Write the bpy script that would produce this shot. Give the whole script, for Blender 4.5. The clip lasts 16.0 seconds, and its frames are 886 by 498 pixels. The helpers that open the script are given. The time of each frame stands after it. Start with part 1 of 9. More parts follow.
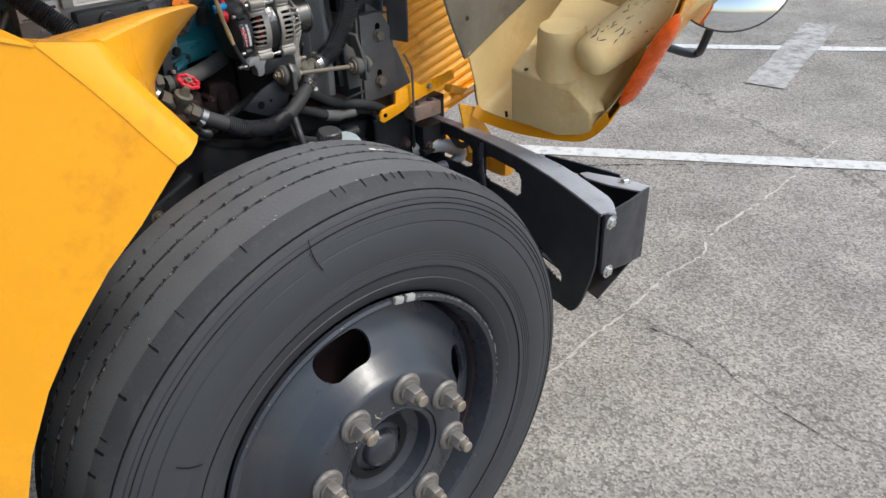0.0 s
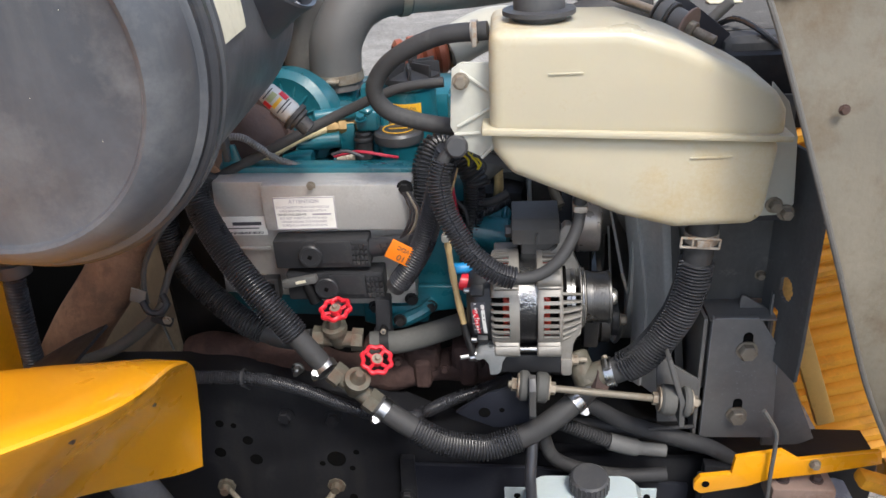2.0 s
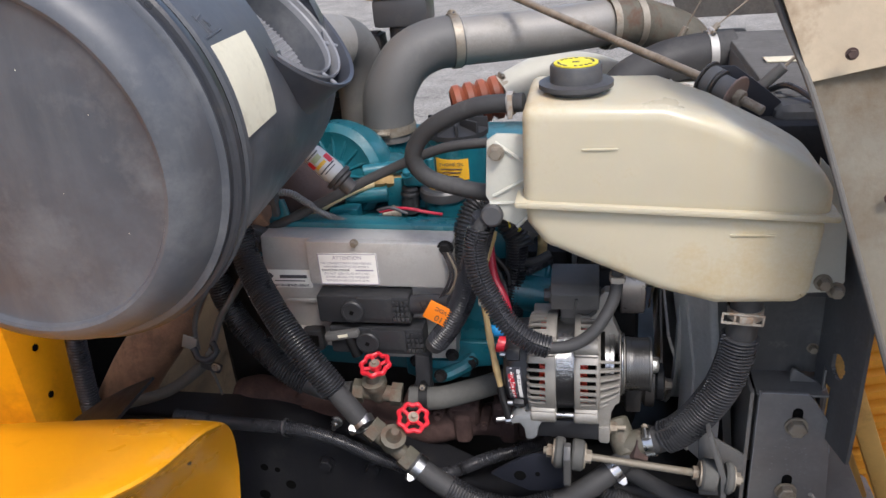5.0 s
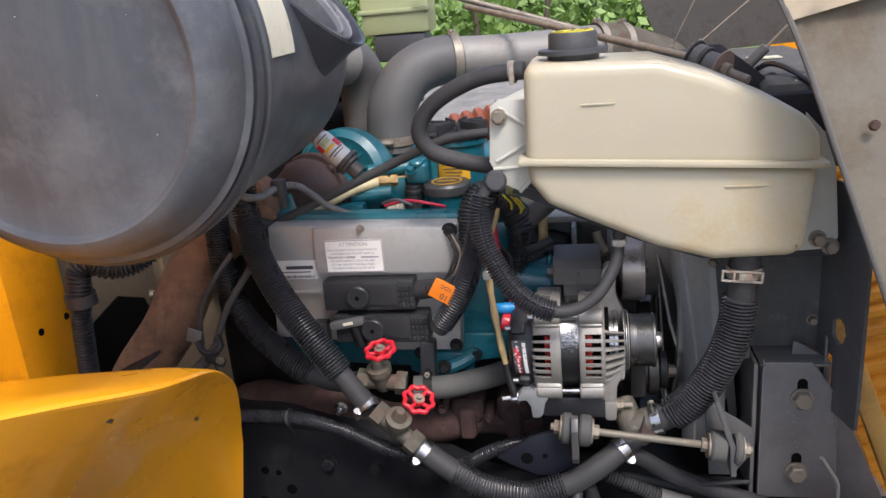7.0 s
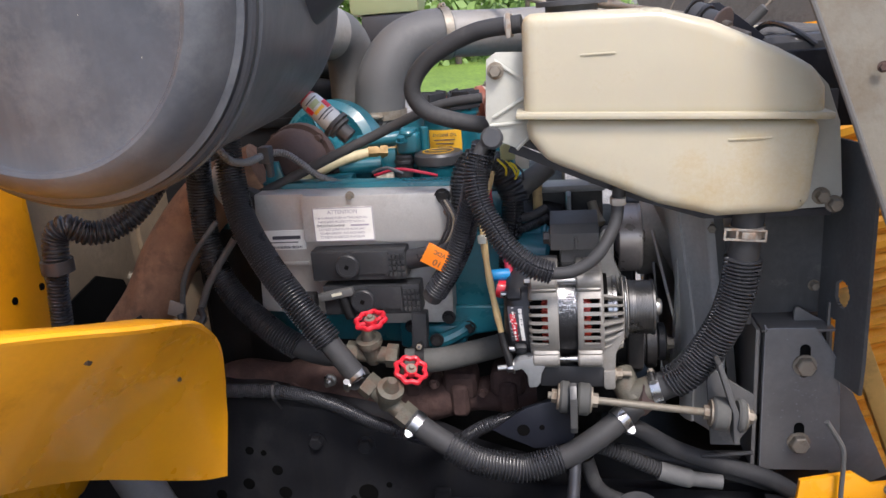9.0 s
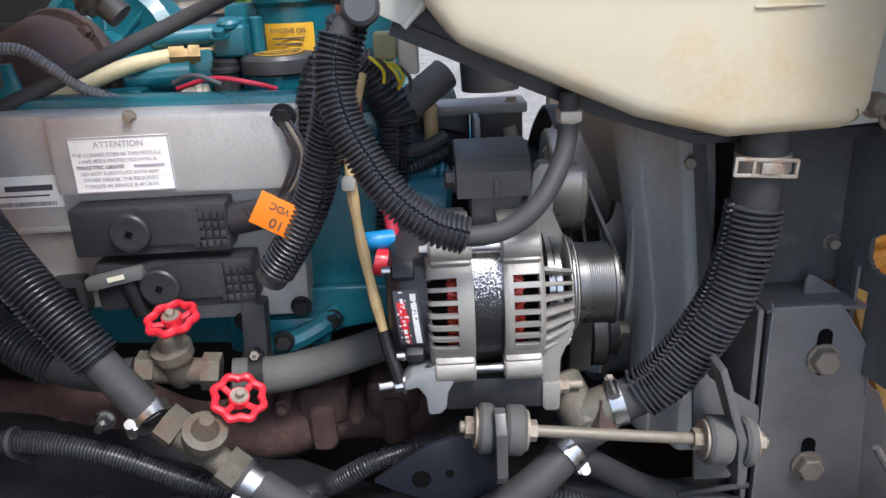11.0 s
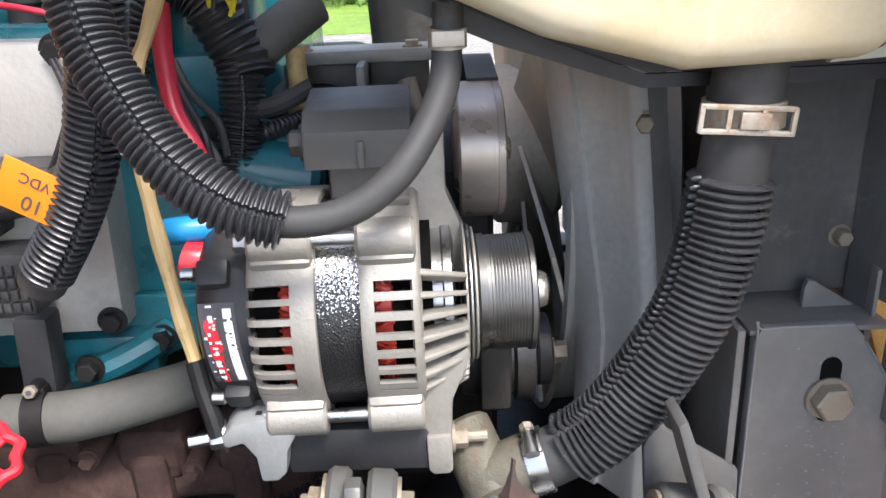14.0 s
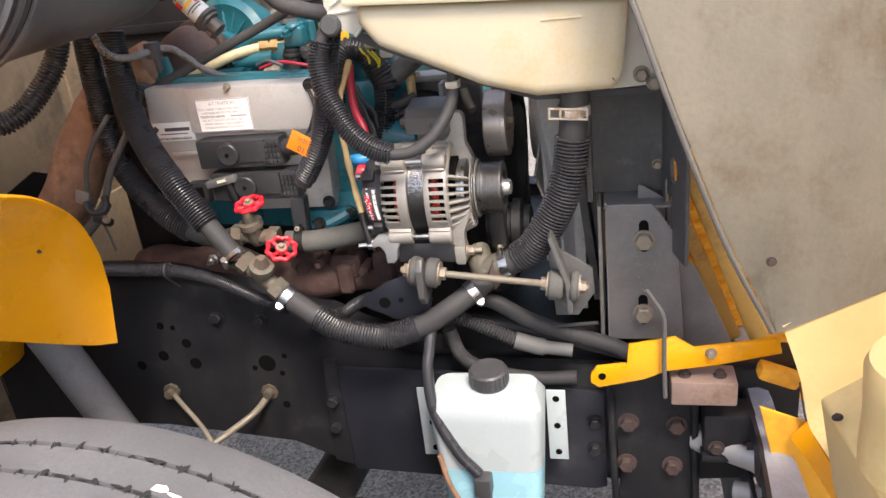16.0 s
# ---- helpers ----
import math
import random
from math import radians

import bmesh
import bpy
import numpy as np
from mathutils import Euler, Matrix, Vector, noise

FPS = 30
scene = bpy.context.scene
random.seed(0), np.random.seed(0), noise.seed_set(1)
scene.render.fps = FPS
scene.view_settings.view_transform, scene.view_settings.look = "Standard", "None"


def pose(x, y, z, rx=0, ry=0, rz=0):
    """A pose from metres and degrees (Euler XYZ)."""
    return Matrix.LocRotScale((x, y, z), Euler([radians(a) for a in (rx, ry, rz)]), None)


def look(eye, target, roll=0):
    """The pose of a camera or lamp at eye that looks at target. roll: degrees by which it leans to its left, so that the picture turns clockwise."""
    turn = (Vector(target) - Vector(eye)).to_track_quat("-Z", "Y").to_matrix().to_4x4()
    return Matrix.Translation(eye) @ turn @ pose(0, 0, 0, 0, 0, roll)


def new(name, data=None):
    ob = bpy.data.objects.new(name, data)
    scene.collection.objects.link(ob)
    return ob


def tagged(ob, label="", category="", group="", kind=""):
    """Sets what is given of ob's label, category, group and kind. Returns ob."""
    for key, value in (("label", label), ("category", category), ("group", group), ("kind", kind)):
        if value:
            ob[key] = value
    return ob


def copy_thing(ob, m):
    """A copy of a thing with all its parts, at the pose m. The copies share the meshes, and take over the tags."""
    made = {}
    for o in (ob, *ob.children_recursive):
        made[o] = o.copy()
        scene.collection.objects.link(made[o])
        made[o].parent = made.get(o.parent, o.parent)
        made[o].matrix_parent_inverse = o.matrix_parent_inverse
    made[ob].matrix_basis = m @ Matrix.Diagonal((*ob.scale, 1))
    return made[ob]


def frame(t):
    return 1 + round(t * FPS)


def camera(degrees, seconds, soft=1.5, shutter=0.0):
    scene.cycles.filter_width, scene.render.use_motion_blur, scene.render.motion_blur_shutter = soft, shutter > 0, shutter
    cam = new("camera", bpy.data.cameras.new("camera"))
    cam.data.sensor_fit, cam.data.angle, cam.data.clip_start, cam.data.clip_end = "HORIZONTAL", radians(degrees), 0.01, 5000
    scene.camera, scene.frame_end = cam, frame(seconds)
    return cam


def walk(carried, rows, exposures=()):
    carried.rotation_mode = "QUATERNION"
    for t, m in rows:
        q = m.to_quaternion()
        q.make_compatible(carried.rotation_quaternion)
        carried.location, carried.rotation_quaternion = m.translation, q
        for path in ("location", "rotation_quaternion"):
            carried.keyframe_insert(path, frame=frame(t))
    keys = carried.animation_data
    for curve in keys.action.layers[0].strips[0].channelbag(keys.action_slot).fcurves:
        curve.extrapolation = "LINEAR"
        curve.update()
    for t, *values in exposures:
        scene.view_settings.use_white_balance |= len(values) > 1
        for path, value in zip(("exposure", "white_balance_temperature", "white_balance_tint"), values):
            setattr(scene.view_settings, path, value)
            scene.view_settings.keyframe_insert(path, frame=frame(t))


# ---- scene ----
cam = camera(59.6, 16.0)
PATH = [
    (0, (-1.182, -1.516, 1.522), (-0.034, -0.235, 0.502), -1.6),
    (0.5, (-0.844, -1.506, 1.514), (0.035, -0.046, 0.467), 1.0),
    (1, (-0.594, -1.25, 1.564), (-0.048, 0.379, 0.541), 0.2),
    (1.5, (-0.388, -1.047, 1.617), (-0.3, 0.692, 0.632), -2.0),
    (2, (-0.324, -0.927, 1.663), (-0.505, 0.848, 0.759), -3.7),
    (2.5, (-0.29, -0.832, 1.689), (-0.586, 0.939, 0.807), -4.9),
    (3, (-0.247, -0.831, 1.716), (-0.6, 0.918, 0.812), -5.0),
    (3.5, (-0.239, -0.841, 1.757), (-0.618, 0.887, 0.823), -5.1),
    (4, (-0.245, -0.844, 1.77), (-0.639, 0.878, 0.832), -5.2),
    (6.5, (-0.281, -0.981, 1.597), (-0.642, 0.874, 0.94), -4.9),
    (7, (-0.28, -0.989, 1.566), (-0.641, 0.881, 0.956), -5.0),
    (7.5, (-0.276, -0.994, 1.532), (-0.642, 0.889, 0.967), -5.0),
    (8, (-0.281, -0.992, 1.51), (-0.647, 0.897, 0.962), -4.9),
    (8.5, (-0.287, -0.991, 1.494), (-0.649, 0.9, 0.954), -4.8),
    (8.7, (-0.294, -0.992, 1.49), (-0.64, 0.9, 0.942), -4.7),
    (10.8, (-0.359, -0.647, 1.389), (-0.376, 1.227, 0.691), -3.1),
    (11, (-0.347, -0.6, 1.362), (-0.328, 1.277, 0.669), -2.9),
    (11.5, (-0.302, -0.495, 1.307), (-0.216, 1.379, 0.615), -2.5),
    (12, (-0.273, -0.443, 1.271), (-0.169, 1.424, 0.56), -2.6),
    (12.5, (-0.256, -0.421, 1.248), (-0.166, 1.442, 0.526), -2.7),
    (13, (-0.242, -0.41, 1.243), (-0.174, 1.453, 0.519), -2.8),
    (13.5, (-0.242, -0.403, 1.263), (-0.185, 1.464, 0.548), -2.6),
    (14, (-0.251, -0.405, 1.283), (-0.215, 1.468, 0.581), -2.5),
    (14.5, (-0.278, -0.444, 1.298), (-0.283, 1.433, 0.608), -2.6),
    (15, (-0.337, -0.566, 1.345), (-0.416, 1.302, 0.634), -3.2),
    (15.5, (-0.284, -0.753, 1.407), (-0.485, 1.096, 0.673), -4.4),
    (16, (-0.021, -1.018, 1.445), (-0.467, 0.773, 0.672), -6.8),
]
walk(cam, [(t, look(eye, target, roll)) for t, eye, target, roll in PATH], [(0, 0.82, 6500, 7), (0.5, 0.82, 6500, 10), (1, 1.1, 6500, 10), (1.5, 1.17, 6800, 13), (2, 1.22, 6550, 10), (2.5, 1.14, 6450, 11), (3.5, 1, 6450, 11), (6.5, 1.07, 6450, 15), (7.5, 1.09, 6450, 15), (8.5, 1.17, 6450, 16), (11, 1.39, 6100, 11), (11.5, 1.6, 6150, 10), (12, 1.76, 6250, 11), (12.5, 1.9, 6450, 10), (13.5, 2.07, 6550, 11), (14.5, 2.1, 6500, 10), (15, 2.05, 6500, 11), (15.5, 1.95, 6850, 15), (16, 1.78, 7200, 16)])

# ---- world and sun ----
world = bpy.data.worlds.new("sky")
scene.world = world
world.use_nodes = True
wn, wl = world.node_tree.nodes, world.node_tree.links
sky = wn.new("ShaderNodeTexSky")
sky.sky_type, sky.sun_disc = "NISHITA", False
sky.sun_elevation, sky.sun_rotation = radians(55), radians(150)
sky.air_density, sky.dust_density = 1.0, 2.0
haze = wn.new("ShaderNodeHueSaturation")
haze.inputs["Saturation"].default_value = 0.9
wl.new(sky.outputs[0], haze.inputs["Color"])
wl.new(haze.outputs[0], wn["Background"].inputs["Color"])
wn["Background"].inputs["Strength"].default_value = 0.13
sun = new("sun", bpy.data.lights.new("sun", "SUN"))
sun.data.energy, sun.data.angle, sun.data.color = 1.5, radians(15), (1.0, 0.96, 0.9)
sun.matrix_world = look((1.6, -3.0, 5.0), (0, 0, 0))

# ---- materials ----


def mat(name, col, rough=0.5, metal=0.0, var=0.12, scale=9.0, fine=160.0, bump=0.08, dirt=None, amount=0.0, dirt_scale=5.0, coat=0.0, sss=0.0, rvar=0.15, spec=0.5, streak=None):
    """A surface with colour drift, fine relief and patches of dirt."""
    m = bpy.data.materials.new(name)
    m.use_nodes = True
    n, l = m.node_tree.nodes, m.node_tree.links
    b = n["Principled BSDF"]
    co = n.new("ShaderNodeTexCoord")

    def noise_tex(size, detail=5.0, rough_=0.6):
        t = n.new("ShaderNodeTexNoise")
        t.inputs["Scale"].default_value, t.inputs["Detail"].default_value, t.inputs["Roughness"].default_value = size, detail, rough_
        l.new(co.outputs["Object"], t.inputs["Vector"])
        return t

    def mix(fac, a, c, mode="MIX"):
        x = n.new("ShaderNodeMix")
        x.data_type, x.blend_type = "RGBA", mode
        for s_, v in ((0, fac), (6, a), (7, c)):
            if isinstance(v, (float, int)):
                x.inputs[s_].default_value = v
            elif isinstance(v, tuple):
                x.inputs[s_].default_value = (*v, 1.0)
            else:
                l.new(v, x.inputs[s_])
        return x.outputs[2]

    def ramp(src, lo, hi, a=0.0, c=1.0):
        r = n.new("ShaderNodeMapRange")
        r.inputs[1].default_value, r.inputs[2].default_value, r.inputs[3].default_value, r.inputs[4].default_value = lo, hi, a, c
        l.new(src, r.inputs[0])
        return r.outputs[0]

    big, small = noise_tex(scale), noise_tex(fine, 3.0)
    dark, light = tuple(c * (1 - var) for c in col), tuple(min(1.0, c * (1 + var)) for c in col)
    c = mix(ramp(big.outputs["Fac"], 0.3, 0.7), dark, light)
    c = mix(ramp(small.outputs["Fac"], 0.35, 0.65, 0.0, 0.5), c, tuple(v * (1 - 0.7 * var) for v in col))
    r = ramp(big.outputs["Fac"], 0.3, 0.7, max(0.02, rough - rvar), min(1.0, rough + rvar))
    if dirt and amount > 0:
        d = noise_tex(dirt_scale, 9.0, 0.72)
        f = ramp(d.outputs["Fac"], 0.62 - 0.3 * amount, 0.78 - 0.25 * amount, 0.0, min(1.0, 0.35 + amount))
        c = mix(f, c, dirt)
        r2 = n.new("ShaderNodeMath")
        r2.operation, r2.use_clamp = "MULTIPLY_ADD", True
        l.new(f, r2.inputs[0])
        r2.inputs[1].default_value = 0.25
        l.new(r, r2.inputs[2])
        r = r2.outputs[0]
    if streak:
        mp = n.new("ShaderNodeMapping")
        mp.inputs["Scale"].default_value = (1.0, 1.0, 0.16)
        l.new(co.outputs["Object"], mp.inputs["Vector"])
        run = noise_tex(streak[1], 8.0, 0.7)
        l.new(mp.outputs["Vector"], run.inputs["Vector"])
        f = ramp(run.outputs["Fac"], 0.48, 0.7, 0.0, 0.5)
        c = mix(f, c, streak[0])
        r3 = n.new("ShaderNodeMath")
        r3.operation, r3.use_clamp = "MULTIPLY_ADD", True
        l.new(f, r3.inputs[0])
        r3.inputs[1].default_value = 0.22
        l.new(r, r3.inputs[2])
        r = r3.outputs[0]
    l.new(c, b.inputs["Base Color"])
    l.new(r, b.inputs["Roughness"])
    b.inputs["Metallic"].default_value = metal
    b.inputs["Specular IOR Level"].default_value = spec
    b.inputs["Coat Weight"].default_value = coat
    if sss:
        b.inputs["Subsurface Weight"].default_value = sss
        b.inputs["Subsurface Radius"].default_value = (0.02, 0.016, 0.01)
    if bump:
        bp = n.new("ShaderNodeBump")
        bp.inputs["Strength"].default_value, bp.inputs["Distance"].default_value = bump, 0.004
        l.new(small.outputs["Fac"], bp.inputs["Height"])
        l.new(bp.outputs["Normal"], b.inputs["Normal"])
    return m


M = dict(
    yellow=mat("school_yellow_paint", (0.86, 0.365, 0.007), 0.3, var=0.07, scale=3, bump=0.012, coat=0.35, rvar=0.1, dirt=(0.45, 0.17, 0.012), amount=0.22, dirt_scale=7),
    yellow_dull=mat("dull_yellow_paint", (0.8, 0.38, 0.025), 0.5, var=0.1, scale=6, bump=0.05, dirt=(0.4, 0.2, 0.04), amount=0.35, dirt_scale=9),
    cream=mat("yellowed_fibreglass", (0.8, 0.61, 0.29), 0.5, var=0.14, scale=5, fine=90, bump=0.12, dirt=(0.62, 0.33, 0.07), amount=0.32, dirt_scale=4),
    liner=mat("grey_insulation_panel", (0.185, 0.168, 0.13), 0.72, var=0.26, scale=5, fine=150, bump=0.14, dirt=(0.115, 0.082, 0.048), amount=0.52, dirt_scale=6, streak=((0.24, 0.215, 0.17), 11.0)),
    rubber=mat("tyre_rubber", (0.034, 0.037, 0.042), 0.6, var=0.14, scale=5, fine=300, bump=0.05, dirt=(0.06, 0.063, 0.068), amount=0.15, dirt_scale=3),
    tread=mat("dusty_tread_rubber", (0.118, 0.12, 0.125), 0.85, var=0.2, scale=9, fine=220, bump=0.25, dirt=(0.13, 0.13, 0.132), amount=0.3, dirt_scale=25),
    inner_hood=mat("grimy_hood_lining", (0.13, 0.125, 0.115), 0.75, var=0.25, scale=5, bump=0.1, dirt=(0.05, 0.045, 0.04), amount=0.4),
    faint=mat("faded_road_paint", (0.42, 0.41, 0.39), 0.85, var=0.2, scale=10, fine=120, bump=0.4, dirt=(0.2, 0.19, 0.18), amount=0.6, dirt_scale=12),
    hose=mat("hose_rubber", (0.043, 0.043, 0.044), 0.62, var=0.22, scale=14, bump=0.05, spec=0.35, dirt=(0.11, 0.107, 0.1), amount=0.25, dirt_scale=16),
    loom=mat("black_loom_plastic", (0.032, 0.033, 0.038), 0.3, var=0.2, scale=20, bump=0.03, dirt=(0.085, 0.083, 0.08), amount=0.1, dirt_scale=18, rvar=0.08),
    black=mat("black_paint", (0.018, 0.02, 0.028), 0.42, var=0.25, scale=9, bump=0.05, dirt=(0.07, 0.07, 0.072), amount=0.2, dirt_scale=10),
    rail=mat("frame_paint", (0.0145, 0.0152, 0.0185), 0.5, var=0.35, scale=8, bump=0.08, dirt=(0.052, 0.051, 0.05), amount=0.3, dirt_scale=8, spec=0.3, streak=((0.03, 0.029, 0.028), 30.0)),
    plastic=mat("black_plastic", (0.055, 0.056, 0.06), 0.45, var=0.15, scale=10, bump=0.04, dirt=(0.12, 0.115, 0.1), amount=0.2, dirt_scale=12),
    cleaner=mat("air_cleaner_plastic", (0.066, 0.072, 0.084), 0.43, var=0.25, scale=7, fine=90, bump=0.05, dirt=(0.135, 0.139, 0.146), amount=0.4, dirt_scale=11, spec=0.5, streak=((0.105, 0.108, 0.113), 26.0)),
    alu=mat("cast_aluminium", (0.285, 0.272, 0.248), 0.5, metal=0.35, var=0.14, scale=14, fine=260, bump=0.15, dirt=(0.2, 0.185, 0.16), amount=0.3, dirt_scale=14),
    alu_dull=mat("dull_aluminium", (0.43, 0.425, 0.41), 0.5, metal=0.35, var=0.12, scale=9, fine=240, bump=0.1, dirt=(0.3, 0.285, 0.26), amount=0.3, dirt_scale=12),
    steel=mat("bright_steel", (0.42, 0.42, 0.42), 0.33, metal=1.0, var=0.2, scale=22, bump=0.04),
    bolt=mat("dusty_bolt_steel", (0.29, 0.255, 0.205), 0.58, metal=0.45, var=0.25, scale=40, bump=0.14, dirt=(0.17, 0.115, 0.07), amount=0.42, dirt_scale=45),
    rust=mat("rusted_iron", (0.055, 0.036, 0.034), 0.8, var=0.35, scale=14, fine=120, bump=0.3, dirt=(0.1, 0.06, 0.045), amount=0.45, dirt_scale=10),
    exhaust=mat("heat_stained_exhaust", (0.3, 0.165, 0.1), 0.85, var=0.4, scale=14, fine=60, bump=0.5, dirt=(0.13, 0.085, 0.06), amount=0.45, dirt_scale=22),
    teal=mat("teal_engine_paint", (0.009, 0.125, 0.165), 0.36, var=0.35, scale=10, bump=0.08, coat=0.25, dirt=(0.02, 0.035, 0.04), amount=0.28, dirt_scale=12),
    dark=mat("oily_dark_iron", (0.009, 0.009, 0.01), 0.6, var=0.3, scale=9, bump=0.15, dirt=(0.036, 0.032, 0.03), amount=0.33, spec=0.3),
    brass=mat("weathered_brass", (0.11, 0.102, 0.078), 0.65, metal=0.15, var=0.3, scale=22, bump=0.3, dirt=(0.12, 0.055, 0.035), amount=0.4, dirt_scale=26),
    brass_new=mat("yellow_brass", (0.26, 0.17, 0.065), 0.5, metal=0.4, var=0.25, scale=30, dirt=(0.12, 0.08, 0.04), amount=0.3, dirt_scale=30),
    red=mat("red_enamel", (0.62, 0.02, 0.035), 0.35, var=0.1, scale=20, bump=0.03, coat=0.3),
    copper=mat("red_enamelled_wire", (0.5, 0.05, 0.03), 0.35, metal=0.3, var=0.2, scale=60),
    tank=mat("yellowed_translucent_plastic", (0.5, 0.455, 0.335), 0.4, var=0.07, scale=5, bump=0.02, sss=0.25, dirt=(0.44, 0.3, 0.11), amount=0.33, dirt_scale=5, streak=((0.5, 0.42, 0.27), 12.0)),
    tank_flange=mat("pale_plastic_flange", (0.5, 0.5, 0.44), 0.5, var=0.1, scale=10),
    white_plastic=mat("white_bottle_plastic", (0.42, 0.485, 0.5), 0.35, var=0.05, sss=0.2),
    fluid=mat("blue_washer_fluid", (0.3, 0.58, 0.68), 0.3, var=0.05, sss=0.2),
    paper=mat("white_label_paper", (0.78, 0.77, 0.73), 0.6, var=0.06, scale=20, dirt=(0.5, 0.45, 0.36), amount=0.15, dirt_scale=18),
    paper_old=mat("yellowed_label", (0.66, 0.62, 0.48), 0.6, var=0.08, scale=14, dirt=(0.4, 0.36, 0.26), amount=0.3, dirt_scale=16),
    ink=mat("label_ink", (0.06, 0.06, 0.07), 0.6),
    orange=mat("orange_tag", (0.85, 0.22, 0.012), 0.45, var=0.05),
    amber=mat("amber_lens", (0.74, 0.095, 0.004), 0.25, var=0.25, scale=30, coat=0.05, spec=0.3),
    label_yellow=mat("yellow_label", (0.75, 0.42, 0.03), 0.5, var=0.06),
    cable=mat("cream_fuel_line", (0.55, 0.47, 0.28), 0.5, var=0.1, scale=16, dirt=(0.3, 0.24, 0.15), amount=0.2),
    wood=mat("taped_tan_cable", (0.5, 0.36, 0.17), 0.55, var=0.2, scale=40, dirt=(0.18, 0.13, 0.08), amount=0.3, dirt_scale=30),
    blue=mat("blue_plastic", (0.01, 0.22, 0.5), 0.4),
    pink=mat("red_cable", (0.4, 0.02, 0.045), 0.45),
    firewall=mat("firewall_board", (0.235, 0.175, 0.112), 0.85, var=0.35, scale=5, fine=60, bump=0.3, dirt=(0.06, 0.045, 0.035), amount=0.42, dirt_scale=5),
    hub=mat("grey_wheel_paint", (0.037, 0.041, 0.05), 0.3, var=0.2, scale=5, bump=0.05, dirt=(0.065, 0.062, 0.06), amount=0.22, dirt_scale=9),
    line=mat("worn_white_road_paint", (0.62, 0.62, 0.6), 0.8, var=0.1, scale=10, fine=120, bump=0.3, dirt=(0.2, 0.19, 0.18), amount=0.4, dirt_scale=20),
    silicone=mat("rust_red_silicone", (0.36, 0.11, 0.06), 0.5, var=0.15, scale=20, bump=0.05),
    green=mat("pale_green_plastic", (0.36, 0.40, 0.22), 0.4, var=0.06, sss=0.2),
    # near-black colour standing in for the unlit inside of holes and gaps
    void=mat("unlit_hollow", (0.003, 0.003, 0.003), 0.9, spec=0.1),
    grey_plastic=mat("dusty_grey_plastic", (0.55, 0.55, 0.52), 0.5, var=0.2, scale=7, fine=120, bump=0.08, dirt=(0.4, 0.39, 0.365), amount=0.3, dirt_scale=9),
    elbow=mat("dusty_moulded_rubber", (0.1, 0.1, 0.098), 0.62, var=0.15, scale=10, bump=0.06, dirt=(0.17, 0.165, 0.155), amount=0.3, dirt_scale=8),
    manifold=mat("rust_brown_cast_iron", (0.06, 0.037, 0.033), 0.85, var=0.4, scale=18, fine=90, bump=0.4, dirt=(0.11, 0.068, 0.06), amount=0.45, dirt_scale=22, spec=0.2),
    support_paint=mat("worn_support_paint", (0.15, 0.146, 0.141), 0.5, var=0.22, scale=14, fine=120, bump=0.08, dirt=(0.2, 0.195, 0.185), amount=0.22, dirt_scale=20),
    ring_black=mat("satin_black_ring", (0.03, 0.032, 0.038), 0.38, var=0.2, scale=9, bump=0.05, dirt=(0.09, 0.08, 0.065), amount=0.22, dirt_scale=14),
    shock_grey=mat("dusty_shock_paint", (0.2, 0.2, 0.205), 0.6, var=0.2, scale=9, bump=0.1, dirt=(0.13, 0.12, 0.11), amount=0.3, dirt_scale=12),
    old_band=mat("tarnished_band_steel", (0.3, 0.27, 0.22), 0.45, metal=0.5, var=0.25, scale=24, bump=0.06, dirt=(0.2, 0.12, 0.06), amount=0.4, dirt_scale=30),
    sipe=mat("dark_sipe_rubber", (0.03, 0.03, 0.031), 0.9, var=0.4, scale=30, spec=0.2),
    grey_hose=mat("dusty_grey_hose", (0.085, 0.085, 0.08), 0.75, var=0.2, scale=14, bump=0.08, spec=0.3, dirt=(0.12, 0.118, 0.11), amount=0.35, dirt_scale=16),
    braid=mat("grey_braided_sleeve", (0.2, 0.2, 0.2), 0.45, metal=0.3, var=0.2, scale=60, bump=0.1),
    yellow_spray=mat("yellow_overspray", (0.8, 0.45, 0.06), 0.5, var=0.12, scale=6, fine=90, bump=0.06, dirt=(0.74, 0.5, 0.17), amount=0.5, dirt_scale=9),
    grey_paint=mat("worn_grey_black_paint", (0.086, 0.085, 0.083), 0.45, var=0.2, scale=12, bump=0.08, dirt=(0.15, 0.145, 0.135), amount=0.25, dirt_scale=14),
    tan_panel=mat("stained_tan_panel", (0.46, 0.38, 0.27), 0.65, var=0.15, scale=6, fine=90, bump=0.12, dirt=(0.2, 0.13, 0.075), amount=0.4, dirt_scale=8),
    groove=mat("near_black_groove", (0.008, 0.008, 0.009), 0.9, var=0.3, scale=30, spec=0.2),
    shoulder=mat("tyre_shoulder_rubber", (0.042, 0.043, 0.046), 0.75, var=0.25, scale=22, fine=200, bump=0.2, dirt=(0.085, 0.084, 0.082), amount=0.3, dirt_scale=35),
    print=mat("faint_print", (0.36, 0.33, 0.38), 0.6, var=0.3, scale=60, fine=400),
    rad_paint=mat("dusty_radiator_paint", (0.09, 0.09, 0.091), 0.6, var=0.3, scale=10, bump=0.06, spec=0.25, dirt=(0.25, 0.242, 0.23), amount=0.14, dirt_scale=26, streak=((0.14, 0.14, 0.138), 22.0)),
    rusty_clamp=mat("rusty_spring_steel", (0.42, 0.39, 0.34), 0.5, metal=0.4, var=0.15, scale=30, bump=0.05, dirt=(0.3, 0.15, 0.06), amount=0.5, dirt_scale=45),
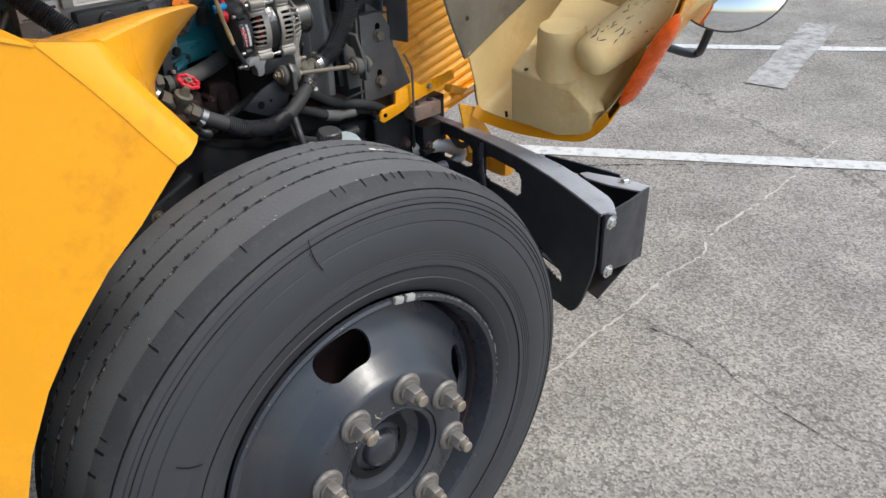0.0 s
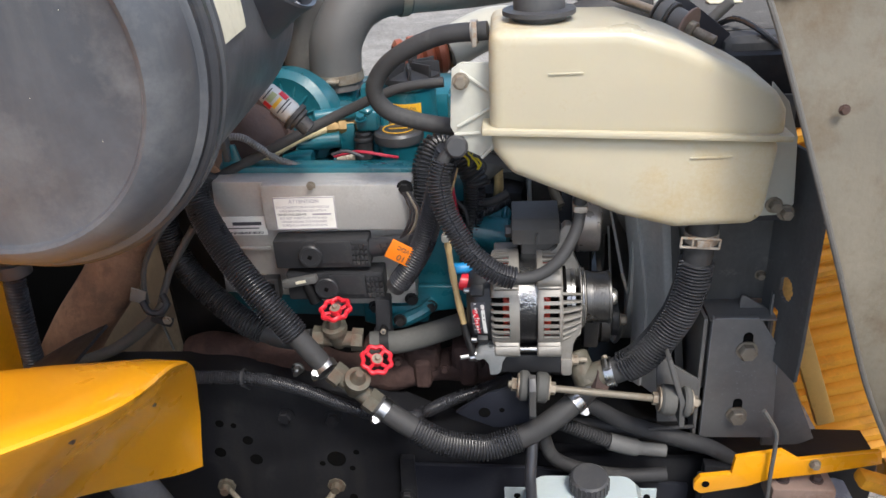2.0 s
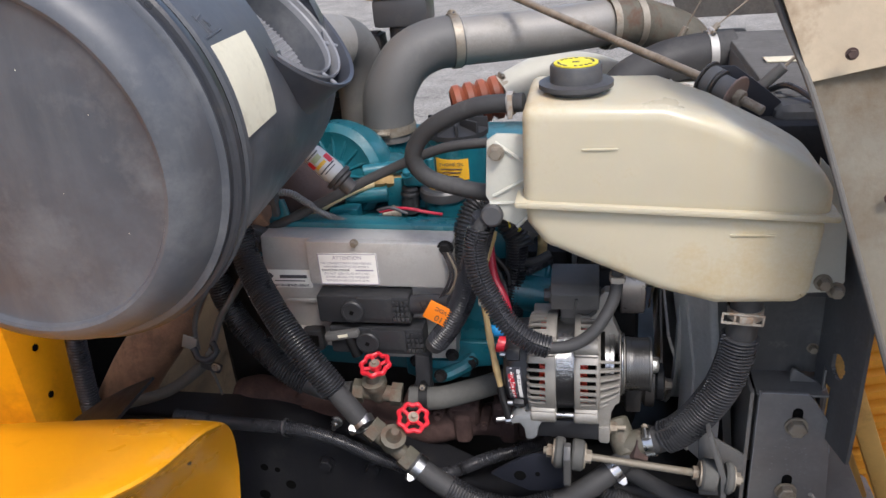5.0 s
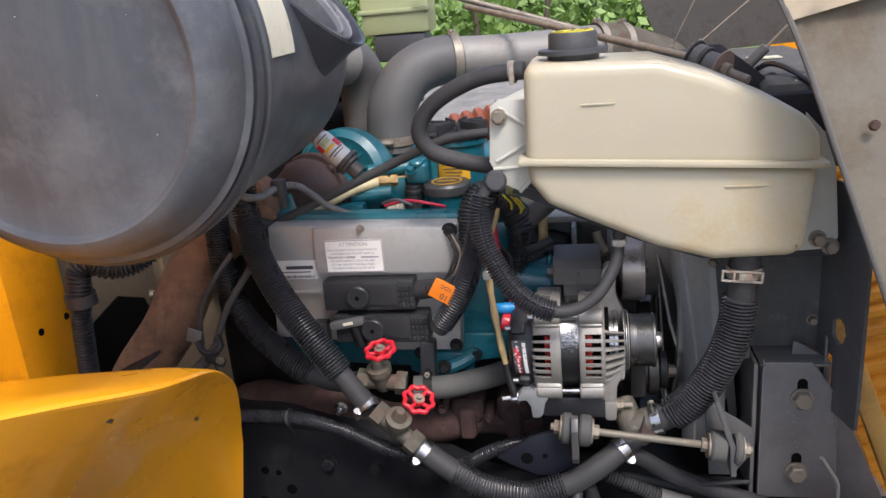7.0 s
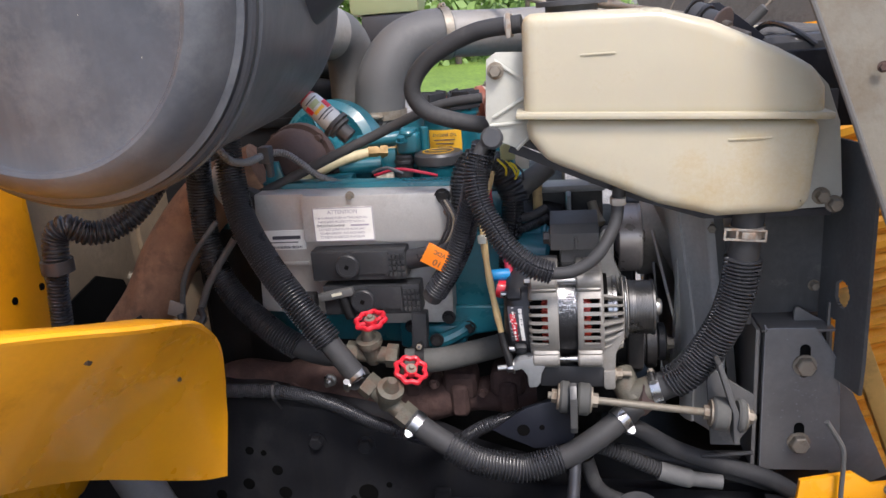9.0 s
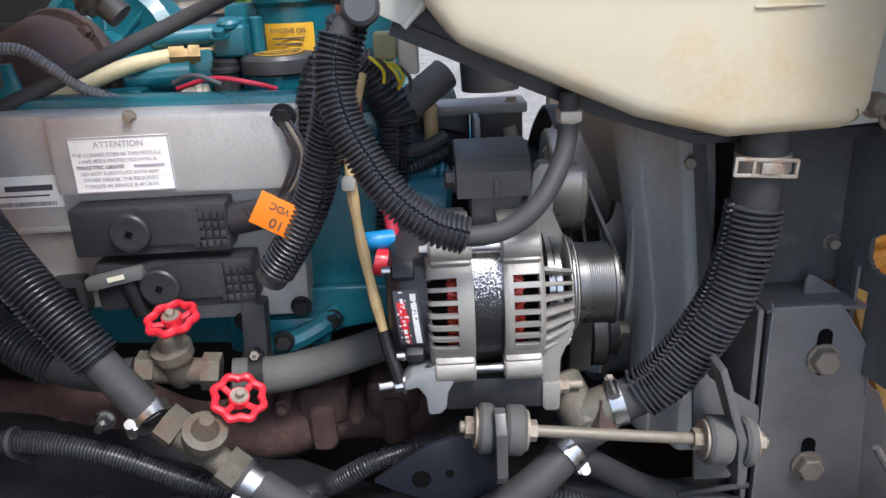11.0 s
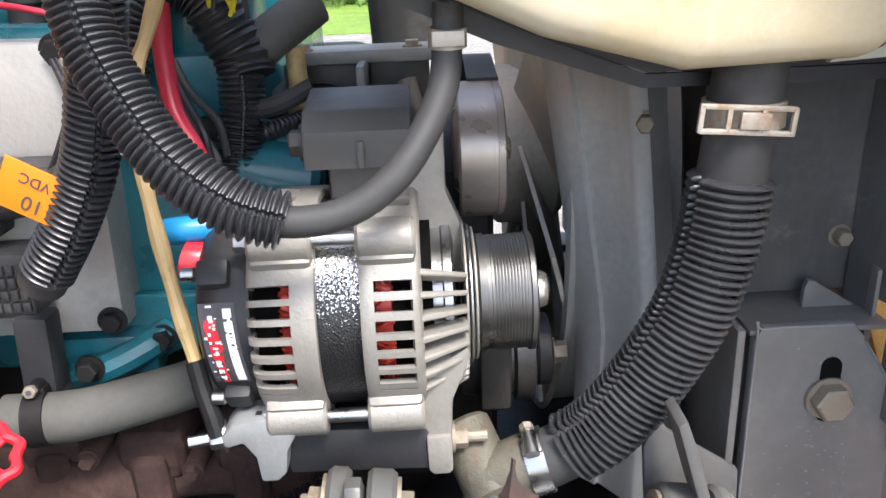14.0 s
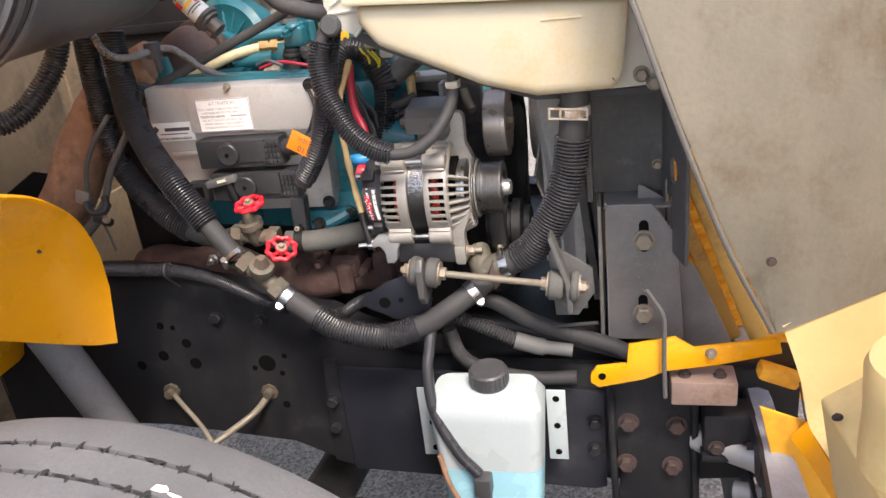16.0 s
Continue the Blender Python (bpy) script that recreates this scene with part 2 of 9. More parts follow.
    pulley=mat("machined_steel", (0.13, 0.128, 0.125), 0.36, metal=0.85, var=0.12, scale=30, bump=0.03),
    fan=mat("dusty_fan_plastic", (0.52, 0.48, 0.42), 0.6, var=0.3, scale=8, bump=0.05),
    # black bumper paint with the sky's reflection put in as pale blue-grey
    faded=mat("sky_sheen_black_paint", (0.33, 0.35, 0.385), 0.34, var=0.25, scale=9, bump=0.06, dirt=(0.2, 0.21, 0.225), amount=0.25, dirt_scale=12),
    lemon=mat("lemon_yellow_print", (0.72, 0.62, 0.03), 0.5, var=0.08, scale=30),
    connector=mat("black_connector_plastic", (0.026, 0.027, 0.03), 0.5, spec=0.35, var=0.2, scale=16, bump=0.06, dirt=(0.09, 0.088, 0.082), amount=0.2, dirt_scale=22),
    capsule=mat("clear_gauge_plastic", (0.6, 0.6, 0.57), 0.15, var=0.12, scale=40, coat=0.6),
    loom_dusty=mat("dusty_loom_plastic", (0.036, 0.037, 0.041), 0.3, var=0.2, scale=20, bump=0.04, dirt=(0.11, 0.108, 0.1), amount=0.15, dirt_scale=24, rvar=0.08),
    cleaner_dull=mat("dull_intake_plastic", (0.05, 0.054, 0.066), 0.5, var=0.2, scale=9, fine=80, bump=0.04, dirt=(0.1, 0.098, 0.095), amount=0.25, dirt_scale=9),
    mouth_edge=mat("scuffed_plastic_edge", (0.2, 0.205, 0.22), 0.5, var=0.2, scale=20, bump=0.05),
    drum=mat("worn_steel_drum", (0.42, 0.37, 0.33), 0.33, metal=0.45, var=0.12, scale=30, bump=0.03, dirt=(0.3, 0.24, 0.18), amount=0.2, dirt_scale=20),
    tan_beam=mat("tan_primed_beam", (0.72, 0.45, 0.13), 0.5, var=0.12, scale=9, bump=0.06, dirt=(0.3, 0.17, 0.06), amount=0.3, dirt_scale=10),
    pale_crack=mat("dusty_crack_filler", (0.54, 0.51, 0.455), 0.9, var=0.25, scale=20, fine=150, bump=0.4, dirt=(0.36, 0.335, 0.3), amount=0.55, dirt_scale=14),
    wheel_rust=mat("rusty_primer_barrel", (0.12, 0.05, 0.045), 0.7, var=0.3, scale=9, bump=0.15, dirt=(0.06, 0.035, 0.03), amount=0.3),
    wheel_rust_dark=mat("rusty_brake_drum", (0.022, 0.011, 0.011), 0.8, var=0.3, scale=9, bump=0.2, spec=0.2),
    tyre_line=mat("dark_sidewall_line", (0.011, 0.011, 0.012), 0.8, spec=0.2),
    wheel_nut=mat("dull_wheel_nut_steel", (0.2, 0.185, 0.17), 0.5, metal=0.4, var=0.25, scale=40, bump=0.1, dirt=(0.1, 0.07, 0.05), amount=0.3, dirt_scale=40),
    shroud_wall=mat("grimy_grey_plastic", (0.42, 0.415, 0.4), 0.5, var=0.22, scale=7, bump=0.06, dirt=(0.2, 0.18, 0.15), amount=0.32, dirt_scale=9, streak=((0.27, 0.25, 0.22), 16)),
    rod_steel=mat("dusty_rod_steel", (0.2, 0.178, 0.14), 0.6, metal=0.3, var=0.2, scale=30, bump=0.08, dirt=(0.16, 0.125, 0.085), amount=0.35, dirt_scale=30),
    cover_black=mat("satin_black_cover", (0.022, 0.023, 0.026), 0.48, var=0.18, scale=14, bump=0.05, dirt=(0.07, 0.068, 0.064), amount=0.14, dirt_scale=30),
    grey_cast=mat("grey_cast_iron_paint", (0.2, 0.21, 0.215), 0.5, var=0.18, scale=14, bump=0.12, dirt=(0.3, 0.3, 0.29), amount=0.25, dirt_scale=20),
    chrome=mat("bright_plated_steel", (0.66, 0.65, 0.62), 0.3, metal=0.9, var=0.12, scale=20, bump=0.02),
    oily=mat("oily_cast_iron", (0.045, 0.042, 0.04), 0.5, var=0.3, scale=16, bump=0.2, dirt=(0.12, 0.1, 0.085), amount=0.3, dirt_scale=18),
    dusty_hose=mat("dusty_frame_hose", (0.036, 0.036, 0.038), 0.68, var=0.25, scale=14, bump=0.08, spec=0.3, dirt=(0.085, 0.083, 0.078), amount=0.35, dirt_scale=14),
    hinge_steel=mat("rusty_pink_primer", (0.24, 0.17, 0.14), 0.65, var=0.25, scale=14, bump=0.15, dirt=(0.12, 0.07, 0.045), amount=0.4, dirt_scale=14),
    bark=mat("bark", (0.09, 0.07, 0.05), 0.9, var=0.3, scale=8, bump=0.4),
    leaf=mat("leaf", (0.2, 0.31, 0.08), 0.6, var=0.35, scale=0.8, fine=4, bump=0.0),
)

# stator band: speckled black, its bright top reflection painted in by height
sb = bpy.data.materials.new("stator_top_sheen")
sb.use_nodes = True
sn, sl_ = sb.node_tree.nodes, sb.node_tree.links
sco, sep, speckle, speckle2, add_, cut = (sn.new("ShaderNode" + k) for k in ("TexCoord", "SeparateXYZ", "TexNoise", "TexVoronoi", "Math", "ValToRGB"))
speckle.inputs["Scale"].default_value, speckle.inputs["Detail"].default_value = 800.0, 3.0
speckle2.inputs["Scale"].default_value = 700.0
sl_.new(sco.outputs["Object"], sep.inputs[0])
sl_.new(sco.outputs["Object"], speckle.inputs["Vector"])
sl_.new(sco.outputs["Object"], speckle2.inputs["Vector"])
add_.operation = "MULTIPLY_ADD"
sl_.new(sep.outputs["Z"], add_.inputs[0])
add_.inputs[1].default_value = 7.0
# height plus speckle sets where the painted sheen begins
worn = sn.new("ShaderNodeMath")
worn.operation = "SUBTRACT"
sl_.new(speckle.outputs["Fac"], worn.inputs[0])
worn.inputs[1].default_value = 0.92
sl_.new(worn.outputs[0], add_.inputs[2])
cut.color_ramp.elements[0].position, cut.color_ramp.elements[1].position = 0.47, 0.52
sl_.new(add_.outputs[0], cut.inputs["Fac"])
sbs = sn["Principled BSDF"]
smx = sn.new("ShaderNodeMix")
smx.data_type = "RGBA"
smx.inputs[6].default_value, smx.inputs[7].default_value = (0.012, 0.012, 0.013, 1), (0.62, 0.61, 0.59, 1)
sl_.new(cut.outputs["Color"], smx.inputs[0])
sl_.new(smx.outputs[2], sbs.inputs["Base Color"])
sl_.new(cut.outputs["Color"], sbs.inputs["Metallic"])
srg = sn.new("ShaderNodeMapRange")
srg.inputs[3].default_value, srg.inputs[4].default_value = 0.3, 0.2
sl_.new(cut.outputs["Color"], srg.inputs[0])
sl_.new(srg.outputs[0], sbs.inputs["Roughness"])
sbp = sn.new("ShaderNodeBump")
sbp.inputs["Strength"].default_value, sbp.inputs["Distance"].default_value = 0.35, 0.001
sl_.new(speckle2.outputs["Distance"], sbp.inputs["Height"])
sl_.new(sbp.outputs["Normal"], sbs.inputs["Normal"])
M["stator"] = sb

# mirror glass
mg = bpy.data.materials.new("mirror_glass")
mg.use_nodes = True
mg.node_tree.nodes["Principled BSDF"].inputs["Metallic"].default_value = 1.0
mg.node_tree.nodes["Principled BSDF"].inputs["Roughness"].default_value = 0.03
mg.node_tree.nodes["Principled BSDF"].inputs["Base Color"].default_value = (0.85, 0.86, 0.87, 1)
M["mirror"] = mg


def ground_material(name, stone, tar, grain, cracks):
    m = bpy.data.materials.new(name)
    m.use_nodes = True
    n, l = m.node_tree.nodes, m.node_tree.links
    b = n["Principled BSDF"]
    co = n.new("ShaderNodeTexCoord")

    def tex(kind, size):
        t = n.new(kind)
        t.inputs["Scale"].default_value = size
        l.new(co.outputs["Object"], t.inputs["Vector"])
        return t

    v, big, mid = tex("ShaderNodeTexVoronoi", grain), tex("ShaderNodeTexNoise", 0.6), tex("ShaderNodeTexNoise", 14)
    big.inputs["Detail"].default_value = mid.inputs["Detail"].default_value = 8
    cr = n.new("ShaderNodeValToRGB")
    cr.color_ramp.elements[0].color, cr.color_ramp.elements[1].color = (*tar, 1), (*stone, 1)
    cr.color_ramp.elements[0].position, cr.color_ramp.elements[1].position = 0.15, 0.85
    l.new(v.outputs["Color"], cr.inputs["Fac"])
    mx = n.new("ShaderNodeMix")
    mx.data_type, mx.blend_type = "RGBA", "MULTIPLY"
    mx.inputs[0].default_value = 0.75
    l.new(cr.outputs["Color"], mx.inputs[6])
    rr = n.new("ShaderNodeMapRange")
    rr.inputs[1].default_value, rr.inputs[2].default_value, rr.inputs[3].default_value, rr.inputs[4].default_value = 0.3, 0.7, 0.7, 1.15
    l.new(big.outputs["Fac"], rr.inputs[0])
    l.new(rr.outputs[0], mx.inputs[7])
    out = mx.outputs[2]
    if cracks:
        r3 = n.new("ShaderNodeMapRange")
        r3.inputs[1].default_value, r3.inputs[2].default_value, r3.inputs[3].default_value, r3.inputs[4].default_value = 0.3, 0.7, 0.72, 1.22
        patchy = tex("ShaderNodeTexNoise", 3.2)
        patchy.inputs["Detail"].default_value = 6
        l.new(patchy.outputs["Fac"], r3.inputs[0])
        m3 = n.new("ShaderNodeMix")
        m3.data_type, m3.blend_type = "RGBA", "MULTIPLY"
        m3.inputs[0].default_value = 0.8
        l.new(out, m3.inputs[6])
        l.new(r3.outputs[0], m3.inputs[7])
        out = m3.outputs[2]
        w = n.new("ShaderNodeTexVoronoi")
        w.feature = "DISTANCE_TO_EDGE"
        w.inputs["Scale"].default_value = 0.33
        wob = n.new("ShaderNodeMix")
        wob.data_type = "VECTOR"
        wob.inputs[0].default_value = 0.16
        l.new(co.outputs["Object"], wob.inputs[4])
        l.new(mid.outputs["Color"], wob.inputs[5])
        l.new(wob.outputs[1], w.inputs["Vector"])
        ce = n.new("ShaderNodeMapRange")
        ce.inputs[1].default_value, ce.inputs[2].default_value, ce.inputs[3].default_value, ce.inputs[4].default_value = 0.0, 0.004, 0.5, 1.0
        l.new(w.outputs["Distance"], ce.inputs[0])
        m2 = n.new("ShaderNodeMix")
        m2.data_type, m2.blend_type = "RGBA", "MULTIPLY"
        m2.inputs[0].default_value = 1.0
        l.new(out, m2.inputs[6])
        l.new(ce.outputs[0], m2.inputs[7])
        out = m2.outputs[2]
    l.new(out, b.inputs["Base Color"])
    b.inputs["Roughness"].default_value = 0.85
    bp = n.new("ShaderNodeBump")
    bp.inputs["Strength"].default_value, bp.inputs["Distance"].default_value = 0.6, 0.004
    l.new(v.outputs["Distance"], bp.inputs["Height"])
    l.new(bp.outputs["Normal"], b.inputs["Normal"])
    return m


M["asphalt"] = ground_material("weathered_asphalt", (0.4, 0.37, 0.326), (0.15, 0.138, 0.122), 135.0, True)
M["grass"] = ground_material("mown_grass", (0.2, 0.3, 0.03), (0.1, 0.18, 0.02), 18.0, False)

# ---- builders ----
V = Vector


def thing(name, at, label, category, group="", kind=""):
    ob = new(name)
    ob.location = at
    ob.empty_display_size = 0.05
    return tagged(ob, label, category, group, kind)


def finish(bm, smooth=True, angle=35):
    bmesh.ops.recalc_face_normals(bm, faces=bm.faces)
    if smooth:
        lim = radians(angle)
        for f_ in bm.faces:
            f_.smooth = True
        for e in bm.edges:
            if len(e.link_faces) == 2 and e.calc_face_angle(0) > lim:
                e.smooth = False


def solid(name, bm, material, smooth=True, angle=35):
    finish(bm, smooth, angle)
    me = bpy.data.meshes.new(name)
    bm.to_mesh(me)
    bm.free()
    me.materials.append(M[material])
    return new(name, me)


def part(name, bm, material, parent, label="", smooth=True, angle=35):
    """Links a bmesh as one mesh object under a thing or a part. Its points are in world metres."""
    ob = solid(name, bm, material, smooth, angle)
    up = Vector((0, 0, 0))
    p = parent
    while p:
        up += p.location
        p = p.parent
    ob.data.transform(Matrix.Translation(-up))
    ob.parent = parent
    if label:
        ob["label"] = label
    return ob


def whole(name, bm, material, label, category, group="", kind="", smooth=True, angle=35):
    return tagged(solid(name, bm, material, smooth, angle), label, category, group, kind)


def B():
    return bmesh.new()


def rbox(bm, c, size, bevel=0.003, m=None, seg=2):
    """A box with rounded edges."""
    t = bmesh.new()
    bmesh.ops.create_cube(t, size=1.0)
    bmesh.ops.scale(t, vec=size, verts=t.verts)
    if bevel > 0:
        bmesh.ops.bevel(t, geom=list(t.edges), offset=min(bevel, min(size) * 0.45), segments=seg, affect="EDGES", profile=0.6)
    mat4 = Matrix.Translation(c) @ (m or Matrix())
    bmesh.ops.transform(t, matrix=mat4, verts=t.verts)
    me = bpy.data.meshes.new("tmp")
    t.to_mesh(me)
    t.free()
    bm.from_mesh(me)
    bpy.data.meshes.remove(me)
    return bm


def axes(d):
    d = V(d).normalized()
    u = d.cross(V((0, 0, 1)) if abs(d.z) < 0.9 else V((1, 0, 0))).normalized()
    return d, u, d.cross(u)


def lathe(bm, at, d, prof, seg=24, start=0.0, close=False):
    """Turns a profile of (along, radius) round the axis d through at."""
    d, u, w = axes(d)
    at = V(at)
    rings = []
    for s, r in prof:
        if r < 1e-6:
            rings.append([bm.verts.new(at + d * s)])
        else:
            rings.append([bm.verts.new(at + d * s + (u * math.cos(a) + w * math.sin(a)) * r) for a in (start + 2 * math.pi * k / seg for k in range(seg))])
    pairs = list(zip(rings, rings[1:])) + ([(rings[-1], rings[0])] if close else [])
    for a, b in pairs:
        if len(a) == 1 and len(b) == 1:
            continue
        for k in range(seg):
            k2 = (k + 1) % seg
            if len(a) == 1:
                bm.faces.new((a[0], b[k2], b[k]))
            elif len(b) == 1:
                bm.faces.new((a[k], a[k2], b[0]))
            else:
                bm.faces.new((a[k], a[k2], b[k2], b[k]))
    return bm


def rod(bm, a, b, r, r2=None, seg=16, bevel=0.0):
    a, b = V(a), V(b)
    ln = (b - a).length
    r2 = r if r2 is None else r2
    k = min(bevel, r * 0.5, ln * 0.4)
    prof = [(0, 0), (0, r - k), (k, r), (ln - k, r2), (ln, r2 - k), (ln, 0)] if k > 0 else [(0, 0), (0, r), (ln, r2), (ln, 0)]
    return lathe(bm, a, b - a, prof, seg)


def hexbolt(bm, at, d, r, h, shank=0.0, washer=1.35):
    """A hexagon head with a washer under it; d points out of the surface."""
    d = V(d).normalized()
    at = V(at)
    if washer:
        rod(bm, at, at + d * h * 0.22, r * washer, seg=18)
    lathe(bm, at + d * h * 0.2, d, [(0, 0), (0, r), (h * 0.72, r), (h * 0.85, r * 0.86), (h * 0.85, 0)], 6)
    if shank:
        rod(bm, at + d * h, at + d * (h + shank), r * 0.5, seg=10)
    return bm


def curve_points(pts, step):
    """Points at even steps along a smooth curve through pts."""
    p = [V(q) for q in pts]
    p = [p[0] * 2 - p[1]] + p + [p[-1] * 2 - p[-2]]
    dense = []
    for i in range(1, len(p) - 2):
        for k in range(24):
            t = k / 24
            a, b, c, d = p[i - 1], p[i], p[i + 1], p[i + 2]
            dense.append(0.5 * (2 * b + (c - a) * t + (2 * a - 5 * b + 4 * c - d) * t * t + (3 * b - a - 3 * c + d) * t ** 3))
    dense.append(p[-2])
    acc = [0.0]
    for a, b in zip(dense, dense[1:]):
        acc.append(acc[-1] + (b - a).length)
    total = acc[-1]
    count = max(2, int(round(total / step)))
    out, j = [], 0
    for k in range(count + 1):
        s = total * k / count
        while j < len(acc) - 2 and acc[j + 1] < s:
            j += 1
        f_ = (s - acc[j]) / max(1e-9, acc[j + 1] - acc[j])
        out.append(dense[j].lerp(dense[j + 1], min(1.0, max(0.0, f_))))
    return out, total


def sweep(bm, pts, r, seg=14, step=0.008, caps=True, seam=None):
    """A round tube along a smooth curve. r: a radius, or a function of the metres along it. seam: the side on which it is slit lengthwise."""
    line, total = curve_points(pts, step)
    n = len(line)
    tang = [(line[min(i + 1, n - 1)] - line[max(i - 1, 0)]).normalized() for i in range(n)]
    _, u, _ = axes(tang[0])
    turns, dips = [2 * math.pi * k / seg for k in range(seg)], [1.0] * seg
    if seam is not None:
        s0 = math.atan2(V(seam).dot(tang[0].cross(u)), V(seam).dot(u))
        turns = [s0 + x for x in (-0.13, -0.05, 0.05, 0.13)] + [s0 + 0.13 + (2 * math.pi - 0.26) * k / (seg - 4) for k in range(1, seg - 4)]
        dips = [1.03, 0.8, 0.8, 1.03] + [1.0] * (seg - 5)
        seg = len(turns)
    rings = []
    for i in range(n):
        u = (u - tang[i] * u.dot(tang[i])).normalized()
        w = tang[i].cross(u)
        rad = r(total * i / (n - 1)) if callable(r) else r
        rings.append([bm.verts.new(line[i] + (u * math.cos(a) + w * math.sin(a)) * rad * e) for a, e in zip(turns, dips)])
    for a, b in zip(rings, rings[1:]):
        for k in range(seg):
            k2 = (k + 1) % seg
            bm.faces.new((a[k], a[k2], b[k2], b[k]))
    if caps:
        bm.faces.new(rings[0][::-1])
        bm.faces.new(rings[-1])
    return bm


def loom(bm, pts, r, pitch=0.0056, seg=18, seam=None, deep=0.79):
    """A split corrugated tube: flat-topped ridges at an even pitch."""
    shape = (deep, deep, 0.955, 1.0, 1.0, 0.955)
    return sweep(bm, pts, lambda s: r * shape[int(s / pitch * 6 + 0.5) % 6], seg, pitch / 6, seam=seam)


def prism(bm, poly, a, b, plane="xz"):
    """A flat plate: the outline poly in one plane, from a to b across it."""
    def put(p, q, h):
        return {"xz": (p, h, q), "xy": (p, q, h), "yz": (h, p, q)}[plane]
    lo = [bm.verts.new(put(p, q, a)) for p, q in poly]
    hi = [bm.verts.new(put(p, q, b)) for p, q in poly]
    n = len(poly)
    bm.faces.new(lo)
    bm.faces.new(hi[::-1])
    for i in range(n):
        j = (i + 1) % n
        bm.faces.new((lo[i], hi[i], hi[j], lo[j]))
    return bm


def bevel_all(bm, w, seg=2):
    bmesh.ops.recalc_face_normals(bm, faces=bm.faces)
    es = [e for e in bm.edges if len(e.link_faces) == 2 and e.calc_face_angle(0) > 0.5]
    bmesh.ops.bevel(bm, geom=es, offset=w, segments=seg, affect="EDGES", profile=0.6)
    return bm


def arc(cx, cy, r, a0, a1, n):
    return [(cx + r * math.cos(radians(a0 + (a1 - a0) * k / n)), cy + r * math.sin(radians(a0 + (a1 - a0) * k / n))) for k in range(n + 1)]


def patch(bm, rows, thick=0.004):
    """A sheet through a grid of points, given a thickness."""
    vs = [[bm.verts.new(p) for p in row] for row in rows]
    fs = []
    for a, b in zip(vs, vs[1:]):
        for i in range(len(a) - 1):
            fs.append(bm.faces.new((a[i], a[i + 1], b[i + 1], b[i])))
    if thick:
        bmesh.ops.recalc_face_normals(bm, faces=fs)
        bmesh.ops.solidify(bm, geom=fs, thickness=thick)
    return bm


def lerp(a, b, t):
    return a + (b - a) * t


def words(text, size, m, material, parent, name="lettering", label=""):
    """Flat lettering in the built-in font."""
    cu = bpy.data.curves.new("txt", "FONT")
    cu.body, cu.size, cu.align_x, cu.align_y, cu.extrude = text, size, "CENTER", "CENTER", 0.0002
    tmp = new("txt", cu)
    bpy.context.view_layer.update()
    me = bpy.data.meshes.new_from_object(tmp.evaluated_get(bpy.context.evaluated_depsgraph_get()))
    bpy.data.objects.remove(tmp)
    up, p = Vector((0, 0, 0)), parent
    while p:
        up += p.location
        p = p.parent
    me.transform(Matrix.Translation(-up) @ m)
    me.materials.clear()
    me.materials.append(M[material])
    ob = new(name, me)
    ob.parent = parent
    if label:
        ob["label"] = label
    return ob


def clamp(name, parent, at, d, r, width=0.012, screw=(0, -1, 0.4), material="steel"):
    """A worm-drive hose clamp: band, screw housing and screw."""
    at, d = V(at), V(d).normalized()
    bm = B()
    lathe(bm, at - d * width / 2, d, [(0, r), (0, r + 0.0014), (width, r + 0.0014), (width, r)], 28)
    band = part(name, bm, material, parent, "bright worm-drive clamp")
    s = V(screw)
    s = (s - d * s.dot(d)).normalized()
    c = at + s * (r + 0.0035)
    t = d.cross(s)
    bm = B()
    lathe(bm, c - t * 0.008, t, [(0, 0), (0, 0.0048), (0.016, 0.0048), (0.016, 0)], 12)
    rbox(bm, c - s * 0.002, (0.013, 0.013, 0.004), 0.001, Matrix((t, d, s)).transposed().to_4x4())
    part("screw_housing", bm, material, parent)
    bm = B()
    lathe(bm, c + t * 0.008, t, [(0, 0), (0, 0.0032), (0.002, 0.0032), (0.002, 0.0046), (0.006, 0.0046), (0.0065, 0.004), (0.0065, 0)], 6)
    part("screw", bm, "bolt", parent)
    bm = B()
    lathe(bm, c + t * 0.0146, t, [(0, 0), (0, 0.002), (0.0004, 0.002), (0.0004, 0)], 8)
    part("screw_slot", bm, "ink", parent)
    return band

# ---- ground and distance ----
bm = B()
rbox(bm, (0, 0, -0.15), (400, 400, 0.3), 0)
whole("ground", bm, "asphalt", "weathered grey asphalt of a car park", "ground", kind="structure")
bm = B()
rbox(bm, (0, 107.5, -0.14), (400, 185, 0.31), 0)
whole("lawn", bm, "grass", "mown bright green lawn beyond the car park", "grass", kind="structure")


def road_line(a, b, width, mt="line", lift=0.0):
    a, b = V((*a, lift)), V((*b, lift))
    d = (b - a).normalized()
    n = V((-d.y, d.x, 0)) * width / 2
    bm = B()
    k = max(4, int((b - a).length / 0.15))
    lo = [bm.verts.new(a.lerp(b, i / k) + n * random.uniform(0.9, 1.05) + V((0, 0, 0.004))) for i in range(k + 1)]
    hi = [bm.verts.new(a.lerp(b, i / k) - n * random.uniform(0.9, 1.05) + V((0, 0, 0.004))) for i in range(k + 1)]
    for i in range(k):
        bm.faces.new((lo[i], lo[i + 1], hi[i + 1], hi[i]))
    return whole("parking_line", bm, mt, "worn white painted line on the asphalt", "road marking", "parking lines", smooth=False)


road_line((0.2, 2.47), (4.8, -3.58), 0.1)
road_line((0.4, 4.99), (7.5, -3.7), 0.1)
road_line((3.1, 0.43), (4.6, 0.79), 0.22, "faint", 0.003)


